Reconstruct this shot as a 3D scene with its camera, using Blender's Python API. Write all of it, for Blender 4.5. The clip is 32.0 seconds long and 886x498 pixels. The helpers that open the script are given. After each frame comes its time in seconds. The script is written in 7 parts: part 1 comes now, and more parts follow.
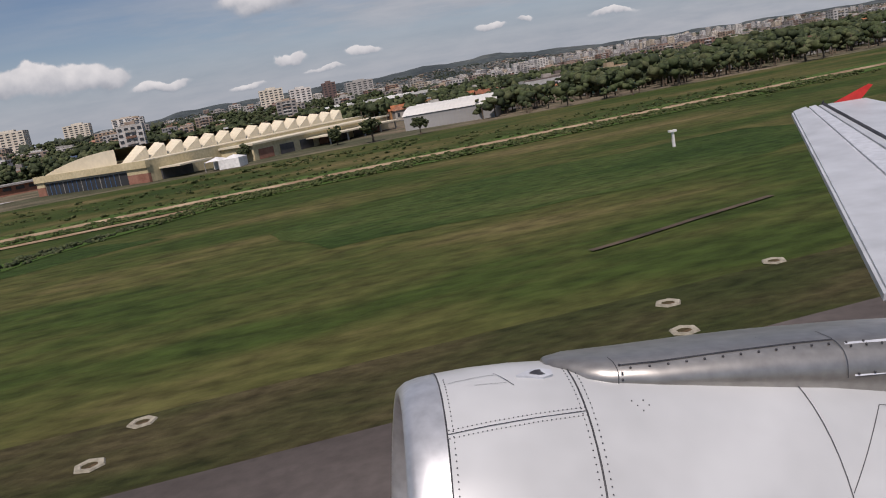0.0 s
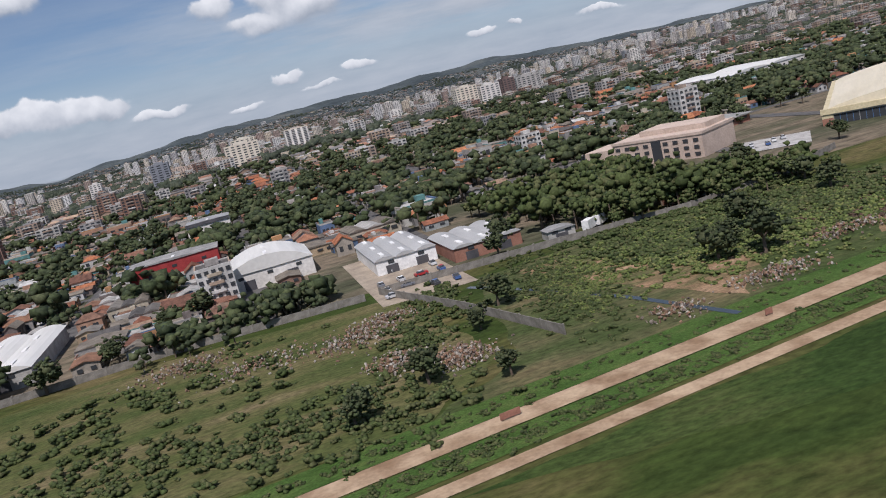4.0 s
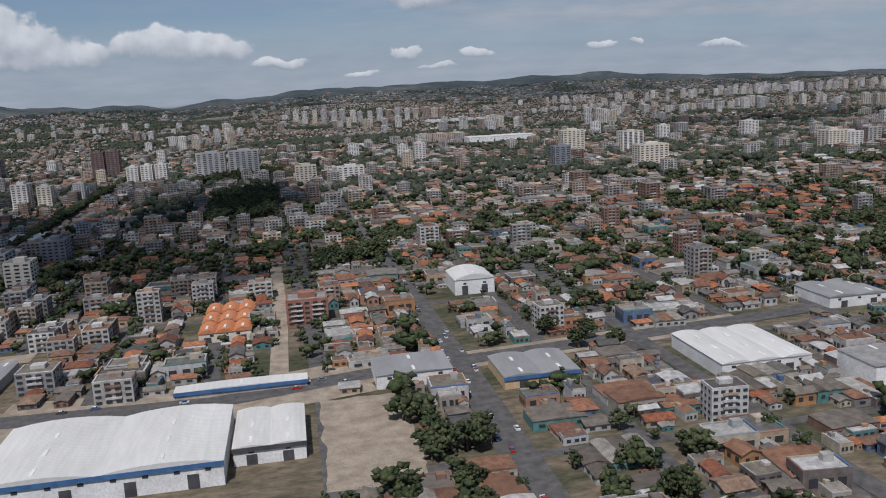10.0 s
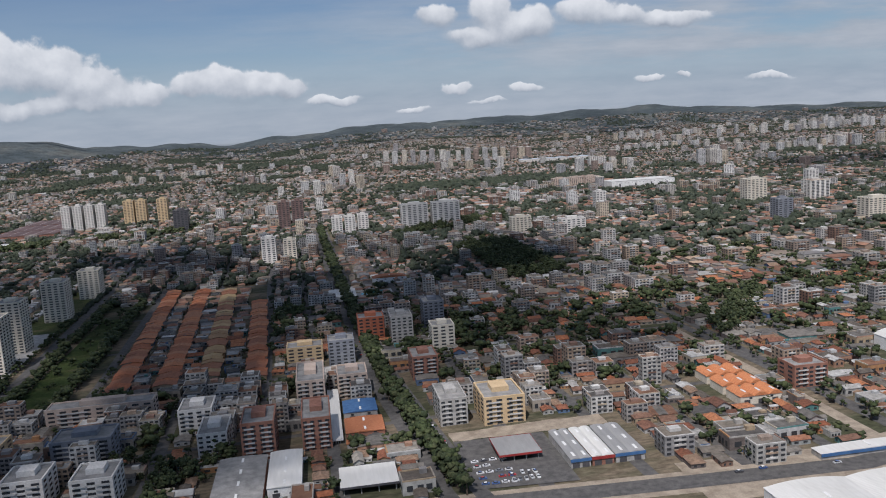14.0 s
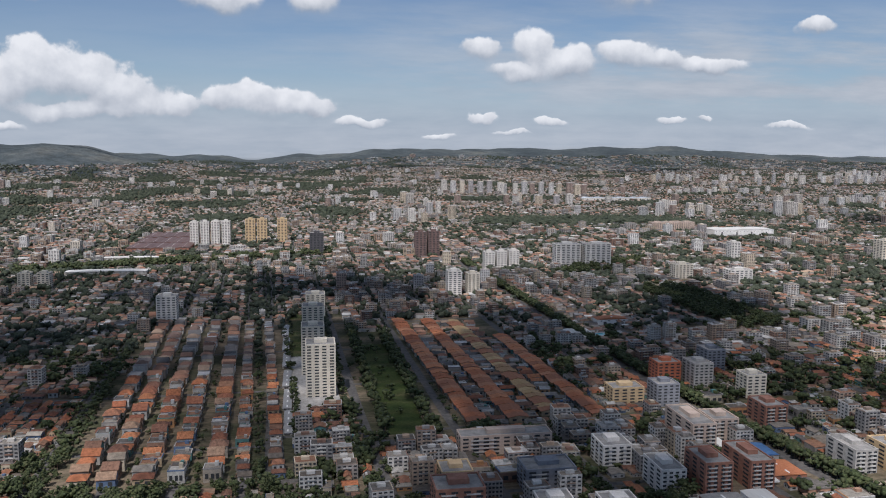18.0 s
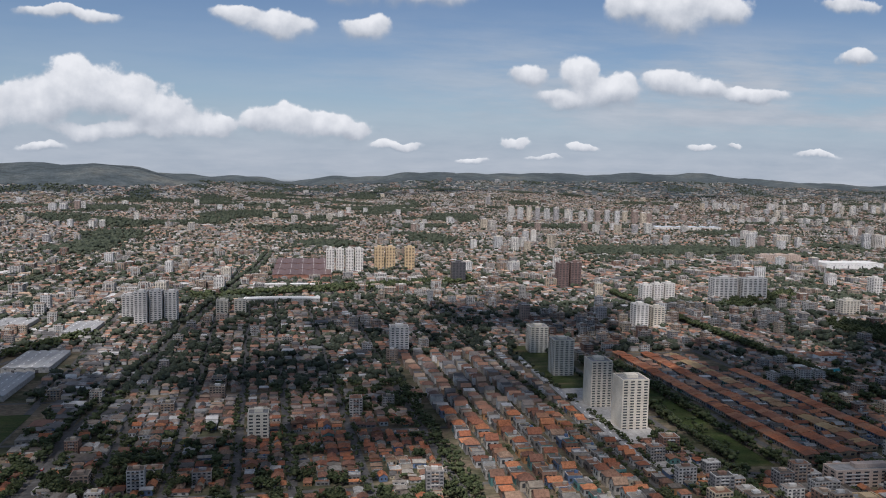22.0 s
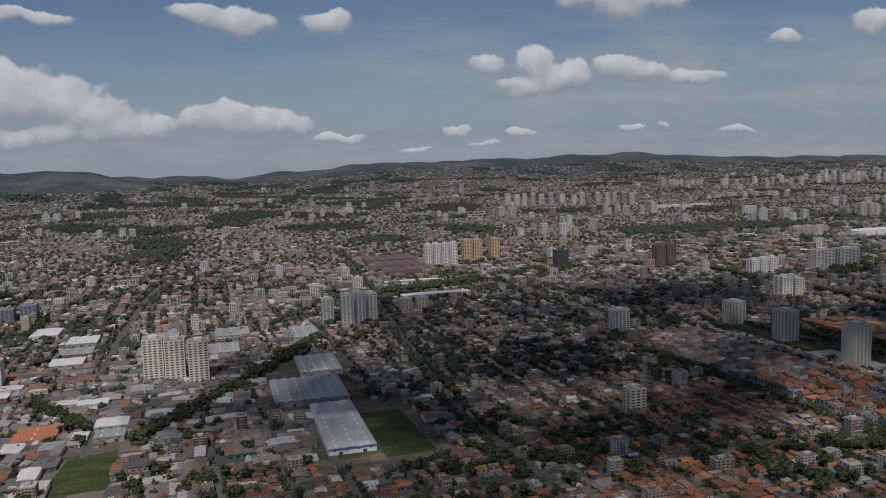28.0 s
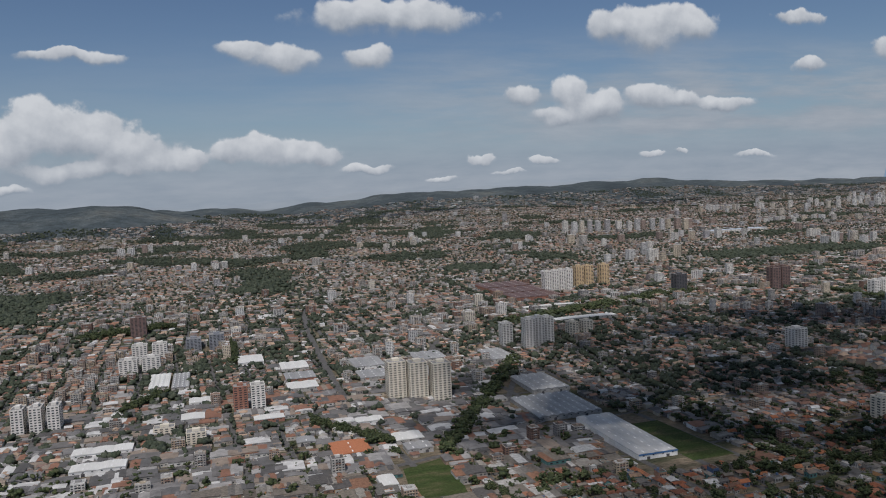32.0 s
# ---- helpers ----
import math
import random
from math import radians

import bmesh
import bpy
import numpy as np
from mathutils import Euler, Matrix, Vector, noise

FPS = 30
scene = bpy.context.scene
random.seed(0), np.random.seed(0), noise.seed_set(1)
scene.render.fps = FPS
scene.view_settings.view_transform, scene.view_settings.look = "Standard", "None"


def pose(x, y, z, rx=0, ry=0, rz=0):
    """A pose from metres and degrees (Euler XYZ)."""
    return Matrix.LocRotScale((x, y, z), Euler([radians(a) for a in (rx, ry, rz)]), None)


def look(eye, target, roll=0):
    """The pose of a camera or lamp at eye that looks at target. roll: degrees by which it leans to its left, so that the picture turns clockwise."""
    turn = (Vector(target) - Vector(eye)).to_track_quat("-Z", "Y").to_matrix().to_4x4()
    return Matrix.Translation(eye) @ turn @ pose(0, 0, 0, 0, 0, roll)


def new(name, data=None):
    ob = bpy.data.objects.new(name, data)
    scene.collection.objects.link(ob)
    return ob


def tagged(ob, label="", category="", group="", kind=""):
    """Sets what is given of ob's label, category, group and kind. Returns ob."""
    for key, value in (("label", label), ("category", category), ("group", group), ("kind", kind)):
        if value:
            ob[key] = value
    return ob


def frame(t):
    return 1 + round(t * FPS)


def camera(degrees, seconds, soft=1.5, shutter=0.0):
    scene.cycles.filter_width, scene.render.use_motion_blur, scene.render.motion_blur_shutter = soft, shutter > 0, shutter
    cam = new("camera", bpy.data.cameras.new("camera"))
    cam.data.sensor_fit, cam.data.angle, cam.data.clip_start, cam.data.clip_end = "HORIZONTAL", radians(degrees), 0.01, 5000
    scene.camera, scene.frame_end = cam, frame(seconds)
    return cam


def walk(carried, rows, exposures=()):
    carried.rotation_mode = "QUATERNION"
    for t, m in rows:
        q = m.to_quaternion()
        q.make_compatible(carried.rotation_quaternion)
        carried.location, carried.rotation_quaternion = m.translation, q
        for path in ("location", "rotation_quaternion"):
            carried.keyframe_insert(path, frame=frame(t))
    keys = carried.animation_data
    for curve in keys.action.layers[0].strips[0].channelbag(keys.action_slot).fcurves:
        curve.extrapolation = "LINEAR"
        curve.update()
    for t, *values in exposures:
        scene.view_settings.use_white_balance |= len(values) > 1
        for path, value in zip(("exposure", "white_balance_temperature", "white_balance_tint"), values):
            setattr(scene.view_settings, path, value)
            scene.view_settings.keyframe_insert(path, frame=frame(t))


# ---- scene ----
cam = camera(57.55, 32.0, soft=1.05)
# seconds, eye x y z, yaw, pitch, roll (degrees)
FLIGHT = [
    (0.0, -0.00, 0.00, 5.89, -11.62, -11.26, -9.97),
    (0.5, -16.89, 0.87, 7.45, -11.25, -12.12, -11.61),
    (1.0, -33.81, 1.76, 9.18, -11.12, -13.43, -12.52),
    (1.5, -50.83, 2.66, 11.11, -12.23, -13.24, -13.34),
    (2.0, -67.89, 3.53, 13.17, -12.50, -13.48, -12.89),
    (2.5, -84.98, 4.37, 15.50, -13.65, -12.91, -12.64),
    (3.0, -102.16, 5.21, 18.01, -13.99, -11.56, -13.34),
    (3.5, -119.40, 6.01, 20.58, -13.17, -10.83, -14.45),
    (5.5, -189.12, 8.28, 31.79, -12.12, -11.38, -12.04),
    (6.0, -206.83, 8.60, 34.77, -11.97, -11.33, -11.07),
    (6.5, -224.40, 8.84, 37.79, -10.62, -10.22, -7.77),
    (7.0, -242.04, 9.00, 40.88, -10.94, -12.21, -9.14),
    (7.5, -259.72, 9.06, 44.02, -11.39, -10.75, -10.24),
    (8.0, -277.36, 9.06, 47.16, -11.49, -9.83, -9.98),
    (8.5, -294.93, 8.96, 50.15, -12.08, -10.36, -8.16),
    (9.0, -312.54, 8.82, 53.25, -12.03, -9.75, -5.65),
    (9.5, -330.07, 8.65, 56.36, -10.37, -10.13, -4.74),
    (10.0, -347.61, 8.48, 59.62, -10.35, -11.06, -2.82),
    (10.5, -365.29, 8.34, 62.96, -9.95, -10.42, -2.41),
    (11.0, -383.11, 8.25, 66.40, -10.39, -9.55, -2.59),
    (11.5, -401.01, 8.16, 69.82, -10.33, -9.00, -2.36),
    (12.0, -418.88, 8.01, 73.16, -9.25, -8.86, -2.16),
    (12.5, -436.62, 7.75, 76.32, -7.83, -8.16, -2.71),
    (13.0, -454.21, 7.36, 79.33, -7.95, -9.02, -2.93),
    (13.5, -471.73, 6.87, 82.16, -8.08, -8.51, -4.27),
    (14.0, -489.29, 6.34, 84.82, -8.81, -8.81, -3.42),
    (14.5, -506.89, 5.79, 87.32, -9.18, -9.21, -3.22),
    (15.0, -524.51, 5.27, 89.69, -9.42, -9.72, -1.21),
    (15.5, -542.16, 4.78, 91.98, -8.92, -9.60, -1.69),
    (17.5, -612.64, 3.55, 100.31, -9.92, -7.02, -0.16),
    (18.0, -630.44, 3.33, 101.97, -9.62, -7.10, 0.32),
    (18.5, -648.24, 3.14, 103.55, -9.34, -7.66, 0.68),
    (19.0, -666.04, 2.98, 105.03, -7.85, -6.90, 0.89),
    (19.5, -683.89, 2.84, 106.39, -9.22, -7.91, 1.09),
    (20.0, -701.77, 2.74, 107.67, -9.05, -7.08, 1.27),
    (20.5, -719.71, 2.67, 108.91, -9.58, -6.83, 0.90),
    (21.0, -737.72, 2.62, 110.12, -9.43, -6.70, 1.83),
    (21.5, -755.79, 2.57, 111.30, -8.84, -6.08, 1.97),
    (22.0, -773.90, 2.50, 112.39, -9.33, -5.60, 1.10),
    (22.5, -792.08, 2.39, 113.36, -9.92, -4.81, 0.00),
    (23.0, -810.35, 2.23, 114.24, -10.58, -4.87, 0.21),
    (23.5, -828.71, 2.00, 115.08, -10.80, -5.51, -0.59),
    (24.0, -847.12, 1.74, 115.94, -11.04, -6.35, -0.97),
    (24.5, -865.61, 1.46, 116.85, -11.63, -6.80, -0.75),
    (25.0, -884.18, 1.20, 117.79, -12.03, -7.32, -0.92),
    (25.5, -902.82, 0.96, 118.74, -12.58, -7.21, -1.48),
    (27.5, -978.25, 0.59, 122.82, -16.12, -7.51, -1.30),
    (28.0, -997.49, 0.53, 123.99, -15.98, -6.54, -1.58),
    (28.5, -1016.76, 0.48, 125.22, -16.15, -6.18, -1.85),
    (29.0, -1036.04, 0.43, 126.46, -16.18, -5.44, -2.38),
    (29.5, -1055.32, 0.38, 127.70, -15.94, -5.59, -2.16),
    (30.0, -1074.63, 0.32, 128.92, -15.95, -5.62, -1.95),
    (30.5, -1093.93, 0.26, 130.10, -15.98, -5.60, -2.01),
    (31.0, -1113.23, 0.18, 131.21, -16.22, -4.76, -2.37),
    (31.5, -1132.53, 0.09, 132.25, -16.43, -3.93, -2.85),
    (32.0, -1151.83, -0.00, 133.24, -16.19, -4.56, -2.49),
]
walk(cam, [(t, pose(x, y, z, 90 + p, 0, yw) @ pose(0, 0, 0, 0, 0, r)) for t, x, y, z, yw, p, r in FLIGHT],
     exposures=[(0.0, -0.35, 6350, 20), (1.0, -0.15, 6150, 21), (2.0, 0.2, 6000, 21), (3.0, 0.0, 5950, 19), (4.5, -0.25, 5850, 17), (6.0, -0.74, 5700, 15), (7.0, -0.46, 5720, 15), (8.0, -0.72, 5720, 15), (10.0, -0.48, 5800, 15), (13.0, -0.36, 5850, 15), (15.5, -0.16, 5880, 16),
                (22.0, -0.1, 5980, 16), (25.5, -0.22, 5980, 16), (28.0, -0.78, 5960, 15), (30.0, -0.70, 5920, 14), (32.0, -0.57, 5920, 14)])

# ---------------------------------------------------------------- light
world = bpy.data.worlds.new("world")
scene.world = world
world.use_nodes = True
wn, wl = world.node_tree.nodes, world.node_tree.links
sky = wn.new("ShaderNodeTexSky")
sky.sky_type, sky.sun_disc = "NISHITA", False
sky.sun_elevation, sky.sun_rotation = radians(58), radians(200)
sky.altitude, sky.air_density, sky.dust_density, sky.ozone_density = 100, 1.0, 0.2, 2.4
wn["Background"].inputs[1].default_value = 0.074
tc, sx_, band, hz = wn.new("ShaderNodeTexCoord"), wn.new("ShaderNodeSeparateXYZ"), wn.new("ShaderNodeMapRange"), wn.new("ShaderNodeMix")
wl.new(tc.outputs["Generated"], sx_.inputs[0])
wl.new(sx_.outputs["Z"], band.inputs[0])
band.interpolation_type = "SMOOTHSTEP"
band.inputs[1].default_value, band.inputs[2].default_value, band.inputs[3].default_value, band.inputs[4].default_value = -0.02, 0.11, 0.85, 0.0
hz.data_type = "RGBA"
hz.inputs[7].default_value = (3.5, 5.4, 7.5, 1)          # pale haze over the horizon
wl.new(band.outputs[0], hz.inputs[0])
wl.new(sky.outputs[0], hz.inputs[6])
# broken white cloud overhead, above the view
over, ov = wn.new("ShaderNodeMapRange"), wn.new("ShaderNodeMix")
over.interpolation_type = "SMOOTHSTEP"
over.inputs[1].default_value, over.inputs[2].default_value, over.inputs[4].default_value = 0.3, 0.65, 0.6
wl.new(sx_.outputs["Z"], over.inputs[0])
ov.data_type = "RGBA"
ov.inputs[7].default_value = (6.0, 6.6, 7.4, 1)
wl.new(over.outputs[0], ov.inputs[0])
wl.new(hz.outputs[2], ov.inputs[6])
wl.new(ov.outputs[2], wn["Background"].inputs[0])

sun = new("sun", bpy.data.lights.new("sun", "SUN"))
sun.data.energy, sun.data.angle, sun.data.color = 5.0, radians(0.6), (1.0, 0.93, 0.83)
SUN_FROM = Vector((-0.28, -0.55, 0.95)).normalized()
sun.matrix_world = look(SUN_FROM * 100, (0, 0, 0))


# ---------------------------------------------------------------- materials
def material(name, rough=0.85, metal=0.0, spec=0.3):
    m = bpy.data.materials.new(name)
    m.use_nodes = True
    b = m.node_tree.nodes["Principled BSDF"]
    b.inputs["Roughness"].default_value = rough
    b.inputs["Metallic"].default_value = metal
    b.inputs["Specular IOR Level"].default_value = spec
    return m, m.node_tree.nodes, m.node_tree.links, b


def ramp(n, stops, mode="LINEAR"):
    r = n.new("ShaderNodeValToRGB")
    r.color_ramp.interpolation = mode
    e = r.color_ramp.elements
    while len(e) < len(stops):
        e.new(0.5)
    for i, (p, c) in enumerate(stops):
        e[i].position, e[i].color = p, (*c, 1)
    return r


def noise_tex(n, l, scale, detail=4, coord="Object", rough=0.55, stretch=None):
    c = n.new("ShaderNodeTexCoord")
    t = n.new("ShaderNodeTexNoise")
    t.inputs["Scale"].default_value, t.inputs["Detail"].default_value, t.inputs["Roughness"].default_value = scale, detail, rough
    if stretch:
        mp = n.new("ShaderNodeMapping")
        mp.inputs["Scale"].default_value = stretch
        l.new(c.outputs[coord], mp.inputs[0])
        l.new(mp.outputs[0], t.inputs[0])
    else:
        l.new(c.outputs[coord], t.inputs[0])
    return t


def mix(n, l, a, b, fac, kind="MIX"):
    m = n.new("ShaderNodeMix")
    m.data_type, m.blend_type = "RGBA", kind
    for sock, v in ((m.inputs[0], fac), (m.inputs[6], a), (m.inputs[7], b)):
        if hasattr(v, "is_linked"):
            l.new(v, sock)
        else:
            sock.default_value = v if isinstance(v, float) else (*v, 1)
    return m.outputs[2]


def bump(n, l, b, height, strength=0.3, dist=0.05):
    bp = n.new("ShaderNodeBump")
    bp.inputs["Strength"].default_value, bp.inputs["Distance"].default_value = strength, dist
    l.new(height, bp.inputs["Height"])
    l.new(bp.outputs[0], b.inputs["Normal"])


def island_mat(name, stops, rough=0.85, grime=0.35, scale=0.8, by_object=False, spec=0.25):
    """Colour picked piece by piece, with dirt at two scales."""
    m, n, l, b = material(name, rough, spec=spec)
    if by_object:
        g = n.new("ShaderNodeObjectInfo").outputs["Random"]
    else:
        g = n.new("ShaderNodeNewGeometry").outputs["Random Per Island"]
    r = ramp(n, stops, "CONSTANT")
    l.new(g, r.inputs[0])
    t1, t2 = noise_tex(n, l, scale, 5), noise_tex(n, l, scale * 7, 3)
    d1 = ramp(n, [(0.3, (1 - grime,) * 3), (0.65, (1.06,) * 3)])
    d2 = ramp(n, [(0.3, (1 - grime * 0.6,) * 3), (0.7, (1.05,) * 3)])
    l.new(t1.outputs[0], d1.inputs[0])
    l.new(t2.outputs[0], d2.inputs[0])
    c = mix(n, l, r.outputs[0], d1.outputs[0], 1.0, "MULTIPLY")
    c = mix(n, l, c, d2.outputs[0], 1.0, "MULTIPLY")
    l.new(c, b.inputs["Base Color"])
    bump(n, l, b, t2.outputs[0], 0.25, 0.05)
    return m


def simple_mat(name, a, c, scale=2.0, rough=0.8, metal=0.0, spec=0.3, stretch=None, bumps=0.2, lo=0.35, hi=0.65):
    m, n, l, b = material(name, rough, metal, spec)
    t = noise_tex(n, l, scale, 5, stretch=stretch)
    t2 = noise_tex(n, l, scale * 9, 3)
    r = ramp(n, [(lo, a), (hi, c)])
    l.new(t.outputs[0], r.inputs[0])
    d2 = ramp(n, [(0.3, (0.82,) * 3), (0.7, (1.08,) * 3)])
    l.new(t2.outputs[0], d2.inputs[0])
    l.new(mix(n, l, r.outputs[0], d2.outputs[0], 1.0, "MULTIPLY"), b.inputs["Base Color"])
    if bumps:
        bump(n, l, b, t2.outputs[0], bumps, 0.05)
    return m


def sheet_mat(name, a, c, pitch=0.6, rough=0.5, spec=0.4):
    """Ribbed roofing sheet with faint stains and lapped joints."""
    m, n, l, b = material(name, rough, spec=spec)
    t, t2 = noise_tex(n, l, 0.12, 5, stretch=(1, .3, 1)), noise_tex(n, l, 1.4, 4, stretch=(1, .12, 1))
    r, d = ramp(n, [(0.35, a), (0.65, c)]), ramp(n, [(0.3, (0.92,) * 3), (0.7, (1.04,) * 3)])
    l.new(t.outputs[0], r.inputs[0])
    l.new(t2.outputs[0], d.inputs[0])
    l.new(mix(n, l, r.outputs[0], d.outputs[0], 1.0, "MULTIPLY"), b.inputs["Base Color"])
    w, where = n.new("ShaderNodeTexWave"), n.new("ShaderNodeTexCoord")
    w.bands_direction = "Y"
    w.inputs["Scale"].default_value = 0.314 / pitch
    l.new(where.outputs["Object"], w.inputs[0])
    bump(n, l, b, w.outputs["Fac"], 0.6, 0.05)
    return m


def spread(cols):
    return [(i / len(cols), c) for i, c in enumerate(cols)]


WALL_COLS = [(0.62, 0.60, 0.55), (0.72, 0.70, 0.66), (0.50, 0.44, 0.36), (0.42, 0.40, 0.37), (0.66, 0.58, 0.44), (0.55, 0.33, 0.22),
             (0.74, 0.73, 0.70), (0.35, 0.33, 0.31), (0.58, 0.54, 0.48), (0.60, 0.46, 0.30), (0.36, 0.22, 0.16), (0.50, 0.52, 0.50), (0.68, 0.66, 0.60), (0.16, 0.34, 0.32), (0.62, 0.34, 0.16), (0.24, 0.20, 0.18), (0.17, 0.25, 0.40)]
TERRACOTTA = [(0.31, 0.115, 0.058), (0.42, 0.16, 0.075), (0.22, 0.092, 0.055), (0.48, 0.20, 0.095), (0.17, 0.085, 0.058), (0.36, 0.17, 0.10), (0.24, 0.12, 0.08), (0.30, 0.20, 0.135), (0.28, 0.115, 0.066), (0.22, 0.125, 0.085)]
GREYROOF = [(0.27, 0.245, 0.21), (0.19, 0.175, 0.155), (0.36, 0.33, 0.28), (0.13, 0.12, 0.11), (0.25, 0.135, 0.085), (0.22, 0.19, 0.155), (0.60, 0.585, 0.55), (0.31, 0.165, 0.10), (0.16, 0.135, 0.11), (0.25, 0.215, 0.17), (0.48, 0.46, 0.42)]
WALL_COLS = [tuple(v * 0.71 for v in c) for c in WALL_COLS]
m_wall = island_mat("wall_render", spread(WALL_COLS))
m_roof_red = island_mat("roof_clay_tiles", spread(TERRACOTTA), grime=0.5, scale=1.2)
GREYROOF = [tuple(v * 0.86 for v in c) for c in GREYROOF]
m_roof_grey = island_mat("roof_fibre_cement", spread(GREYROOF), grime=0.45, scale=0.7)
m_tower = island_mat("tower_render", spread([(0.70, 0.67, 0.61), (0.76, 0.74, 0.70), (0.58, 0.54, 0.48), (0.70, 0.63, 0.52), (0.54, 0.53, 0.51), (0.76, 0.72, 0.65), (0.38, 0.29, 0.24), (0.68, 0.665, 0.635), (0.72, 0.69, 0.64), (0.64, 0.55, 0.42), (0.44, 0.42, 0.41)]), grime=0.25, scale=0.3)
# far walls paler and far clay duller than near: haze put into the colours
m_wall_far = island_mat("hazed_distant_render", spread([(0.54, 0.51, 0.45), (0.66, 0.64, 0.59), (0.44, 0.38, 0.31), (0.25, 0.23, 0.21), (0.56, 0.48, 0.36), (0.36, 0.26, 0.19), (0.74, 0.72, 0.69), (0.40, 0.38, 0.35)]), scale=0.2)
m_roof_far = island_mat("hazed_distant_clay", spread([(0.30, 0.155, 0.10), (0.36, 0.20, 0.13), (0.22, 0.125, 0.09), (0.42, 0.30, 0.21), (0.19, 0.13, 0.105), (0.30, 0.25, 0.21)]), grime=0.3, scale=0.2)
m_roof_grey_far = island_mat("distant_pale_roof", spread([(0.21, 0.20, 0.19), (0.13, 0.125, 0.12), (0.32, 0.305, 0.285), (0.10, 0.095, 0.09), (0.26, 0.21, 0.165), (0.56, 0.545, 0.515), (0.25, 0.13, 0.085), (0.16, 0.15, 0.14)]), grime=0.3, scale=0.2)
m_wall_own = island_mat("house_render", spread(WALL_COLS), by_object=True)
m_roof_red_own = island_mat("house_clay_tiles", spread(TERRACOTTA), grime=0.5, scale=1.2, by_object=True)
m_roof_grey_own = island_mat("house_fibre_cement", spread(GREYROOF), grime=0.45, scale=0.7, by_object=True)
BLOCK_COLS = [(0.46, 0.44, 0.40), (0.58, 0.56, 0.52), (0.36, 0.28, 0.22), (0.30, 0.29, 0.28), (0.50, 0.42, 0.31), (0.28, 0.17, 0.125), (0.62, 0.60, 0.56), (0.38, 0.35, 0.32), (0.44, 0.33, 0.24), (0.52, 0.50, 0.46)]
m_block = island_mat("block_render", spread(BLOCK_COLS), grime=.4, scale=.5)
m_block_own = island_mat("apartment_render", spread(BLOCK_COLS), grime=.4, scale=.5, by_object=True)
m_crown = island_mat("foliage", spread([(0.060, 0.080, 0.034), (0.076, 0.098, 0.041), (0.050, 0.066, 0.031), (0.095, 0.114, 0.048), (0.066, 0.082, 0.039), (0.105, 0.118, 0.055)]), rough=0.75, grime=0.55, scale=1.6, spec=0.15)
# greyer, paler copy of the foliage: distance haze put into its colour
m_crown_far = island_mat("hazed_distant_foliage", spread([(0.062, 0.076, 0.050), (0.076, 0.090, 0.060), (0.052, 0.064, 0.046), (0.088, 0.100, 0.068)]), rough=0.8, grime=0.4, scale=1.0, spec=0.1)
m_bush = island_mat("bush_leaves", spread([(0.07, 0.095, 0.03), (0.095, 0.12, 0.04), (0.058, 0.078, 0.026), (0.112, 0.12, 0.048), (0.082, 0.102, 0.034)]), rough=0.75, grime=0.5, scale=2.5, spec=0.15)
m_trunk = simple_mat("bark", (0.09, 0.065, 0.045), (0.16, 0.125, 0.09), 3, 0.9)
m_asphalt = simple_mat("asphalt", (0.07, 0.067, 0.064), (0.125, 0.118, 0.11), 0.5, 0.9)
m_glass, _n, _l, _b = material("window_glass", 0.22, spec=0.32)
_b.inputs["Base Color"].default_value = (0.045, 0.048, 0.052, 1)
m_concrete = simple_mat("concrete", (0.30, 0.29, 0.265), (0.45, 0.43, 0.40), 0.6, 0.9)
m_white = simple_mat("white_paint", (0.66, 0.65, 0.62), (0.80, 0.79, 0.76), 0.3, 0.6)
m_dirt = simple_mat("bare_earth", (0.22, 0.14, 0.08), (0.42, 0.31, 0.20), 0.35, 0.95)
m_oldwall = simple_mat("stained_concrete", (0.13, 0.12, 0.10), (0.24, 0.22, 0.19), 0.9, 0.95)
m_dust = simple_mat("dusty_ground", (0.24, 0.195, 0.145), (0.37, 0.31, 0.235), 0.3, 0.95)
m_rubble = island_mat("rubble", spread([(0.30, 0.25, 0.20), (0.24, 0.15, 0.10), (0.42, 0.38, 0.32), (0.18, 0.14, 0.11), (0.28, 0.17, 0.11)]), grime=0.4, scale=3)


def grass_mat(name, cols, scale, rough_relief=True):
    m, n, l, b = material(name, 0.95, spec=0.1)
    t1 = noise_tex(n, l, scale, 5, rough=0.6, stretch=(0.35, 1.0, 1.0))
    t2 = noise_tex(n, l, scale * 14, 5, rough=0.65, stretch=(0.5, 1.0, 1.0))
    r = ramp(n, [(0.28, cols[0]), (0.44, cols[1]), (0.56, cols[2]), (0.72, cols[3])])
    l.new(t1.outputs[0], r.inputs[0])
    d = ramp(n, [(0.3, (0.5,) * 3), (0.7, (1.4,) * 3)])
    l.new(t2.outputs[0], d.inputs[0])
    l.new(mix(n, l, r.outputs[0], d.outputs[0], 1.0, "MULTIPLY"), b.inputs["Base Color"])
    if rough_relief:
        bump(n, l, b, t2.outputs[0], 0.5, 0.15)
    return m


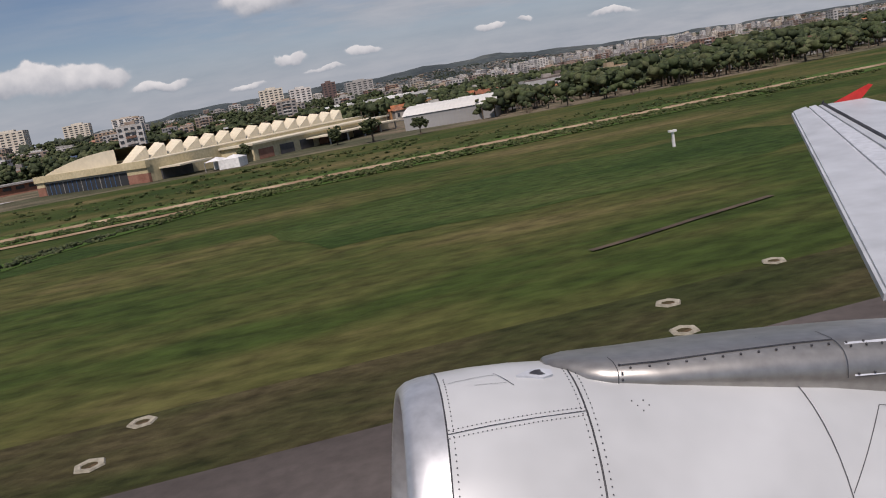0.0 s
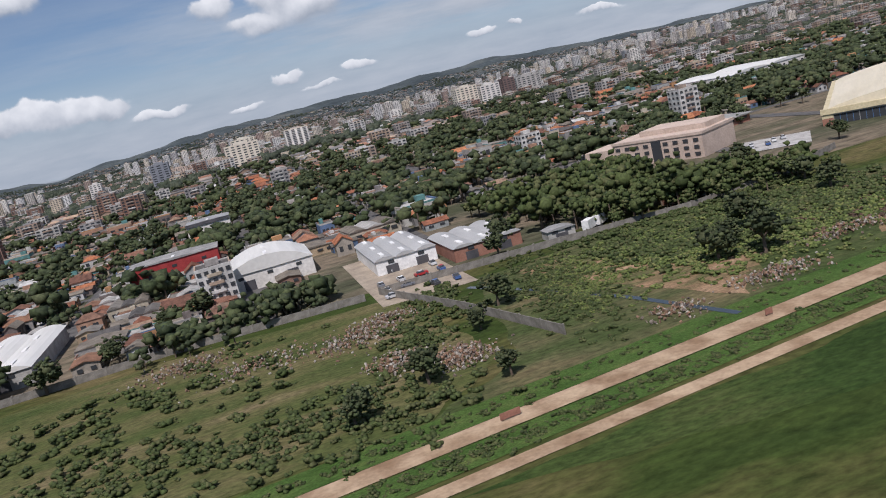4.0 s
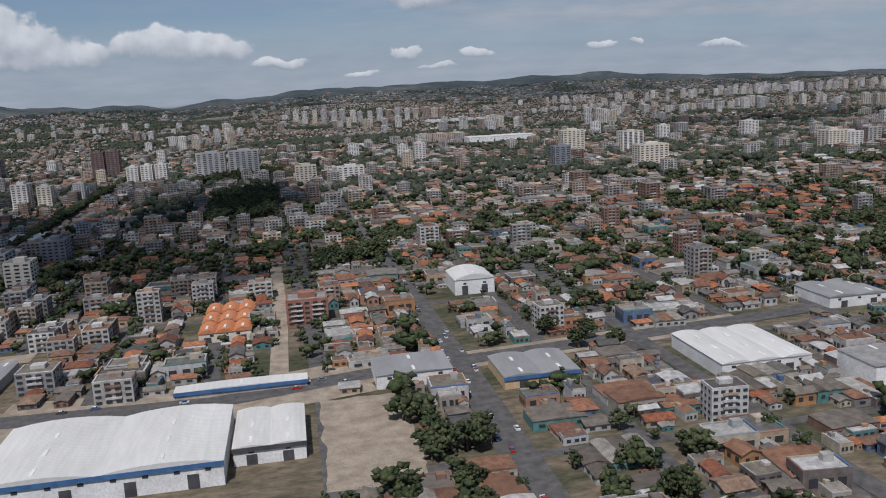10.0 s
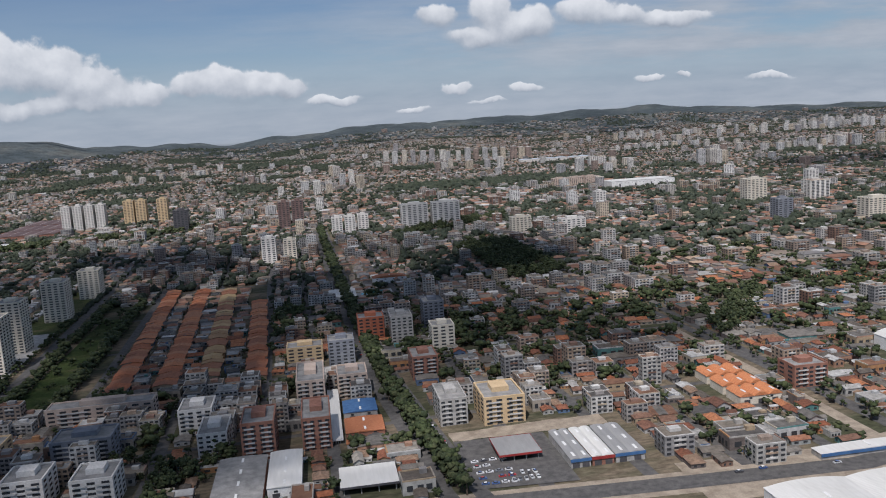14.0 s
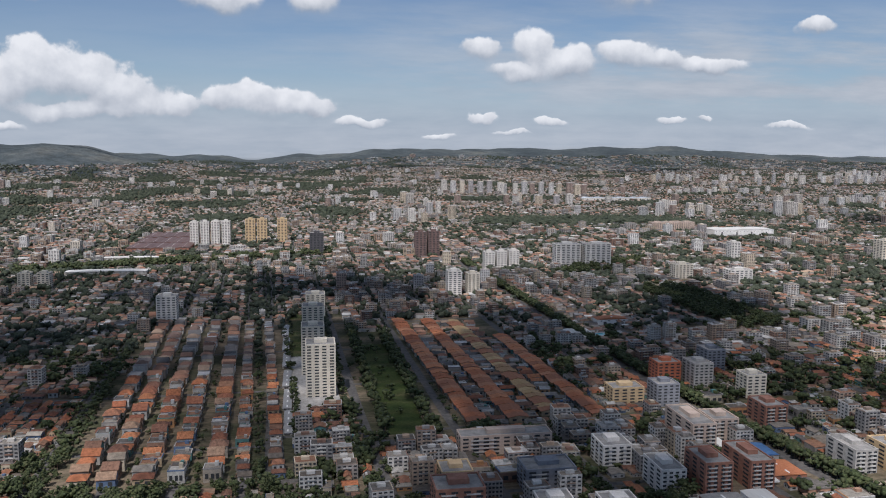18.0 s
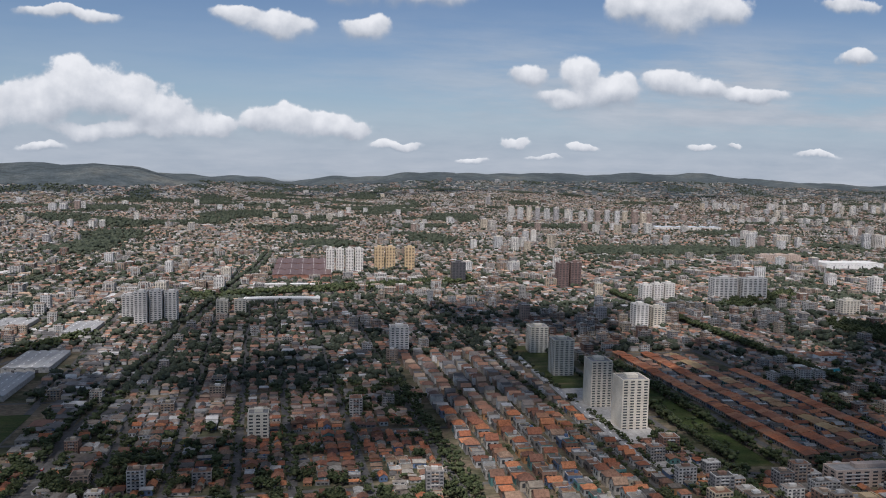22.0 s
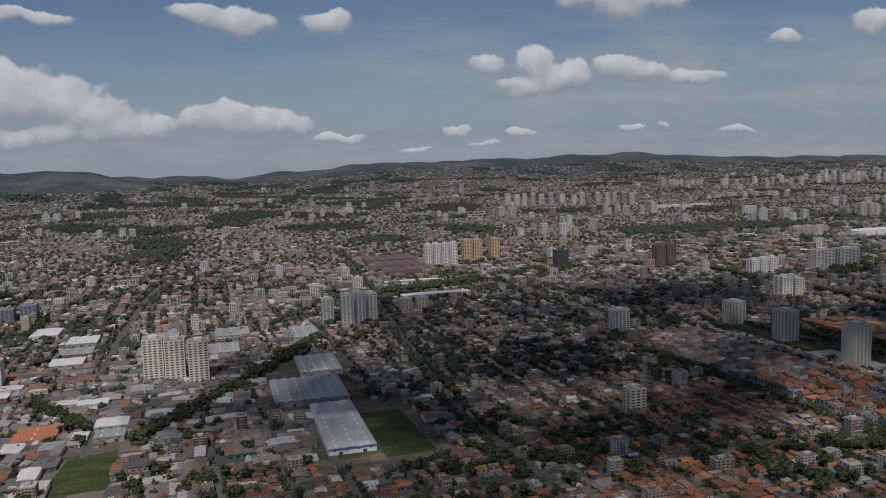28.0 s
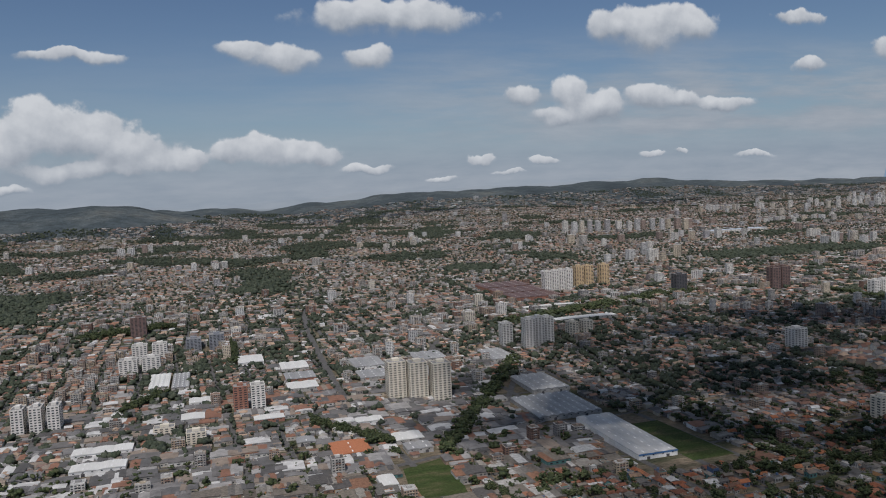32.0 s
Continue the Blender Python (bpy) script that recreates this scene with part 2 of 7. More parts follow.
m_grass = grass_mat("airfield_grass", [(0.024, 0.041, 0.009), (0.037, 0.055, 0.012), (0.073, 0.072, 0.023), (0.148, 0.114, 0.054)], 0.095)
m_lawn = grass_mat("rough_grass", [(0.036, 0.052, 0.017), (0.055, 0.072, 0.024), (0.085, 0.086, 0.038), (0.16, 0.12, 0.065)], 0.15)
m_worn = grass_mat("worn_earth_and_grass", [(0.06, 0.085, 0.025), (0.11, 0.10, 0.045), (0.24, 0.155, 0.09), (0.34, 0.24, 0.15)], 0.3)
m_lot = grass_mat("overgrown_lot", [(0.045, 0.066, 0.018), (0.075, 0.085, 0.028), (0.11, 0.100, 0.042), (0.19, 0.145, 0.085)], 0.2)
m_field = grass_mat("worn_playing_field", [(0.028, 0.045, 0.014), (0.040, 0.060, 0.018), (0.056, 0.070, 0.024), (0.11, 0.095, 0.05)], 0.12)
m_city = grass_mat("town_ground", [(0.045, 0.052, 0.026), (0.075, 0.075, 0.045), (0.17, 0.135, 0.095), (0.06, 0.066, 0.035)], 0.045)
m_hill, _n, _l, _b = material("hazy_wooded_hill", 0.95, spec=0.1)      # woods, clearings and bare slopes; blue-grey haze put into their colour
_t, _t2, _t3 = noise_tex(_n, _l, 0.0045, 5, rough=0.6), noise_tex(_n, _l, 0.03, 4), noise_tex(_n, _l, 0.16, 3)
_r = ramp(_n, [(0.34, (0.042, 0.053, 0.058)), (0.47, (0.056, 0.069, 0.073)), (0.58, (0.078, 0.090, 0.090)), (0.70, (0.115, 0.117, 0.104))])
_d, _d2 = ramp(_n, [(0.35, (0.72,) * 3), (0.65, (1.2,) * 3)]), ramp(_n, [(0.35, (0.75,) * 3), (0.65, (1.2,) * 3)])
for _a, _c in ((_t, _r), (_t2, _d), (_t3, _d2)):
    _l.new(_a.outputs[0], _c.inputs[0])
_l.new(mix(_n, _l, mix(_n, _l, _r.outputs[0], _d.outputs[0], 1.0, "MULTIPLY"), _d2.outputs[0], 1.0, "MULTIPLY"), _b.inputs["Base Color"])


# ---------------------------------------------------------------- mesh helpers
def part(name, bm, mat, parent=None, label=""):
    me = bpy.data.meshes.new(name)
    bm.to_mesh(me)
    bm.free()
    for m in mat if isinstance(mat, (list, tuple)) else [mat]:
        me.materials.append(m)
    ob = new(name, me)
    ob.parent = parent
    if label:
        ob["label"] = label
    return ob


def share(name, me, parent, m):
    ob = new(name, me)
    ob.parent = parent
    ob.matrix_basis = m
    return ob


def from_arrays(name, verts, faces, idx, mats):
    """A mesh from vertices, a list of faces per vertex count, and a material index for each face."""
    me = bpy.data.meshes.new(name)
    loops = np.concatenate([f.ravel() for f in faces]).astype(np.int32)
    sizes = np.concatenate([np.full(len(f), f.shape[1]) for f in faces]).astype(np.int32)
    me.vertices.add(len(verts))
    me.vertices.foreach_set("co", np.asarray(verts, np.float32).ravel())
    me.loops.add(len(loops))
    me.loops.foreach_set("vertex_index", loops)
    me.polygons.add(len(sizes))
    me.polygons.foreach_set("loop_start", np.concatenate([[0], np.cumsum(sizes)[:-1]]).astype(np.int32))
    me.polygons.foreach_set("material_index", np.concatenate(idx).astype(np.int32))
    me.polygons.foreach_set("use_smooth", np.zeros(len(sizes), bool))
    me.update(calc_edges=True)
    for m in mats:
        me.materials.append(m)
    return me


class Shape:
    """A small template of quads and triangles with material numbers."""

    def __init__(self):
        self.v, self.q, self.t = [], [], []

    def add(self, verts, faces, mat):
        o = len(self.v)
        self.v += [tuple(v) for v in verts]
        for f in faces:
            (self.q if len(f) == 4 else self.t).append((tuple(i + o for i in f), mat))
        return self

    def box(self, x0, y0, z0, x1, y1, z1, mat, bottom=False):
        v = [(x0, y0, z0), (x1, y0, z0), (x1, y1, z0), (x0, y1, z0), (x0, y0, z1), (x1, y0, z1), (x1, y1, z1), (x0, y1, z1)]
        f = [(0, 1, 5, 4), (1, 2, 6, 5), (2, 3, 7, 6), (3, 0, 4, 7), (4, 5, 6, 7)]
        return self.add(v, f + ([(3, 2, 1, 0)] if bottom else []), mat)

    def pane(self, axis, side, a, z, w, h, at, mat):
        """A window on the wall at `at` that faces `side` along axis."""
        e = at + side * 0.02
        if axis == "y":
            v = [(a, e, z), (a + w, e, z), (a + w, e, z + h), (a, e, z + h)]
        else:
            v = [(e, a, z), (e, a + w, z), (e, a + w, z + h), (e, a, z + h)]
        flip = (axis == "y") == (side > 0)
        return self.add(v, [(3, 2, 1, 0) if flip else (0, 1, 2, 3)], mat)


def scatter(name, shape, inst, mats):
    """Joins copies of a shape. inst: rows of x, y, z, turn, sx, sy, sz."""
    inst = np.asarray(inst, float)
    v = np.asarray(shape.v, float)
    s = v[None] * inst[:, None, 4:7]
    c, si = np.cos(inst[:, 3])[:, None], np.sin(inst[:, 3])[:, None]
    out = np.stack([s[..., 0] * c - s[..., 1] * si + inst[:, 0, None], s[..., 0] * si + s[..., 1] * c + inst[:, 1, None], s[..., 2] + inst[:, 2, None]], -1).reshape(-1, 3)
    off = (np.arange(len(inst)) * len(v))[:, None, None]
    faces, idx = [], []
    for fs in (shape.q, shape.t):
        if fs:
            a = np.array([f for f, _ in fs])
            faces.append((a[None] + off).reshape(-1, a.shape[1]))
            idx.append(np.tile([m for _, m in fs], len(inst)))
    return out, faces, idx


def stuff(name, groups, mats, label, category):
    """One joined object out of several (shape, rows) groups."""
    vs, qs, ts, qi, tsi, o = [], [], [], [], [], 0
    for shape, rows in groups:
        if len(rows) == 0:
            continue
        v, faces, idx = scatter(name, shape, rows, mats)
        for f, i in zip(faces, idx):
            (qs if f.shape[1] == 4 else ts).append(f + o)
            (qi if f.shape[1] == 4 else tsi).append(i)
        vs.append(v)
        o += len(v)
    faces, idx = [], []
    if qs:
        faces.append(np.concatenate(qs)), idx.append(np.concatenate(qi))
    if ts:
        faces.append(np.concatenate(ts)), idx.append(np.concatenate(tsi))
    me = from_arrays(name, np.concatenate(vs), faces, idx, mats)
    if category in ("trees", "bushes"):      # leafy clumps shade softly
        me.polygons.foreach_set("use_smooth", np.ones(len(me.polygons), bool))
    ob = new(name, me)
    return tagged(ob, label, category, kind="stuff")


# ---------------------------------------------------------------- ground
def smooth(a, b, x):
    t = np.clip((x - a) / (b - a), 0, 1)
    return t * t * (3 - 2 * t)


RIDGE_X = [-2600, -1374, -1133, -860, -745, -494, -90, 86, 296, 560, 834, 1272, 1635, 2130, 3200]
RIDGE_Z = [70, 68, 65, 45, 62, 76, 106, 90, 107, 100, 109, 116, 88, 70, 55]


def gz(x, y):
    """Height of the land."""
    x, y = np.asarray(x, float), np.asarray(y, float)
    low = 16 * smooth(1000, 2600, y) * (0.5 + 0.5 * np.sin(x / 330 + 1.1) * np.cos(y / 520)) + 22 * smooth(2300, 3300, y) * (0.55 + 0.45 * np.sin(x / 210 + y / 350))
    low = low - 6 * smooth(-380, -560, x) * smooth(150, 330, y) * (1 - smooth(900, 1500, y)) - 4 * np.exp(-((x + 940) / 150) ** 2 - ((y - 450) / 130) ** 2)
    low = low + 9 * np.exp(-((x + 80) / 190) ** 2 - ((y - 500) / 140) ** 2)
    wob = 5 * np.sin(x / 61) + 3 * np.sin(x / 27 + y / 90)
    ridge = (np.interp(x * 4030 / np.maximum(y, 2500), RIDGE_X, RIDGE_Z) + wob) * smooth(2900, 4030, y)
    west = (112 + wob) * np.exp(-(((x + 1640) / 520) ** 2) ** 1.3 - ((y - 3050) / 480) ** 2)
    return np.where(y > 2000, np.maximum(np.maximum(low, ridge), west), low)


def grid_sheet(name, xs, ys, mat, up=0.0, height=gz):
    X, Y = np.meshgrid(xs, ys)
    v = np.stack([X, Y, height(X, Y) + up], -1).reshape(-1, 3)
    nx, ny = len(xs), len(ys)
    i = (np.arange(ny - 1)[:, None] * nx + np.arange(nx - 1)[None]).ravel()
    q = np.stack([i, i + 1, i + nx + 1, i + nx], 1)
    ob = new(name, from_arrays(name, v, [q], [np.zeros(len(q))], [mat]))
    ob.data.polygons.foreach_set("use_smooth", np.ones(len(q), bool))
    return ob


ground = grid_sheet("ground", np.concatenate([np.linspace(-4200, -1420, 50), np.linspace(-1400, 300, 110), np.linspace(340, 4600, 80)]), np.concatenate([np.linspace(-4000, 0, 12), np.linspace(20, 760, 50), np.linspace(790, 5200, 140)]), m_city)
tagged(ground, "wide town ground of bare earth, paving and scrub rising to hills", "ground", kind="structure")
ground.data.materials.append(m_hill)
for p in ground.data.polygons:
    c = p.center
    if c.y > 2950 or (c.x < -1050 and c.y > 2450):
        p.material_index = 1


def strip(name, pts, width, mat, label, category, up=0.06, kind="structure"):
    """A flat band along a line of points that follows the land."""
    pts = [Vector((*p, 0)) for p in pts]
    dense = []
    for a, b in zip(pts, pts[1:]):
        k = max(1, int((b - a).length / 25))
        dense += [a.lerp(b, i / k) for i in range(k)]
    dense.append(pts[-1])
    bm, prev = bmesh.new(), None
    for i, p in enumerate(dense):
        d = (dense[min(i + 1, len(dense) - 1)] - dense[max(i - 1, 0)]).normalized()
        s = Vector((-d.y, d.x, 0)) * width / 2
        pair = []
        for q in (p + s, p - s):
            pair.append(bm.verts.new((q.x, q.y, float(gz(q.x, q.y)) + up)))
        if prev:
            bm.faces.new((prev[1], prev[0], pair[0], pair[1]))
        prev = pair
    bmesh.ops.recalc_face_normals(bm, faces=bm.faces)
    for f in bm.faces:
        if f.normal.z < 0:
            f.normal_flip()
    ob = part(name, bm, mat)
    return tagged(ob, label, category, kind=kind)


# ---------------------------------------------------------------- templates
def gable(rh, windows=True, lean=0.05):
    s = Shape()
    v = [(-.5, -.5, 0), (.5, -.5, 0), (.5, .5, 0), (-.5, .5, 0), (-.5, -.5, 1), (.5, -.5, 1), (.5, .5, 1), (-.5, .5, 1), (-.5, 0, 1 + rh), (.5, 0, 1 + rh)]
    s.add(v, [(0, 1, 5, 4), (1, 2, 6, 5), (2, 3, 7, 6), (3, 0, 4, 7), (4, 8, 7), (6, 9, 5)], 0)
    e, t = 0.5 + lean, 0.05
    dz = rh * lean / 0.5
    r = [(-e, -e, 1 - dz), (e, -e, 1 - dz), (e, 0, 1 + rh), (-e, 0, 1 + rh), (e, e, 1 - dz), (-e, e, 1 - dz)]
    r = [(x, y, z + t) for x, y, z in r] + [(x, y, z - 0.02) for x, y, z in r]
    s.add(r, [(0, 1, 2, 3), (3, 2, 4, 5), (0, 6, 7, 1), (5, 4, 10, 11), (1, 7, 8, 2), (2, 8, 10, 4), (0, 3, 9, 6), (3, 5, 11, 9)], 1)
    if windows:
        for a in (-.36, .12):
            s.pane("y", -1, a, .35, .22, .38, -.5, 2)
            s.pane("y", 1, a, .35, .22, .38, .5, 2)
            s.pane("x", -1, a, .35, .2, .38, -.5, 2)
            s.pane("x", 1, a, .35, .2, .38, .5, 2)
    return s


def hip(rh, windows=True):
    s = Shape().box(-.5, -.5, 0, .5, .5, 1, 0)
    e = 0.56
    r = [(-e, -e, .98), (e, -e, .98), (e, e, .98), (-e, e, .98), (-.2, 0, 1 + rh), (.2, 0, 1 + rh)]
    s.add(r, [(0, 1, 5, 4), (2, 3, 4, 5), (1, 2, 5), (3, 0, 4)], 1)
    if windows:
        for a in (-.36, .12):
            s.pane("y", -1, a, .35, .22, .38, -.5, 2)
            s.pane("x", -1, a, .35, .2, .38, -.5, 2)
            s.pane("x", 1, a, .35, .2, .38, .5, 2)
    return s


def flat(windows=True):
    s = Shape().box(-.5, -.5, 0, .5, .5, 1, 0)
    s.add([(-.46, -.46, 1.012), (.46, -.46, 1.012), (.46, .46, 1.012), (-.46, .46, 1.012)], [(0, 1, 2, 3)], 1)
    for x0, y0, x1, y1 in ((-.5, -.5, .5, -.46), (-.5, .46, .5, .5), (-.5, -.46, -.46, .46), (.46, -.46, .5, .46)):
        s.box(x0, y0, 1, x1, y1, 1.1, 0)
    s.box(.1, .05, 1.0, .32, .3, 1.35, 0)
    if windows:
        for a in (-.38, -.06, .2):
            s.pane("y", -1, a, .3, .18, .4, -.5, 2)
            s.pane("x", -1, a, .3, .18, .4, -.5, 2)
            s.pane("x", 1, a, .3, .18, .4, .5, 2)
    return s


def shed(n=1):
    """A warehouse with n low ridges side by side."""
    s = Shape().box(-.5, -.5, 0, .5, .5, 1, 0)
    for i in range(n):
        x0, x1 = -.51 + 1.02 * i / n, -.51 + 1.02 * (i + 1) / n
        xm = (x0 + x1) / 2
        s.add([(x0, -.52, 1.01), (xm, -.52, 1.2), (xm, .52, 1.2), (x0, .52, 1.01), (x1, -.52, 1.01), (x1, .52, 1.01)],
              [(0, 1, 2, 3), (1, 4, 5, 2), (0, 4, 1), (3, 2, 5)], 1)
    for a in (-.4, -.15, .1, .3):
        s.pane("y", -1, a, .45, .12, .25, -.5, 2)
    return s


def flats(floors, nx, ny, balcony=False):
    """A block of flats, one storey = 1/floors of its height, with windows row by row."""
    s = Shape().box(-.5, -.5, 0, .5, .5, 1, 0)
    t = 0.03
    for x0, y0, x1, y1 in ((-.5, -.5, .5, -.46), (-.5, .46, .5, .5), (-.5, -.46, -.46, .46), (.46, -.46, .5, .46)):
        s.box(x0, y0, 1, x1, y1, 1 + t, 0)
    s.add([(-.46, -.46, 1.004), (.46, -.46, 1.004), (.46, .46, 1.004), (-.46, .46, 1.004)], [(0, 1, 2, 3)], 1)
    s.box(-.18, -.1, 1.0, .2, .25, 1 + 0.55 / floors + .03, 0)
    for k in range(floors):
        z, h = (k + .32) / floors, .45 / floors
        for i in range(nx):
            w = .6 / nx
            s.pane("y", -1, -.5 + (i + .2) / nx, z, w, h, -.5, 2)
        for i in range(ny):
            w = .5 / ny
            s.pane("x", -1, -.5 + (i + .25) / ny, z, w, h, -.5, 2)
            s.pane("x", 1, -.5 + (i + .25) / ny, z, w, h, .5, 2)
        if balcony and k:
            s.box(-.2, -.56, k / floors, .2, -.5, (k + .35) / floors, 0, True)
    return s


def ico():
    g = (1 + 5 ** .5) / 2
    v = np.array([(-1, g, 0), (1, g, 0), (-1, -g, 0), (1, -g, 0), (0, -1, g), (0, 1, g), (0, -1, -g), (0, 1, -g), (g, 0, -1), (g, 0, 1), (-g, 0, -1), (-g, 0, 1)]) / (1 + g * g) ** .5
    f = [(0, 11, 5), (0, 5, 1), (0, 1, 7), (0, 7, 10), (0, 10, 11), (1, 5, 9), (5, 11, 4), (11, 10, 2), (10, 7, 6), (7, 1, 8), (3, 9, 4), (3, 4, 2), (3, 2, 6), (3, 6, 8), (3, 8, 9), (4, 9, 5), (2, 4, 11), (6, 2, 10), (8, 6, 7), (9, 8, 1)]
    return v, f


OCT = (np.array([(1, 0, 0), (-1, 0, 0), (0, 1, 0), (0, -1, 0), (0, 0, 1), (0, 0, -1)], float),
       [(0, 2, 4), (2, 1, 4), (1, 3, 4), (3, 0, 4), (2, 0, 5), (1, 2, 5), (3, 1, 5), (0, 3, 5)])


def crown(rng, clumps, size, core=True, low=0.35, mat=0):
    """A tree crown of many small clumps round a few limbs, 1 wide and 1 high, trunk below."""
    s = Shape()
    lobes = [(np.array([rng.uniform(-.22, .22), rng.uniform(-.22, .22), rng.uniform(.5, .78)]), rng.uniform(.18, .28)) for _ in range(5)]
    if core:
        v, f = ico()
        for c, r in lobes[:3]:
            s.add(v * r * 0.8 * (1 + rng.uniform(-.25, .25, (12, 1))) + c, f, mat)
    for i in range(clumps):
        c, r = lobes[i % 5]
        d = rng.normal(size=3)
        d /= np.linalg.norm(d)
        p = c + d * r * rng.uniform(.7, 1.15)
        p[2] = max(p[2], low - .05)
        q = np.linalg.qr(rng.normal(size=(3, 3)))[0]
        s.add((OCT[0] * rng.uniform(.6, 1.3, (6, 1)) * size * rng.uniform(.6, 1.2)) @ q * (1, 1, .8) + p, OCT[1], mat)
    return s


def with_trunk(s, mat=1):
    a = [(math.cos(k * math.pi / 2.5) , math.sin(k * math.pi / 2.5)) for k in range(5)]
    v = [(x * .035, y * .035, 0) for x, y in a] + [(x * .02, y * .02, .6) for x, y in a]
    s.add(v, [(k, (k + 1) % 5, 5 + (k + 1) % 5, 5 + k) for k in range(5)], mat)
    return s


rng = np.random.default_rng(4)
S_GABLE, S_GABLE2, S_HIP, S_FLAT = gable(.45), gable(.3), hip(.4), flat()
S_SHED, S_SHED3 = shed(1), shed(3)


def far_house(rh):
    s = Shape()
    v = [(-.5, -.5, 0), (.5, -.5, 0), (.5, .5, 0), (-.5, .5, 0), (-.5, -.5, 1), (.5, -.5, 1), (.5, .5, 1), (-.5, .5, 1), (-.5, 0, 1 + rh), (.5, 0, 1 + rh)]
    s.add(v, [(0, 1, 5, 4), (1, 2, 6, 5), (3, 0, 4, 7), (2, 3, 7, 6), (4, 8, 7), (6, 9, 5)], 0)
    s.add([(-.55, -.55, .98), (.55, -.55, .98), (.55, 0, 1.03 + rh), (-.55, 0, 1.03 + rh), (.55, .55, .98), (-.55, .55, .98)], [(0, 1, 2, 3), (3, 2, 4, 5)], 1)
    return s


S_FAR_GABLE, S_FAR_HIP = far_house(.4), hip(.4, False)
S_FAR_FLAT = Shape().box(-.5, -.5, 0, .5, .5, 1, 0).add([(-.5, -.5, 1.03), (.5, -.5, 1.03), (.5, .5, 1.03), (-.5, .5, 1.03)], [(0, 1, 2, 3)], 1)
S_FLATS4, S_FLATS5, S_FLATS7 = flats(4, 4, 3, True), flats(5, 5, 3, True), flats(7, 4, 3, True)
S_TOWER10, S_TOWER14, S_TOWER18 = flats(10, 4, 3), flats(14, 4, 3), flats(18, 5, 3)
S_TREES = [with_trunk(crown(rng, 32, .122)) for _ in range(4)]
S_MID_TREES = [with_trunk(crown(rng, 6, .245, core=False)) for _ in range(4)]


def far_tree(r_, clumps=2):
    s = Shape()
    for _ in range(clumps):
        p = np.array([r_.uniform(-.2, .2), r_.uniform(-.2, .2), r_.uniform(.4, .6)])
        q = np.linalg.qr(r_.normal(size=(3, 3)))[0]
        s.add((OCT[0] * r_.uniform(.7, 1.2, (6, 1)) * .42) @ q + p, OCT[1], 0)
    return s


S_FAR_TREES = [far_tree(rng) for _ in range(3)]
S_FAR_CLUMPS = [far_tree(rng, 1) for _ in range(3)]

# ---------------------------------------------------------------- districts
KEEP = []          # plots kept free: x0, y0, x1, y1


def keep(x0, y0, x1, y1):
    KEEP.append((min(x0, x1), min(y0, y1), max(x0, x1), max(y0, y1)))


CORRIDORS = []     # main roads kept free of houses: ends and half width


def main_road(pts, half):
    for (xa, ya), (xb, yb) in zip(pts, pts[1:]):
        CORRIDORS.append((xa, ya, xb - xa, yb - ya, half, min(xa, xb) - 20, max(xa, xb) + 20, min(ya, yb) - 20, max(ya, yb) + 20))


def clear(x, y, r):
    for a, b, c, d in KEEP:
        if a - r < x < c + r and b - r < y < d + r:
            return False
    for xa, ya, dx, dy, half, lx, hx, ly, hy in CORRIDORS:
        if lx < x < hx and ly < y < hy:
            t = min(1, max(0, ((x - xa) * dx + (y - ya) * dy) / (dx * dx + dy * dy)))
            if math.hypot(x - xa - t * dx, y - ya - t * dy) < half + r * .7:
                return False
    return True


MAIN_AVENUE = [(-520, 178), (-409, 171), (-367, 169), (-336, 176), (-240, 186), (-180, 196)]
BUSY_STREET = [(-314, 96), (-314, 175), (-315, 239), (-323, 471), (-330, 640)]
SIDE_STREET = [(-268, 100), (-270, 165), (-272, 240), (-276, 300)]
TREE_AVENUE = [(-458, 165), (-461, 182), (-466, 230), (-471, 283), (-475, 374), (-482, 560), (-487, 740)]
TOWN_ROAD = [(-873, 290), (-879, 383), (-868, 560), (-851, 800), (-836, 969), (-830, 1110)]
DIAGONAL = [(-1200, 400), (-1119, 483), (-1076, 522), (-1050, 542), (-1000, 600), (-960, 690)]
OUTER_ROAD = [(-1072, 524), (-1068, 680), (-1063, 812), (-1050, 950)]
CURVED_ROAD = [(-1070, 514), (-1045, 465), (-1028, 403), (-1007, 374), (-985, 345)]
BOULEVARD = [(-126, 200), (-89, 242), (-43, 300), (13, 370)]
SAND_STREET = [(-354, 178), (-354, 230), (-356, 300)]
for way, half in ((MAIN_AVENUE, 4.5), (BUSY_STREET, 3.2), (SIDE_STREET, 2.4), (TREE_AVENUE, 5.6), (TOWN_ROAD, 3.6), (DIAGONAL, 3.4), (OUTER_ROAD, 3.4), (CURVED_ROAD, 2.6), (SAND_STREET, 2.4), (BOULEVARD, 3.4)):
    main_road(way, half)


# plots of the airfield, the park, fields and the larger buildings
keep(-170, -60, 420, 66)
keep(-135, 60, -36, 112)
keep(-36, 60, 60, 172)
keep(-52, 150, -20, 176)
keep(-100, 100, -40, 165)
keep(-124, 112, -100, 140)
keep(-609, 285, -577, 470)
keep(-640, 336, -612, 525)
keep(-956, 330, -900, 424)
keep(-972, 424, -922, 540)
keep(-1070, 335, -1044, 400)
keep(-405, 126, -346, 166)
keep(-460, 170, -412, 219)
keep(-392, 416, -360, 556)
keep(-346, 124, -331, 163)
for k in range(10):
    o = -.05 * 20 * k
    keep(-572 + o, 300 + 20 * k, -543 + o, 318 + 20 * k)
    keep(-540 + o, 300 + 20 * k, -511 + o, 318 + 20 * k)
    keep(-661 + o, 262 + 22 * k, -651 + o, 282 + 22 * k)


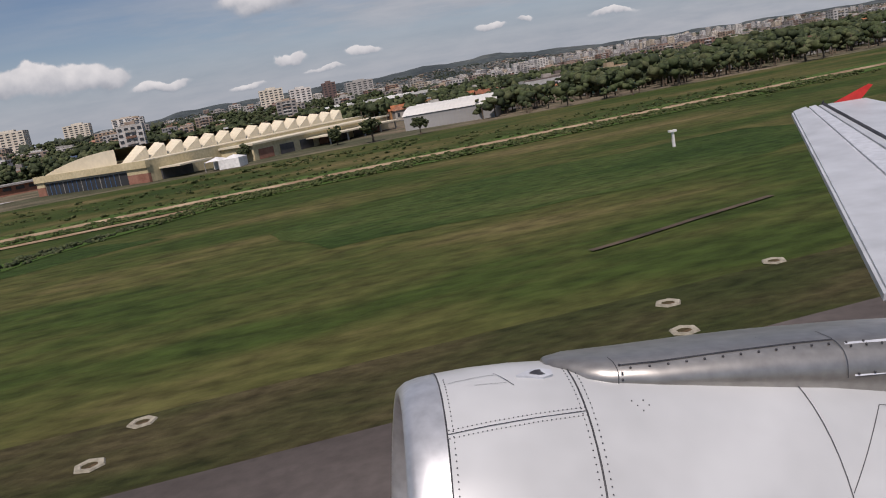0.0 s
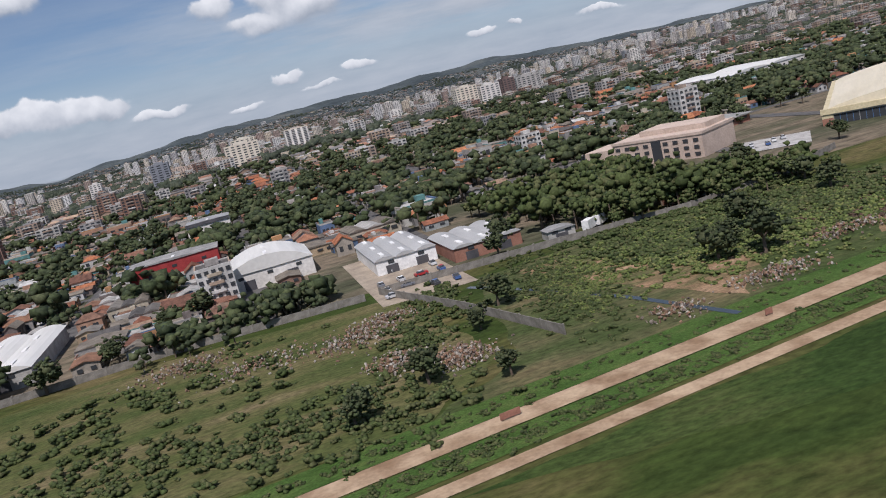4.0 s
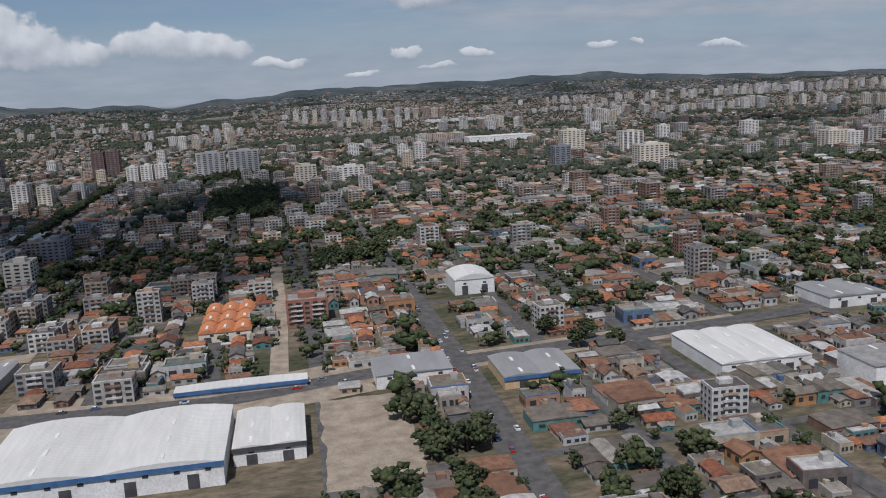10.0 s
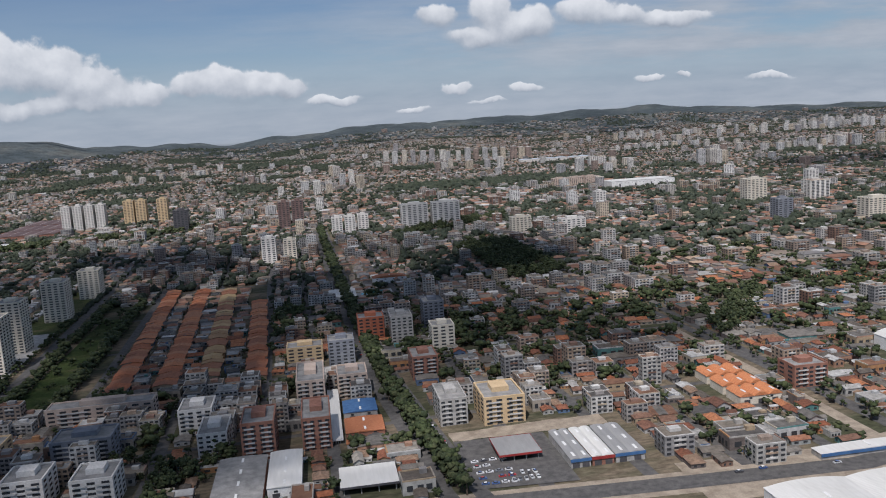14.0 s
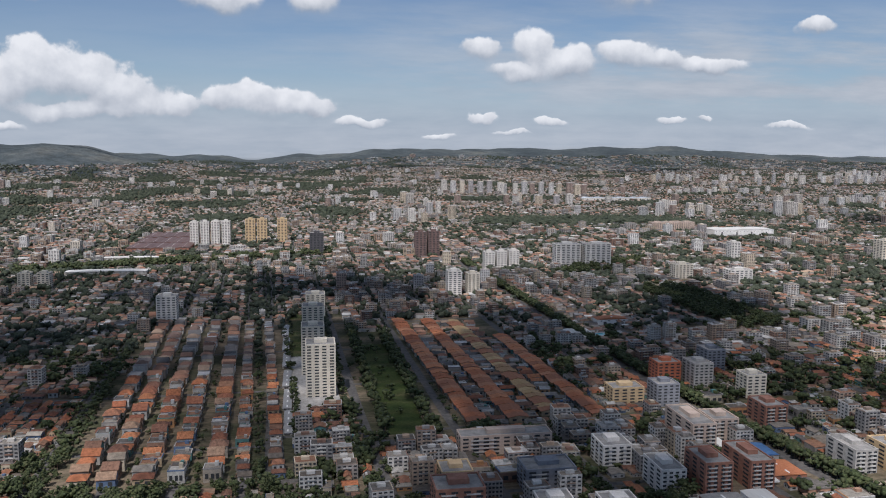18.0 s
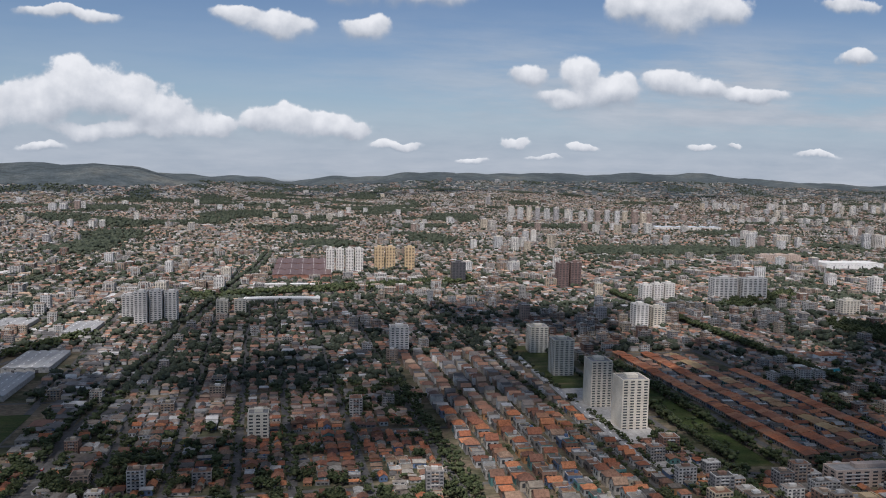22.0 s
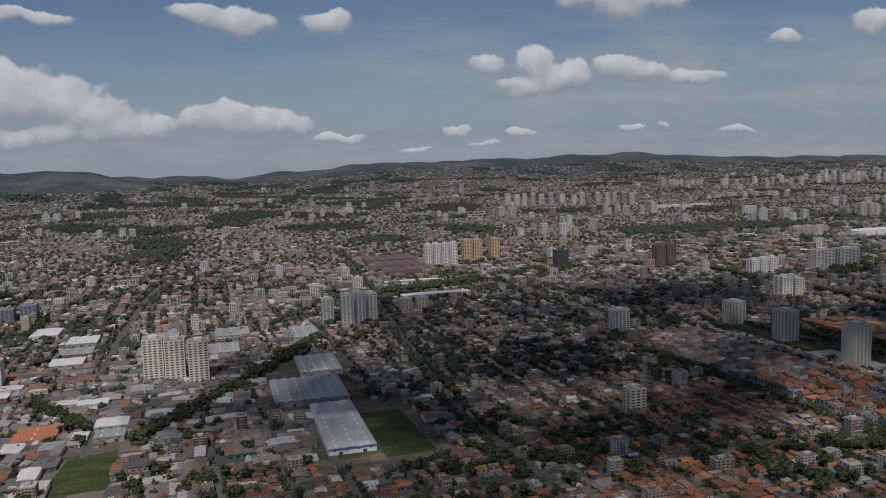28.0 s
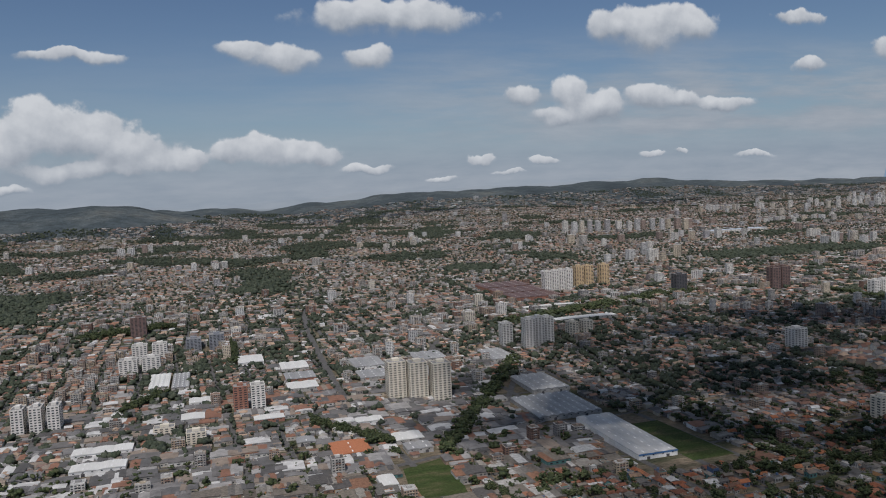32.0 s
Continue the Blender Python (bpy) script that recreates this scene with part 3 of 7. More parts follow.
def tower(x0, x1, y0, y1, floors, storey, mat, label, nx=4, ny=3, group="", turn=0.0, tank=True, name="apartment_tower"):
    """A block of flats with its roof, parapet, tank room and each window."""
    keep(x0, y0, x1, y1)
    cx, cy, w, d, h = (x0 + x1) / 2, (y0 + y1) / 2, x1 - x0, y1 - y0, floors * storey
    root = new(name)
    root.matrix_basis = pose(cx, cy, float(gz(cx, cy)) - .05, 0, 0, turn)
    s = Shape().box(-w / 2, -d / 2, 0, w / 2, d / 2, h, 0)
    body = simple(s, "wall", mat, root)
    t = min(w, d) * .03 + .1
    s = Shape()
    for a, b, c, e in ((-w / 2, -d / 2, w / 2, -d / 2 + t), (-w / 2, d / 2 - t, w / 2, d / 2), (-w / 2, -d / 2 + t, -w / 2 + t, d / 2 - t), (w / 2 - t, -d / 2 + t, w / 2, d / 2 - t)):
        s.box(a, b, h, c, e, h + .45, 0)
    simple(s, "parapet", mat, root)
    simple(Shape().box(-w / 2 + t, -d / 2 + t, h, w / 2 - t, d / 2 - t, h + .05, 0), "roof", m_roof_flat, root)
    if tank:
        simple(Shape().box(-w * .2, -d * .15, h + .05, w * .22, d * .25, h + storey * 1.1, 0), "tank_room", mat, root)
    ww, wd, wh = w / nx * .55, d / ny * .5, storey * .45
    front = from_shape("window", Shape().box(-ww / 2, -.05, 0, ww / 2, .05, wh, 0, True), [m_glass])
    side = from_shape("window", Shape().box(-.05, -wd / 2, 0, .05, wd / 2, wh, 0, True), [m_glass])
    far_off = y0 > 420
    grid = Shape()
    for k in range(floors):
        z = (k + .3) * storey
        if far_off:
            for i in range(nx):
                x = -w / 2 + (i + .5) * w / nx
                grid.box(x - ww / 2, -d / 2 - .06, z, x + ww / 2, -d / 2 + .04, z + wh, 0, True)
            for i in range(ny):
                y = -d / 2 + (i + .5) * d / ny
                for sx in (-1, 1):
                    grid.box(sx * w / 2 - .06, y - wd / 2, z, sx * w / 2 + .06, y + wd / 2, z + wh, 0, True)
            continue
        for i in range(nx):
            share("window", front, body, pose(-w / 2 + (i + .5) * w / nx, -d / 2 - .01, z))
        for i in range(ny):
            for sx in ((-1, 1) if floors < 9 else (1 if cx > -640 else -1,)):
                share("window", side, body, pose(sx * (w / 2 + .01), -d / 2 + (i + .5) * d / ny, z))
    if y0 < 300 and floors < 9:
        slab = from_shape("balcony", Shape().box(-w * .14, -.42, 0, w * .14, -.02, .08, 0, True).box(-w * .14, -.42, .08, w * .14, -.36, .42, 0).box(-w * .14, -.36, .08, -w * .14 + .05, -.02, .42, 0).box(w * .14 - .05, -.36, .08, w * .14, -.02, .42, 0), [m_trim])
        for k in range(1, floors):
            for x in (-w * .25, w * .25):
                share("balcony", slab, body, pose(x, -d / 2, k * storey))
    if far_off:
        tagged(simple(grid, "window_grid", m_glass, root), kind="stuff")
    return tagged(root, label, "apartment building", group)


def from_shape(name, s, mats):
    v, faces, idx = scatter(name, s, [(0, 0, 0, 0, 1, 1, 1)], mats)
    return from_arrays(name, v, faces, idx, mats)


def simple(s, name, mats, parent, label=""):
    ob = new(name, from_shape(name, s, mats if isinstance(mats, list) else [mats]))
    ob.parent = parent
    if label:
        ob["label"] = label
    return ob


m_roof_flat = simple_mat("flat_roof_felt", (0.20, 0.195, 0.185), (0.32, 0.31, 0.29), 0.4, 0.9)
m_cream = simple_mat("cream_render", (0.60, 0.54, 0.43), (0.70, 0.64, 0.53), 0.25, 0.85)
m_pale = simple_mat("pale_render", (0.58, 0.55, 0.50), (0.70, 0.67, 0.62), 0.25, 0.85)
m_ochre = simple_mat("ochre_render", (0.50, 0.36, 0.20), (0.60, 0.45, 0.27), 0.25, 0.85)
m_brick = simple_mat("red_brick", (0.24, 0.11, 0.075), (0.33, 0.17, 0.12), 0.6, 0.9)
m_orange = simple_mat("orange_brick", (0.40, 0.12, 0.06), (0.50, 0.18, 0.10), 0.6, 0.9)
m_rust = sheet_mat("rust_brown_sheet", (0.085, 0.05, 0.042), (0.13, 0.075, 0.06))
m_bluesheet = sheet_mat("pale_blue_sheet", (0.40, 0.45, 0.52), (0.52, 0.57, 0.63))
m_darkbrick = simple_mat("dark_cladding", (0.06, 0.06, 0.065), (0.10, 0.095, 0.10), 0.6, 0.4)
m_darkbrown = simple_mat("dark_brown_render", (0.13, 0.085, 0.075), (0.19, 0.13, 0.115), 0.4, 0.8)
m_slate = simple_mat("slate_grey_render", (0.17, 0.18, 0.205), (0.25, 0.26, 0.28), 0.4, 0.8)
m_pink = simple_mat("pinkish_stone", (0.46, 0.36, 0.29), (0.54, 0.43, 0.35), 0.4, 0.85)
m_trim = simple_mat("pale_balcony_render", (0.48, 0.46, 0.42), (0.60, 0.58, 0.54), 1.0, 0.8)
m_bluepaint = simple_mat("blue_paint", (0.05, 0.12, 0.26), (0.08, 0.17, 0.33), 0.6, 0.6)
m_redpaint = simple_mat("red_paint", (0.26, 0.03, 0.03), (0.34, 0.05, 0.045), 0.6, 0.6)
m_sheet = sheet_mat("pale_metal_sheet", (0.57, 0.555, 0.51), (0.66, 0.645, 0.60))
m_sheetdull = sheet_mat("weathered_metal_sheet", (0.33, 0.325, 0.31), (0.44, 0.435, 0.415))
m_sheetgrey = sheet_mat("grey_metal_sheet", (0.24, 0.235, 0.225), (0.34, 0.335, 0.32))
m_yellow = simple_mat("cream_yellow_sheet", (0.50, 0.42, 0.25), (0.60, 0.52, 0.33), 0.3, 0.6)
m_terrace = simple_mat("bright_clay_tiles", (0.46, 0.16, 0.065), (0.58, 0.25, 0.11), 1.2, 0.85, stretch=(1, 3, 1))
m_clay = simple_mat("orange_clay_tiles", (0.34, 0.12, 0.055), (0.46, 0.19, 0.09), 1.2, 0.85, stretch=(1, 3, 1))

for x0, x1, y0, y1 in ((-712, -635, 252, 300), (-715, -638, 300, 360), (-718, -642, 360, 430), (-722, -646, 430, 505)):
    keep(x0, y0, x1, y1)
# four cream towers in a row beside the park
for x0, x1, y0, y1, fl in ((-632, -619, 348, 361, 18), (-634, -623, 384, 396, 18), (-634, -622, 447, 459, 16), (-632, -620, 506, 518, 13)):
    tower(x0, x1, y0, y1, fl, 1.3, m_cream, "tall cream apartment tower with rows of small windows beside a park", 4, 4, "cream towers in a row")
# slabs and towers across the middle of the town
tower(-420, -398, 664, 676, 14, 1.5, m_pale, "pale apartment slab standing over dark trees", 5, 3, "pale slabs")
tower(-395, -372, 660, 672, 14, 1.5, m_pale, "pale apartment slab standing over dark trees", 5, 3, "pale slabs")
for i in range(4):
    tower(-757 + i * 11, -748 + i * 11, 915 + i * 3, 926 + i * 3, 15, 1.75, m_pale, "pale high apartment tower in a close group", 3, 2, "pale tower group")
for x0 in (-700, -687, -664):
    tower(x0, x0 + 11, 945, 957, 15, 1.75, m_ochre, "ochre high apartment tower beside a railway", 3, 2, "ochre towers")
tower(-628, -614, 827, 839, 13, 1.7, m_darkbrick, "dark glazed office tower above low houses", 4, 2)
for x0 in (-525, -512):
    tower(x0, x0 + 11, 788, 800, 14, 1.8, m_darkbrown, "dark brown apartment tower, one of a pair", 3, 2, "brown towers")
tower(-723, -711, 515, 526, 11, 1.5, m_pale, "white apartment tower among red-roofed houses", 4, 3)
tower(-801, -792, 353, 361, 8, 1.5, m_cream, "narrow cream apartment block among small houses", 3, 2)
for x0, y0, fl in ((-903, 620, 17), (-893, 624, 17), (-883, 628, 16)):
    tower(x0, x0 + 9, y0, y0 + 11, fl, 1.45, m_pale, "white apartment tower near a wide road", 3, 3, "white road towers")
for x0, y0, fl in ((-916, 640, 13),):
    tower(x0, x0 + 9, y0, y0 + 11, fl, 1.45, m_pale, "white apartment tower near a wide road", 3, 3, "white road towers")
for x0 in (-848, -834):
    tower(x0, x0 + 9, 653, 662, 8, 1.5, m_cream, "low cream tower, one of two, beside a road", 3, 2, "cream road pair")
for x0, y0 in ((-1043, 517), (-1030, 510), (-1016, 503)):
    tower(x0, x0 + 12, y0, y0 + 12, 16, 1.55, m_cream, "cream apartment tower in a staggered trio", 4, 3, "staggered cream towers")
for x0 in (-1143, -1132):
    tower(x0, x0 + 9, 524, 534, 11, 1.5, m_brick if x0 < -1140 else m_pale, "apartment tower with brick and white bands", 3, 2, "banded towers")
for x0 in (-1219, -1203):
    tower(x0, x0 + 12, 710, 722, 10, 1.6, m_pale, "white slab of flats far down the plain", 4, 2, "white slabs on the plain")
for x0 in (-1272, -1262, -1252):
    tower(x0, x0 + 7, 526, 538, 10, 1.6, m_pale, "grey and white apartment block in a row", 3, 2, "grey row blocks")
tower(-130, -112, 635, 647, 14, 1.45, m_cream, "wide cream tower over leafy houses", 5, 3)
tower(-243, -234, 690, 700, 11, 1.5, m_pale, "narrow grey tower over leafy houses", 3, 3)
tower(-345, -330, 592, 602, 7, 1.6, m_cream, "cream slab of flats among trees", 5, 3)
tower(97, 112, 746, 757, 11, 1.45, m_pale, "pale tower above a tiled suburb", 4, 2)
tower(25, 36, 784, 794, 10, 1.45, m_pale, "small white tower above a tiled suburb", 3, 2)
tower(-317, -299, 558, 569, 7, 1.5, m_pale, "white apartment slab among trees", 5, 3)
tower(-529, -519, 578, 590, 12, 1.5, m_pale, "white apartment tower by an avenue of trees", 3, 2, "white avenue towers")
tower(-514, -505, 580, 590, 10, 1.5, m_cream, "cream apartment tower by an avenue of trees", 3, 2, "white avenue towers")
for i in range(3):
    tower(-477 + i * 11, -468 + i * 11, 688, 698, 9, 1.65, m_pale, "pale stepped apartment block above trees", 3, 2, "stepped pale blocks")
tower(-476, -465, 335, 345, 7, 1.4, m_orange, "orange-red brick apartment block among houses", 4, 3)
tower(-449, -440, 307, 316, 7, 1.35, m_cream, "cream apartment block with roof terrace", 3, 3)
# towers on the rise behind the airfield
tower(9, 23, 497, 509, 10, 1.4, m_cream, "broad cream tower on a leafy rise", 5, 3)
tower(27, 40, 503, 514, 9, 1.4, m_pale, "pale tower on a leafy rise", 4, 3)
tower(49, 57, 520, 530, 10, 1.45, m_darkbrown, "dark narrow tower on a leafy rise", 3, 2)
tower(66, 84, 540, 552, 10, 1.4, m_concrete, "grey double tower on a leafy rise", 5, 2)
tower(-136, -117, 476, 488, 9, 1.4, m_cream, "wide cream slab on a leafy rise", 6, 3)
tower(-180, -169, 508, 518, 10, 1.4, m_slate, "slate-coloured tower on a leafy rise", 3, 3)
# flats in front of the rows of houses
tower(-597, -583, 210, 221, 8, 1.4, m_brick, "brick apartment block with white balconies", 4, 3)
tower(-569, -559, 202, 213, 6, 1.3, m_pale, "white apartment block with dark roof", 3, 3, "white twin blocks")
tower(-552, -542, 198, 209, 6, 1.3, m_pale, "white apartment block with dark roof", 3, 3, "white twin blocks")
tower(-579, -546, 268, 276, 5, 1.38, m_pink, "long pinkish apartment slab before rows of houses", 9, 2)
tower(-591, -581, 236, 246, 5, 1.3, m_ochre, "low apartment block with clay roof", 3, 2)
tower(-566, -550, 230, 241, 6, 1.3, m_slate, "dull grey apartment block with terraces", 4, 3)
tower(-352, -341, 220, 229, 5, 1.35, m_brick, "brown brick apartment block on a dirt street", 5, 2)


def hall(name, x0, x1, y0, y1, h, wall, roof, label, ridges=1, rise=1.2, turn=0.0, band=None, doors=2, category="warehouse"):
    """A shed with a low pitched roof in one or more ridges, eaves, gutters, windows and roller doors."""
    keep(x0, y0, x1, y1)
    cx, cy, w, d = (x0 + x1) / 2, (y0 + y1) / 2, x1 - x0, y1 - y0
    root = new(name)
    root.matrix_basis = pose(cx, cy, float(gz(cx, cy)) - .05, 0, 0, turn)
    s = Shape().box(-w / 2, -d / 2, 0, w / 2, d / 2, h, 0)
    body = simple(s, "wall", wall, root)
    for i in range(ridges):
        a, b = -w / 2 - .15 + (w + .3) * i / ridges, -w / 2 - .15 + (w + .3) * (i + 1) / ridges
        steps = 6
        s = Shape()
        prof = [(a + (b - a) * k / steps, h + .02 + rise * math.sin(math.pi * k / steps) ** .8) for k in range(steps + 1)]
        for (xa, za), (xb, zb) in zip(prof, prof[1:]):
            s.add([(xa, -d / 2 - .2, za), (xb, -d / 2 - .2, zb), (xb, d / 2 + .2, zb), (xa, d / 2 + .2, za)], [(0, 1, 2, 3)], 0)
        n = len(prof)
        s.add([(x, -d / 2 - .2, z) for x, z in prof] + [((a + b) / 2, -d / 2 - .2, h - .05)], [(k + 1, k, n) for k in range(n - 1)], 0)
        s.add([(x, d / 2 + .2, z) for x, z in prof] + [((a + b) / 2, d / 2 + .2, h - .05)], [(k, k + 1, n) for k in range(n - 1)], 0)
        cover = simple(s, "roof", roof, root)
        k = 0
        while k * 7 < d - 3:
            simple(Shape().box((a + b) / 2 - .3, -d / 2 + 1 + k * 7, h + rise, (a + b) / 2 + .3, -d / 2 + 3.4 + k * 7, h + rise + .12, 0), "skylight", m_white, cover)
            k += 1
    if band:
        simple(Shape().box(-w / 2 - .18, -d / 2 - .26, h - .7, w / 2 + .18, -d / 2 - .2, h + .1, 0, True), "fascia", band, root)
    for i in range(doors):
        x = -w / 2 + (i + .5) * w / doors
        simple(Shape().box(x - .9, -d / 2 - .06, 0, x + .9, -d / 2 + .02, h * .6, 0), "roller_door", m_darkbrick, body)
    wn_ = max(2, int(w / 4.5))
    pane = from_shape("window", Shape().box(-.45, -.05, 0, .45, .05, .5, 0, True), [m_glass])
    for i in range(wn_):
        share("window", pane, body, pose(-w / 2 + (i + .5) * w / wn_, -d / 2 - .02, h * .68))
    return tagged(root, label, category)


hall("warehouse", -266, -246, 150, 172, 3.2, m_white, m_sheet, "white warehouse with ribbed pale roof by a crossroads", 3, .5)
hall("warehouse", -303, -291, 236, 250, 4.6, m_white, m_sheet, "tall white gabled hall among houses", 1, 1.6)
hall("warehouse", -334, -318, 166, 178, 3.0, m_white, m_sheetgrey, "low white flat-roofed shop by a busy road", 1, .3)
hall("warehouse", -309, -293, 158, 172, 2.6, m_ochre, m_sheetgrey, "ochre-walled depot with grey roof", 2, .5, band=m_bluepaint)
hall("warehouse", -400, -362, 132, 156, 4.2, m_white, m_sheet, "large white warehouse with blue fascia and pale roof", 2, .9, band=m_bluepaint, doors=4)
hall("warehouse", -361, -349, 138, 155, 3.2, m_white, m_sheet, "smaller white warehouse with dark fascia", 2, .4, band=m_darkbrick)
hall("station_canopy", -375, -348, 173, 177, 1.6, m_concrete, m_sheet, "long low platform roof with blue edge", 1, .3, doors=0, band=m_bluepaint, category="station")
hall("warehouse", -953, -931, 351, 422, 4.0, m_white, m_sheetdull, "long pale-roofed factory hall with blue fascia", 3, .5, band=m_bluepaint)
hall("warehouse", -970, -929, 436, 484, 3.0, m_concrete, m_sheetgrey, "wide old factory with rows of grey roofs", 7, .8)
hall("warehouse", -950, -924, 492, 536, 3.0, m_concrete, m_sheetgrey, "grey factory hall beside a railway cutting", 4, .6)
hall("warehouse", -182, -167, 116, 140, 2.4, m_concrete, m_sheet, "old workshop with pale patched roofs", 3, .7)
hall("warehouse", -190, -183, 122, 141, 2.2, m_brick, m_clay, "brick workshop with orange roof", 1, .8)
hall("warehouse", -142, -128, 136, 150, 3.0, m_pale, m_sheet, "white hall with arched pale roof", 1, 2.2)
hall("warehouse", -160, -143, 168, 177, 4.6, m_redpaint, m_roof_flat, "dark red shop building with grey flat roof", 1, .3)
hall("warehouse", -151, -140, 222, 232, 5.4, m_pale, m_sheetgrey, "pale shop hall with black glazed front", 1, .2, band=m_darkbrick)
hall("warehouse", -215, -198, 187, 202, 3.0, m_white, m_sheetgrey, "long shed with blue-grey ribbed roof", 2, .6)
hall("warehouse", -209, -202, 143, 150, 4.6, m_white, m_sheetgrey, "narrow white three-storey workshop", 1, .3)
hall("warehouse", -244, -231, 134, 145, 5.6, m_white, m_roof_flat, "white three-storey depot with dark windows", 1, .2)
hall("warehouse", -121, -112, 118, 136, 2.2, m_white, m_sheetdull, "pale-roofed row of shops beside a car park", 3, .5)
hall("warehouse", -111, -101, 112, 126, 2.0, m_brick, m_sheetdull, "brick store with dull pale roof", 3, .4)
hall("warehouse", 26.4, 38.4, 120.6, 135.2, 2.3, m_sheetgrey, m_sheet, "pale grey metal warehouse at the airfield edge", 1, 1.3, turn=-115.3, doors=1)
hall("warehouse", 22, 58, 244, 270, 4.6, m_pale, m_sheet, "large pale hall with long white roof", 2, .9, turn=12, doors=3)



def canopy(name, x0, x1, y0, y1, h, roof, edge, label, category="canopy"):
    """A flat roof with a fascia on rows of posts."""
    keep(x0, y0, x1, y1)
    root = new(name)
    root.matrix_basis = pose((x0 + x1) / 2, (y0 + y1) / 2, float(gz((x0 + x1) / 2, (y0 + y1) / 2)) + .1)
    w, d = (x1 - x0) / 2, (y1 - y0) / 2
    simple(Shape().box(-w, -d, h, w, d, h + .22, 0, True), "roof", roof, root)
    for xa, ya, xb, yb in ((-w - .06, -d - .06, w + .06, -d - .005), (-w - .06, d + .005, w + .06, d + .06), (-w - .06, -d, -w - .005, d), (w + .005, -d, w + .06, d)):
        simple(Shape().box(xa, ya, h - .25, xb, yb, h + .3, 0, True), "fascia", edge, root)
    post = from_shape("post", Shape().box(-.12, -.12, 0, .12, .12, h, 0), [m_concrete])
    for x in np.linspace(-w + .8, w - .8, 4):
        for y in (-d + .8, d - .8):
            share("post", post, root, pose(x, y, 0))
    return tagged(root, label, category)


canopy("canopy", -449, -438, 194, 206, 1.9, m_sheetgrey, m_redpaint, "grey canopy with red edge over parked cars")
canopy("canopy", -489, -475, 187, 199, 2.0, m_sheet, m_darkbrick, "broad pale forecourt canopy at a corner")
canopy("canopy", -490.5, -487, 222, 266, 2.0, m_sheet, m_white, "long narrow white covered walk")
hall("warehouse", -519, -507, 186, 212, 3.2, m_brick, m_roof_flat, "large hall with dark flat roof", 1, .3)
hall("warehouse", -506, -498, 190, 212, 3.6, m_white, m_sheet, "white flat-roofed hall by an avenue", 1, .25)
hall("warehouse", -486, -476, 240, 251, 3.0, m_concrete, m_bluepaint, "hall with blue-grey roof behind a red court", 1, .4)
hall("warehouse", -486, -475, 226, 238, 1.6, m_brick, m_clay, "low brick court building with dark red roof", 1, .3)
for y0 in (302, 332, 364, 398, 432, 466):
    hall("garage_row", -640.5 - .03 * (y0 - 300), -637 - .03 * (y0 - 300), y0, y0 + 27, 1.1, m_concrete, m_sheetgrey, "low row of garages beside cream towers", 1, .25, doors=1, category="garage")
for x0, x1, r_, lab in ((-433, -428, m_sheetgrey, "grey shop by an avenue"), (-427.5, -422, m_sheet, "pale shop with red front by an avenue"), (-421.5, -414, m_sheetgrey, "long shop with grey roof by an avenue")):
    hall("shop", x0, x1, 186, 205, 2.4, m_brick if r_ is m_sheet else m_concrete, r_, lab, 2, .4, band=m_redpaint if r_ is m_sheet else m_bluepaint, category="shop")
for x0, x1, y0, y1, fl, m_, lab in ((-498, -490, 220, 238, 7, m_brick, "brick and cream apartment block by an avenue"), (-500, -491, 254, 276, 8, m_pink, "stepped pinkish apartment block"), (-514, -505, 218, 232, 8, m_brick, "brick apartment block with white balconies"),
                                    (-526, -518, 222, 236, 6, m_pale, "pale apartment block with roof tanks"), (-459, -451, 225, 240, 6, m_concrete, "grey concrete apartment block beside trees"), (-447, -435, 221, 236, 6, m_ochre, "cream and orange apartment block with terraces"),
                                    (-487, -477, 264, 276, 6, m_pink, "tan apartment block beside an avenue"), (-505, -491, 315, 325, 5, m_ochre, "low ochre apartment block"), (-463, -454, 326, 338, 8, m_concrete, "grey apartment tower with balconies"),
                                    (-447, -438, 345, 356, 8, m_slate, "dark apartment tower with white balconies"), (-489, -479, 307, 317, 7, m_slate, "dark glazed apartment block"), (-461, -452, 273, 286, 6, m_brick, "red brick apartment block with white frames"),
                                    (-535, -525, 247, 259, 6, m_pale, "white apartment block before long terraces"), (-1171, -1160, 467, 476, 5, m_cream, "low cream apartment block among workshops"), (-1190, -1178, 493, 501, 3, m_cream, "cream shop building with flat roof"),
                                    (-1177, -1164, 752, 764, 8, m_slate, "dull grey apartment tower on the plain"), (-1157, -1144, 742, 754, 11, m_slate, "dull grey apartment tower on the plain"), (-1232, -1217, 852, 864, 15, m_darkbrown, "dark slab tower on the plain")):
    tower(x0, x1, y0, y1, fl, 1.32, m_, lab, 4, 3)
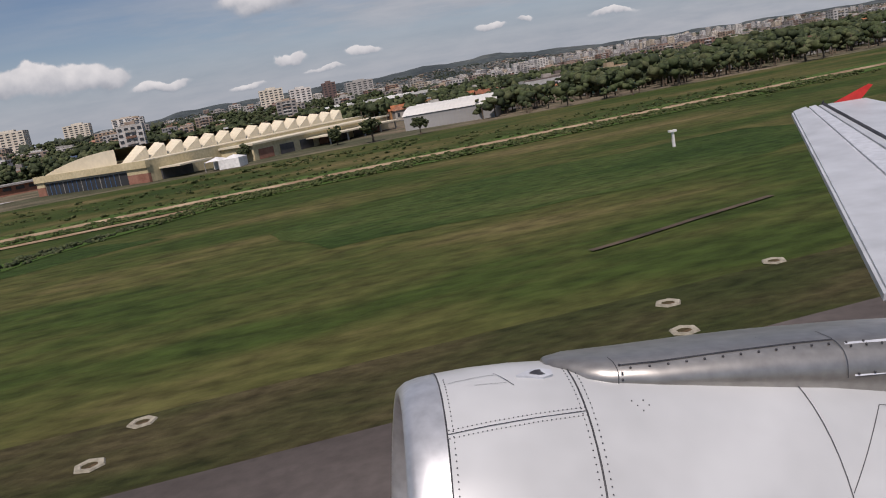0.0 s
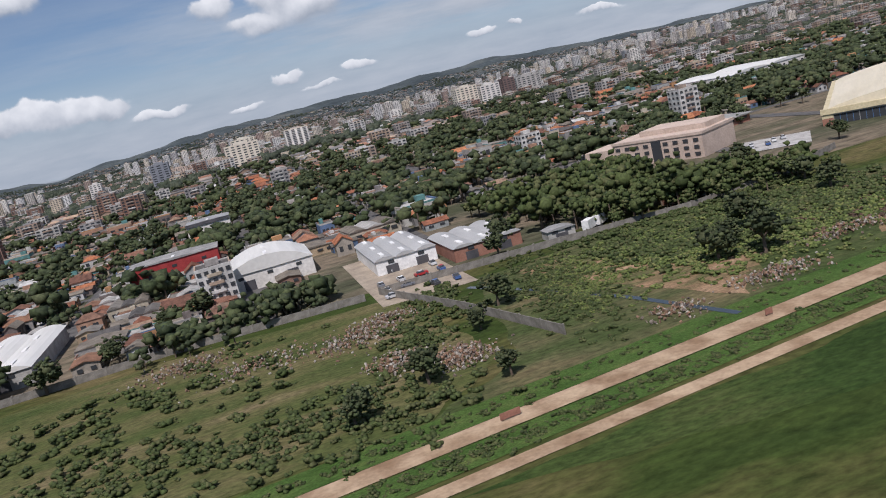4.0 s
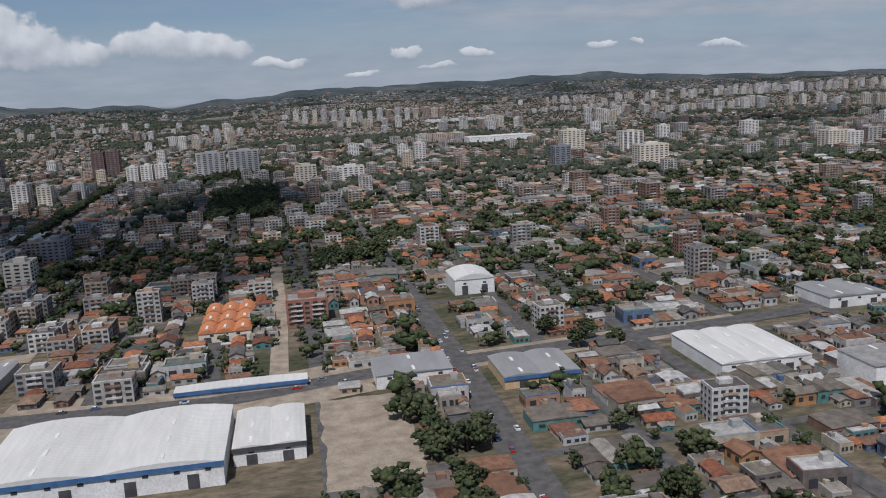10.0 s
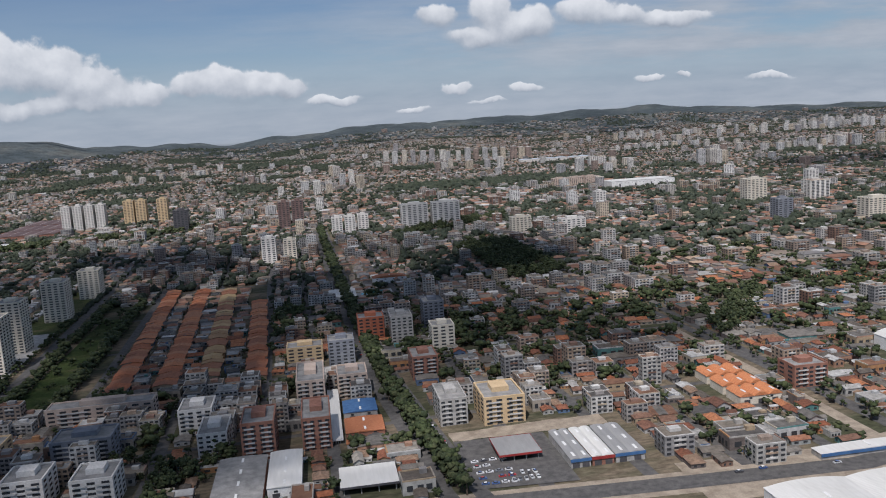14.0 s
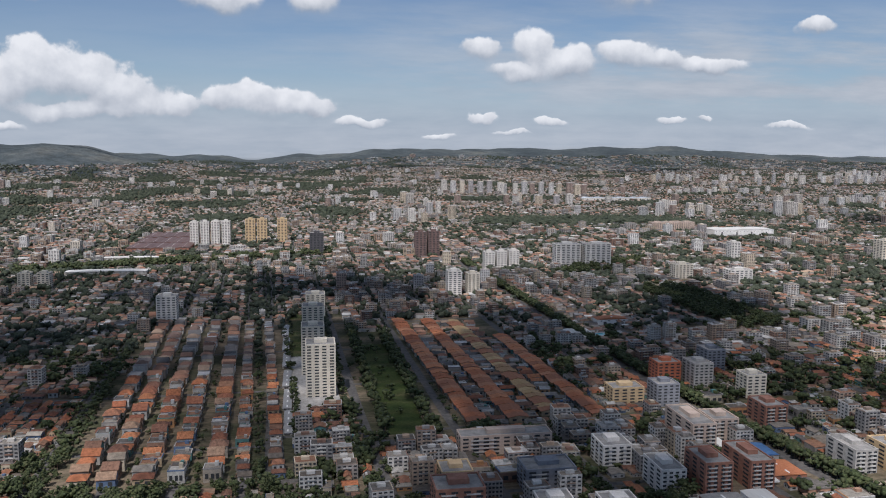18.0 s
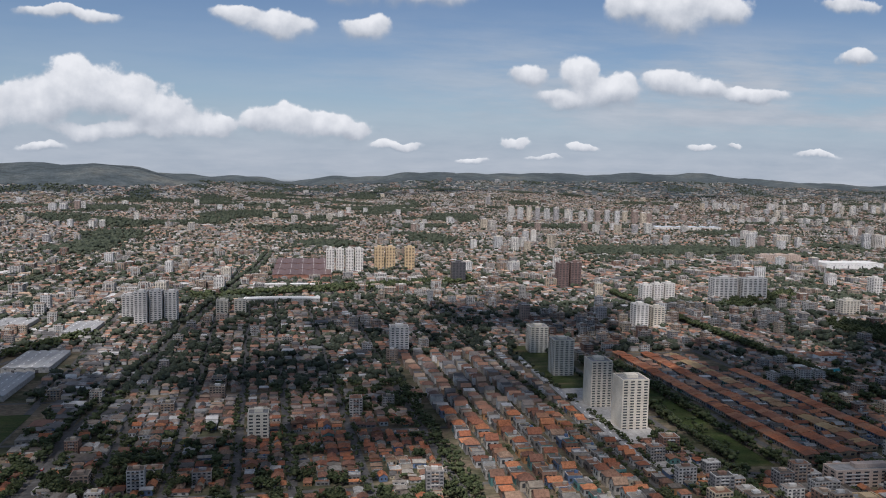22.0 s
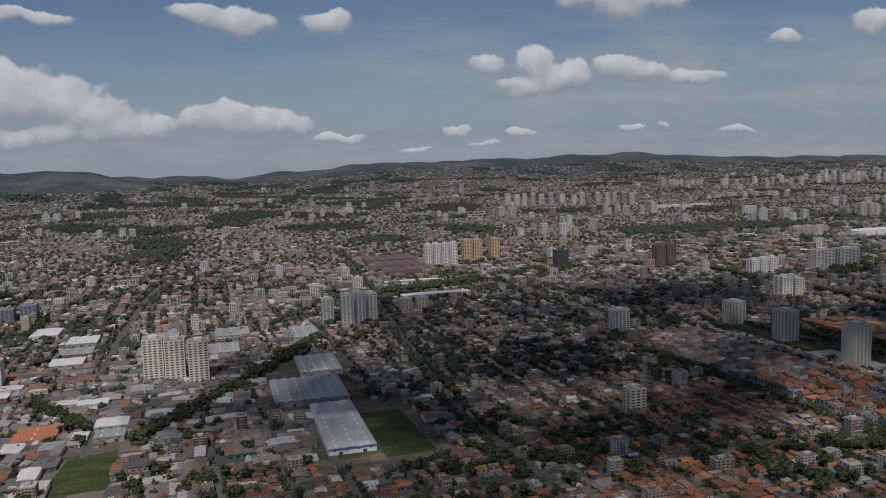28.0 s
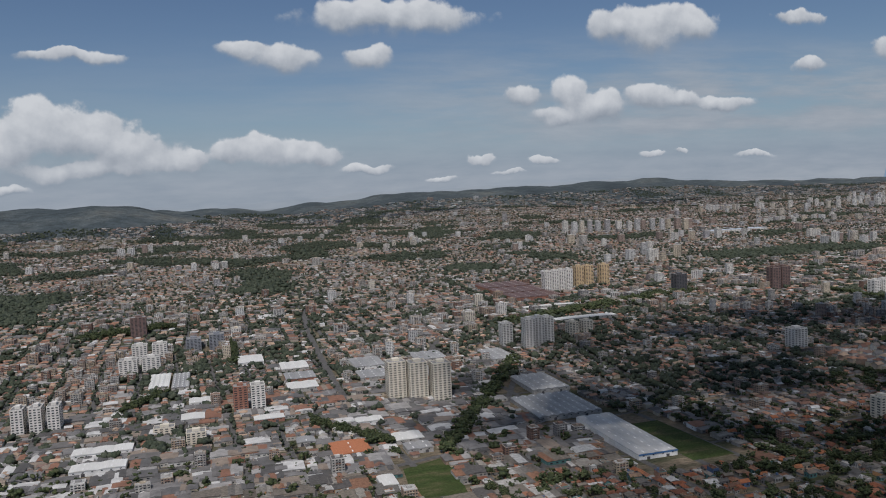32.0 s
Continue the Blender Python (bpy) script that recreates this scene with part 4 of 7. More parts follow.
for x0, x1, y0, y1, h, w_, r_, k, lab in ((-1135, -1115, 661, 690, 3.2, m_white, m_sheet, 1, "white store hall beside a strip of trees"), (-1096, -1076, 412, 434, 2.4, m_brick, m_clay, 1, "wide shed with dark red roof"),
                                          (-1074, -1058, 466, 476, 2.6, m_white, m_sheet, 2, "white-roofed shed by a junction"), (-1060, -1044, 424, 438, 2.6, m_concrete, m_sheet, 2, "pale-roofed workshop by a curve"),
                                          (-1058, -1044, 406, 418, 2.6, m_concrete, m_sheetgrey, 2, "grey workshop by a curve"), (-1082, -1074, 358, 372, 2.6, m_white, m_sheet, 1, "white house row beside a playing field"),
                                          (-1200, -1186, 604, 652, 2.8, m_ochre, m_sheet, 4, "rows of pale industrial roofs"), (-1184, -1172, 600, 648, 2.8, m_concrete, m_sheetgrey, 4, "rows of grey industrial roofs"), (-1171, -1157, 550, 564, 2.8, m_white, m_sheet, 2, "pale roofed store beside trees"),
                                          (-1175, -1161, 511, 525, 2.8, m_concrete, m_sheet, 1, "white-roofed workshop beside a road"), (-1132, -1114, 494, 504, 2.4, m_brick, m_sheet, 1, "brick store with bright roof"), (-1112, -1102, 440, 450, 2.4, m_concrete, m_sheetgrey, 1, "grey-roofed workshop near a grove"),
                                          (-1230, -1199, 462, 474, 3.0, m_white, m_sheet, 3, "long white factory hall"), (-1105, -1084, 560, 580, 2.8, m_concrete, m_sheet, 2, "pale industrial hall by a road"), (-1104, -1082, 590, 612, 2.6, m_brick, m_sheetgrey, 3, "grey industrial hall by a road"),
                                          (-1052, -1030, 570, 596, 2.8, m_concrete, m_sheetgrey, 3, "broad grey industrial hall"), (-1104, -1083, 624, 650, 2.8, m_concrete, m_sheet, 3, "rows of pale roofs along a road"), (-1050, -1026, 606, 640, 2.8, m_white, m_sheetgrey, 2, "long grey shed along a road"),
                                          (-1010, -984, 560, 590, 2.8, m_concrete, m_sheetgrey, 3, "dark grey works behind a tree belt"), (-1000, -975, 610, 640, 2.8, m_concrete, m_sheetgrey, 3, "grey works in cloud shade"), (-945, -925, 585, 625, 2.8, m_concrete, m_sheetgrey, 3, "grey works beside towers")):
    hall("warehouse", x0, x1, y0, y1, h, w_, r_, lab, k, .5)
# club with a pool, works, station roofs and long halls across the town
keep(-472, 426, -452, 438)
hall("club_hall", -486, -472, 420, 441, 2.4, m_white, m_sheet, "white-roofed club hall beside a swimming pool", 2, .4, category="hall")
hall("club_hall", -461, -442, 452, 459, 3.4, m_white, m_clay, "white club house with bright clay roof beside a pool", 1, 1.2, category="hall")
for y0, y1 in ((868, 912), (916, 966), (970, 1020)):
    hall("works", -815, -752, y0, y1, 4.2, m_brick, m_rust, "broad works hall under dark rust-brown roofs", 5, .9, doors=4, category="factory")
hall("station_hall", -832, -766, 716, 728, 3.2, m_concrete, m_sheet, "long pale station roof beside dark trees", 1, .5, doors=3, category="station")
hall("station_hall", -830, -770, 804, 812, 3.2, m_concrete, m_sheet, "long pale platform roof beyond dark trees", 1, .5, doors=3, category="station")
for x0, x1 in ((-90, -46), (-42, 4), (8, 50)):
    hall("warehouse", x0, x1, 1528, 1546, 6.5, m_pale, m_bluesheet, "long hall with pale blue roof across the town", 2, 1.0, doors=3)
hall("mall", -149, -72, 897, 926, 7.0, m_white, m_sheet, "wide white shopping hall among blocks", 3, .4, doors=4, category="mall")
for x0 in (-198, -178, -158):
    tower(x0, x0 + 18.5, 966, 978, 7, 1.4, m_pink, "long pinkish apartment block, one of a row", 7, 2, "pinkish long blocks")
for y0 in (212, 222, 232):
    hall("row_house", -374, -361, y0, y0 + 8, 2.6, m_cream, m_terrace, "bright orange-roofed terrace beside a sandy street", 3, 1.0, doors=3, category="house")
tower(-1226, -1212, 672, 682, 8, 1.5, m_pale, "white block of flats on the plain", 4, 2, "white flats on the plain")
tower(-1209, -1195, 676, 686, 8, 1.5, m_pale, "white block of flats on the plain", 4, 2, "white flats on the plain")
hall("warehouse", -1227, -1200, 434, 446, 3.0, m_white, m_sheet, "white hall on the plain", 2, .5)
# ---------------------------------------------------------------- clouds
def cloud_bank(y, puffs, x0, x1, z0, z1, veiled, label):
    """A bank of fair-weather clouds far off, soft-edged, with sunlit tops and grey flat bases; veiled adds the haze layers over the horizon."""
    m = bpy.data.materials.new("cloud_bank")
    m.use_nodes = True
    n, l = m.node_tree.nodes, m.node_tree.links
    n.clear()
    out, geo = n.new("ShaderNodeOutputMaterial"), n.new("ShaderNodeNewGeometry")
    place = geo.outputs["Position"]

    def calc(op, a, b=None, c=None):
        k = n.new("ShaderNodeMath")
        k.operation = op
        for i, v in enumerate((a, b, c)):
            if v is None:
                continue
            if hasattr(v, "is_linked"):
                l.new(v, k.inputs[i])
            else:
                k.inputs[i].default_value = v
        return k.outputs[0]

    def vec(op, a, b, c=None):
        k = n.new("ShaderNodeVectorMath")
        k.operation = op
        for i, v in enumerate((a, b, c)):
            if v is None:
                continue
            if hasattr(v, "is_linked"):
                l.new(v, k.inputs[i])
            else:
                k.inputs[i].default_value = v
        return k.outputs["Value" if op == "LENGTH" else "Vector"]

    def fractal(where, scale, detail, rough, which=0):
        t = n.new("ShaderNodeTexNoise")
        t.inputs["Scale"].default_value, t.inputs["Detail"].default_value, t.inputs["Roughness"].default_value = scale, detail, rough
        l.new(where, t.inputs[0])
        return t.outputs[which]

    def ease(v, a, b, c=0.0, d=1.0):
        k = n.new("ShaderNodeMapRange")
        k.interpolation_type = "SMOOTHSTEP"
        l.new(v, k.inputs[0])
        for i, u in enumerate((a, b, c, d)):
            k.inputs[i + 1].default_value = u
        return k.outputs[0]

    k = 4045 / y
    warp = vec("MULTIPLY_ADD", fractal(place, .0042 * k, 4, .55, 1), (190 / k, 0, 130 / k), (-95 / k, 0, -65 / k))
    fine = fractal(place, .0072 * k, 7, .52)
    lee = fractal(vec("ADD", place, (-24 / k, 0, 38 / k)), .0072 * k, 7, .52)
    p = vec("ADD", place, warp)
    body, weight, height = None, None, None
    for cx, cz, rx, rz in puffs:
        q = vec("MULTIPLY", vec("SUBTRACT", p, (cx, y, cz)), (1 / rx, 0, 1 / rz))
        f = calc("SUBTRACT", 1.0, vec("LENGTH", q, (0, 0, 0)))
        sz = n.new("ShaderNodeSeparateXYZ")
        l.new(q, sz.inputs[0])
        w = calc("POWER", calc("MAXIMUM", calc("ADD", f, .5), .001), 3.0)
        h = calc("MULTIPLY", w, sz.outputs["Z"])
        if body is None:
            body, weight, height = f, w, h
        else:
            body, weight, height = calc("SMOOTH_MAX", body, f, .2), calc("ADD", weight, w), calc("ADD", height, h)
    level = calc("DIVIDE", height, weight)          # about -1 at a base, 1 at a top
    crisp = ease(level, -.8, .5, 1.5, .42)          # tops end sharply, bases melt away
    dense = calc("ADD", calc("MULTIPLY", body, 1.9), calc("MULTIPLY", calc("SUBTRACT", fine, .46), 1.9))
    mask = calc("MULTIPLY", ease(calc("DIVIDE", dense, crisp), .0, 1.0), ease(level, -1.5, -.45, .1, 1.0))
    relief = calc("MULTIPLY", calc("SUBTRACT", fine, lee), 1.0)
    tone = calc("ADD", calc("MULTIPLY", level, .72), calc("ADD", relief, calc("MULTIPLY", body, .3)))
    lit = n.new("ShaderNodeValToRGB")
    e = lit.color_ramp.elements
    e[0].position, e[0].color = 0.0, (0.38, 0.42, 0.45, 1)
    e[1].position, e[1].color = 1.0, (0.90, 0.90, 0.85, 1)
    e.new(.45).color = (0.60, 0.625, 0.625, 1)
    l.new(calc("ADD", tone, .38), lit.inputs[0])
    colour, alpha = lit.outputs[0], mask
    if veiled:
        sep = n.new("ShaderNodeSeparateXYZ")
        l.new(place, sep.inputs[0])
        east = ease(sep.outputs["X"], -1500, 1500)
        streak = fractal(vec("MULTIPLY", place, (.00085, 0, .0062)), 1.0, 8, .6)
        rolls = fractal(vec("MULTIPLY", place, (.0032, 0, .017)), 1.0, 6, .6)
        low = ease(sep.outputs["Z"], 60, 560, .97, .0)
        mid = calc("MULTIPLY", calc("MULTIPLY", ease(sep.outputs["Z"], 150, 420), ease(sep.outputs["Z"], 1000, 560)), calc("ADD", calc("MULTIPLY", east, .85), .14))
        thick = calc("MULTIPLY", ease(streak, .32, .62), mid)
        bar = calc("MULTIPLY", calc("MULTIPLY", ease(rolls, .5, .66), ease(sep.outputs["Z"], 420, 220)), .55)
        haze = calc("MAXIMUM", calc("MAXIMUM", low, thick), bar)
        tint = n.new("ShaderNodeValToRGB")
        e = tint.color_ramp.elements
        e[0].position, e[0].color = 0.25, (0.41, 0.46, 0.49, 1)
        e[1].position, e[1].color = 0.8, (0.58, 0.605, 0.605, 1)
        l.new(calc("ADD", calc("MULTIPLY", streak, .75), calc("MULTIPLY", calc("SUBTRACT", rolls, .4), .8)), tint.inputs[0])
        colour = mix(n, l, tint.outputs[0], lit.outputs[0], mask)
        alpha = calc("MULTIPLY", calc("MAXIMUM", mask, haze), ease(sep.outputs["Z"], 20, 60))
    em, clear_, both = n.new("ShaderNodeEmission"), n.new("ShaderNodeBsdfTransparent"), n.new("ShaderNodeMixShader")
    l.new(colour, em.inputs[0])
    l.new(alpha, both.inputs[0])
    l.new(clear_.outputs[0], both.inputs[1])
    l.new(em.outputs[0], both.inputs[2])
    l.new(both.outputs[0], out.inputs[0])
    bm = bmesh.new()
    bm.faces.new([bm.verts.new(c) for c in ((x0, y, z0), (x1, y, z0), (x1, y, z1), (x0, y, z1))])
    return tagged(part("backdrop", bm, m), label, "sky", kind="structure")


cloud_bank(4045, ((-1869, 446, 250, 150), (-1682, 420, 255, 140), (-2050, 365, 240, 125), (-1492, 346, 240, 110), (-1285, 280, 210, 66), (-2300, 332, 250, 130), (-1690, 262, 480, 62),
                  (-750, 318, 250, 95), (-940, 330, 190, 90), (-570, 288, 130, 66), (250, 246, 85, 32), (609, 250, 115, 32), (1266, 252, 85, 27), (1459, 272, 66, 22), (44, 162, 90, 20),
                  (-2024, 189, 130, 24), (-359, 224, 180, 28), (1926, 230, 150, 24), (399, 182, 125, 18)),
           -3700, 4300, 30, 1560, True, "bank of white clouds and haze over the hills")
cloud_bank(2700, ((-48, 428, 66, 54), (130, 434, 98, 80), (254, 387, 122, 72), (102, 363, 140, 44), (470, 424, 110, 54), (598, 402, 105, 40), (771, 388, 180, 34),
                  (455, 668, 235, 100), (318, 682, 120, 76), (640, 690, 125, 88), (-498, 700, 350, 70), (-600, 572, 95, 44), (-880, 561, 130, 52), (-1000, 592, 100, 36),
                  (-1520, 570, 180, 24), (1183, 545, 84, 36), (1600, 612, 105, 60), (1128, 726, 120, 34)),
           -1900, 2500, 210, 1000, False, "nearer white cumulus with grey bases over the town")


def overhead_cloud(x, y, rx, ry, seed):
    """A flat-based cumulus high over the town; its shade falls on the streets below."""
    r_ = np.random.default_rng(seed)
    s, (v, f) = Shape(), ico()
    c = Vector((x, y, 0)) + SUN_FROM * (430 / SUN_FROM.z)
    for _ in range(int(90 * rx * ry / 55000)):
        a, q = r_.uniform(0, 6.283), r_.uniform(0, 1) ** .5
        k = r_.uniform(35, 60) * (1.15 - .5 * q)
        p = np.array((c.x + math.cos(a) * q * rx, c.y + math.sin(a) * q * ry, c.z + r_.uniform(0, 50) * (1 - q)))
        s.add(v * k * (1, 1, .6) * (1 + r_.uniform(-.2, .2, (12, 1))) + p, f, 0)
    ob = new("cumulus_cloud", from_shape("cumulus_cloud", s, [m_cloud]))
    return tagged(ob, "flat-based white cumulus drifting high over the town", "cloud", kind="stuff")


m_cloud, _n, _l, _b = material("cloud_white", 1.0, spec=0.0)
_b.inputs["Base Color"].default_value = (0.85, 0.85, 0.85, 1)
_b.inputs["Alpha"].default_value = 0.19
overhead_cloud(-850, 470, 130, 270, 2)
overhead_cloud(-650, 460, 180, 290, 3)
overhead_cloud(-520, 340, 80, 200, 6)
overhead_cloud(-410, 500, 75, 190, 7)
overhead_cloud(-430, 400, 95, 150, 12)
overhead_cloud(-965, 390, 75, 160, 8)
overhead_cloud(-560, 650, 120, 90, 9)
overhead_cloud(350, 1050, 230, 120, 5)


def in_view(x, y):
    return -1175 - .27 * y < x < 40 + .92 * y


houses = {k: [] for k in ("gable_red", "gable_grey", "hip_red", "flat", "shed", "shed3", "f4", "f5", "f7", "t10", "t14", "t18")}
trees = []
R = np.random.default_rng(11)


def patchy(x, y, size, seed):
    """Slow variation over the town, about -1 to 1."""
    return 1.6 * noise.noise(Vector((x / size + seed * 7.3, y / size - seed * 3.1, seed)))


def style(x, y):
    """Shares of clay roofs, flats, sheds, and trees."""
    g, s_, c_ = patchy(x, y, 70, 1), patchy(x, y, 110, 2), patchy(x, y, 90, 3)
    if y < 330 and x > -345:
        red, fl, sh, tr = (.52 if y > 200 else .34, .022 if y > 190 else .004, .13 if y > 200 else .2, .42) if x < -150 else (.56, .006 if y > 200 else .002, .05, 1.15)
    elif -345 >= x > -600 and y < 280:
        red, fl, sh, tr = .55, .19, .08, .5
    elif -640 < x < -330 and y < 620:
        red, fl, sh, tr = .76, .115, .02, .58
    elif x <= -640 and x > -860 and y < 720:
        red, fl, sh, tr = .70, .02, .01, .65
    elif x <= -860 and y < 560:
        red, fl, sh, tr = .42, .02, .46 if x < -960 else .2, .34 if x < -960 else .5
    elif y < 1000:
        red, fl, sh, tr = (.62, .05, .05, .95) if x > -330 else (.62, .075, .05, .75)
    else:
        red, fl, sh, tr = .52, .035, .05, .8
    return red * (1 + .5 * c_), fl * max(0, 1 + 1.5 * s_), sh * max(0, 1 + 1.6 * s_), tr * max(.08, 1 + 1.5 * g)


def plant(x, y, s=1.0):
    k = R.uniform(2.4, 4.8) * s
    trees.append((x, y, float(gz(x, y)) - .05, R.uniform(0, 6.28), k * R.uniform(.9, 1.4), k * R.uniform(.9, 1.4), k * R.uniform(.85, 1.15)))


def settle(x, y, w, d, turn):
    red, fl, sh, tr = style(x, y)
    z = float(gz(x, y)) - .02
    u = R.random()
    turn += R.normal(0, .04)
    if u < sh:
        k = 1.5 if x < -940 and R.random() < .6 else 1.0
        houses["shed" if R.random() < .7 else "shed3"].append((x, y, z, turn, w * k * R.uniform(1.2, 1.9), d * k * R.uniform(1.2, 2.0), R.uniform(1.4, 2.4)))
        return
    if u < sh + fl:
        k = R.choice(["f4", "f5", "f7", "t10"], p=[.45, .34, .17, .04])
        k = "f5" if k == "t10" and y < 600 else k
        n = {"f4": 4, "f5": 5, "f7": 7, "t10": 10}[k]
        houses[k].append((x, y, z, turn, w * R.uniform(1.0, 1.3), d * R.uniform(1.0, 1.4), n * 1.28))
        return
    if y < 330 and x > -600 and R.random() < .09:      # larger two- and three-storey premises
        houses["flat"].append((x, y, z, turn, w * R.uniform(1.1, 1.7), d * R.uniform(1.1, 1.7), R.choice([1.6, 2.4, 3.4])))
        return
    h = R.choice([1.25, 1.4, 2.3], p=[.5, .3, .2])
    k = R.random()
    row = (x, y, z, turn + (math.pi / 2 if R.random() < .5 else 0), w * R.uniform(.68, .95), d * R.uniform(.55, .92), h)
    if k < red:
        houses["gable_red" if R.random() < .6 else "hip_red"].append(row)
    elif k < red + (1 - red) * .65:
        houses["gable_grey"].append(row)
    else:
        houses["flat"].append((*row[:6], h * 1.2))
    if R.random() < .45:      # lean-to or annex at the back
        a = R.uniform(0, 6.28)
        houses["gable_grey" if R.random() < .6 else "gable_red"].append((x + math.cos(a) * w * .5, y + math.sin(a) * d * .5, z, row[3] + math.pi / 2, w * .42, d * .42, h * .72))


ROADS = []


def fill(xs, y0, y1, lot, gap_y, lean=0.0, tree=1.0, road=3.6, row_trees=.8):
    """Streets along y at xs with house rows between, and cross streets every gap_y."""
    cross = list(np.arange(y0 + gap_y, y1, gap_y + 4))
    for yc in cross:
        ROADS.append(((xs[0] + lean * (yc - y0), yc), (xs[-1] + lean * (yc - y0), yc), 2.6))
    for x, xn in zip(xs, xs[1:] + [None]):
        ROADS.append(((x, y0), (x + lean * (y1 - y0), y1), road))
        y = y0
        while y < y1:
            px = x + lean * (y - y0) + R.choice([-1.9, 1.9])
            if in_view(px, y) and clear(px, y, 1) and R.random() < row_trees * (1 + .6 * patchy(px, y, 60, 5)):
                plant(px, y, .9)
            y += R.uniform(3, 7)
        if xn is None:
            break
        bw = xn - x
        rows = max(2, int(round((bw - road - 1) / (lot * 1.3))))
        step = (bw - road - 1) / rows
        for i in range(rows):
            cx = x + road / 2 + .5 + step * (i + .5)
            y = y0 + R.uniform(0, lot)
            while y < y1:
                w = lot * R.uniform(.75, 1.3)
                px, py = cx + lean * (y - y0) + R.normal(0, .4), y + w / 2
                if min((abs(py - c) for c in cross), default=99) > w * .5 + 1.2 and in_view(px, py) and clear(px, py, lot * .5):
                    red, fl, sh, tr = style(px, py)
                    if R.random() < 1.0 - .26 * tr:
                        settle(px, py, step * .95, w * .95, 0)
                        if R.random() < tr * tree * .7:
                            plant(px + R.choice([-.5, .5]) * step, py + w * R.uniform(-.5, .5), .8)
                    else:
                        for _ in range(4):
                            plant(px + R.normal(0, lot * .35), py + R.normal(0, lot * .35), 1.25)
                y += w


def streets(a, b, gap):
    xs = [a]
    while xs[-1] < b:
        xs.append(xs[-1] + gap * R.uniform(.8, 1.2))
    return xs


fill([-345, -316, -293, -270, -242, -216, -194, -176], 66, 130, 4.1, 62, tree=.6, row_trees=.6)
fill([-176, -138], 110, 130, 4.1, 62, tree=.6, row_trees=.6)
fill([-345, -316, -293, -270, -242, -216, -194, -168, -138, -110, -80, -50, -20, 12, 45, 80, 115, 150, 190, 230, 270, 310], 130, 330, 4.3, 48, tree=.55, row_trees=.5)
fill([-640, -604, -570, -536, -507, -488, -465, -441, -416, -392, -368, -345], 172, 742, 4.4, 62, lean=-.04, row_trees=1.0)
fill([-1300, -1270, -1240, -1212, -1184, -1156, -1130, -1104, -1078, -1050, -1022, -994, -968, -944, -920, -898, -874, -848, -822, -797, -776, -748, -715, -692, -671, -650, -638], 225, 740, 4.5, 66, lean=-.06, row_trees=1.2)
fill(streets(-351, 640, 30), 330, 740, 6.0, 60, lean=-.04)
fill(streets(-1480, 760, 32), 742, 1000, 7.0, 70)
# columns of close-set three-storey houses down to the cream towers
for k, (x0, w0) in enumerate(((-703, 6.2), (-693.4, 6.2), (-682.8, 6.4), (-672.6, 6.0), (-661.4, 6.2), (-652.6, 4.8), (-641.4, 4.6))):
    y = 256 + R.uniform(0, 3)
    while y < 505:
        d0 = R.uniform(4.2, 5.6) if k < 5 else R.uniform(3.2, 4.2)
        px = x0 - .056 * (y - 262)
        kind = "flat" if R.random() < (.5 if k in (2, 3) else .3) else ("hip_red" if R.random() < .55 else "gable_red" if R.random() < .75 else "gable_grey")
        houses[kind].append((px + R.normal(0, .35), y + d0 / 2, float(gz(px, y)) - .02, R.normal(0, .03), w0 * R.uniform(.78, 1.0), d0, (3.9 if k < 5 else 2.6) * R.uniform(.7, 1.15)))
        gap = R.uniform(1.0, 3.4)
        if gap > 1.6:
            if R.random() < .5:
                plant(px + R.uniform(-2, 2), y + d0 + gap / 2, R.uniform(.4, .65))
            else:
                houses["flat" if R.random() < .5 else "gable_grey"].append((px + R.uniform(-1.5, 1.5), y + d0 + gap / 2, float(gz(px, y)) - .02, 0, R.uniform(1.6, 3.2), gap * .8, R.uniform(1.1, 2.0)))
        y += d0 + gap
for x0, n0 in ((-714, 190), (-647, 60), (-667, 26), (-687.5, 22), (-632, 40)):
    for _ in range(n0):
        y = R.uniform(255, 505)
        plant(x0 - .056 * (y - 262) + R.normal(0, 1.6 if x0 == -714 else .5), y, .62 if x0 in (-667, -687.5) else .95)
for x in np.arange(-716, -636, 2.2):
    if R.random() < .8:
        plant(x, R.uniform(247, 256), R.uniform(.6, 1.0))
# trees round the cream towers
for y in np.arange(296, 530, 3.4):
    plant(-614 - .03 * (y - 300) + R.normal(0, .6), y, R.uniform(.7, 1.1))
    if R.random() < .5:
        plant(-635.6 - .03 * (y - 300) + R.normal(0, .5), y, R.uniform(.5, .8))
# back houses and yards between the long terraces
for x0 in (-557.5, -541.5, -525):
    y = 298
    while y < 486:
        d0 = R.uniform(3.2, 5.2)
        px = x0 - .05 * (y - 300) + R.normal(0, 1.2)
        houses[str(R.choice(["gable_red", "flat", "gable_grey", "hip_red"], p=[.3, .3, .25, .15]))].append((px, y + d0 / 2, float(gz(px, y)) - .02, R.normal(0, .05), R.uniform(3.4, 6.5), d0 * .9, R.uniform(1.3, 2.3)))
        y += d0 + R.uniform(0, 1.5)
# trees along the main roads
for way, y0, gap, off, size in ((BUSY_STREET, 235, 3.2, 3.9, .95), (TOWN_ROAD, 300, 2.6, 4.4, 1.25), (OUTER_ROAD, 560, 7.0, 4.0, .8), (DIAGONAL, 400, 9.0, 4.2, .9), (SIDE_STREET, 205, 4.0, 3.0, .9), (BOULEVARD, 205, 3.4, 3.6, 1.0)):
    y = y0
    while y < way[-1][1]:
        x = float(np.interp(y, [p[1] for p in way], [p[0] for p in way]))
        for side in (-off, off):
            if R.random() < .75:
                plant(x + side + R.normal(0, .5), y + R.normal(0, .8), size * R.uniform(.7, 1.2))
        y += gap
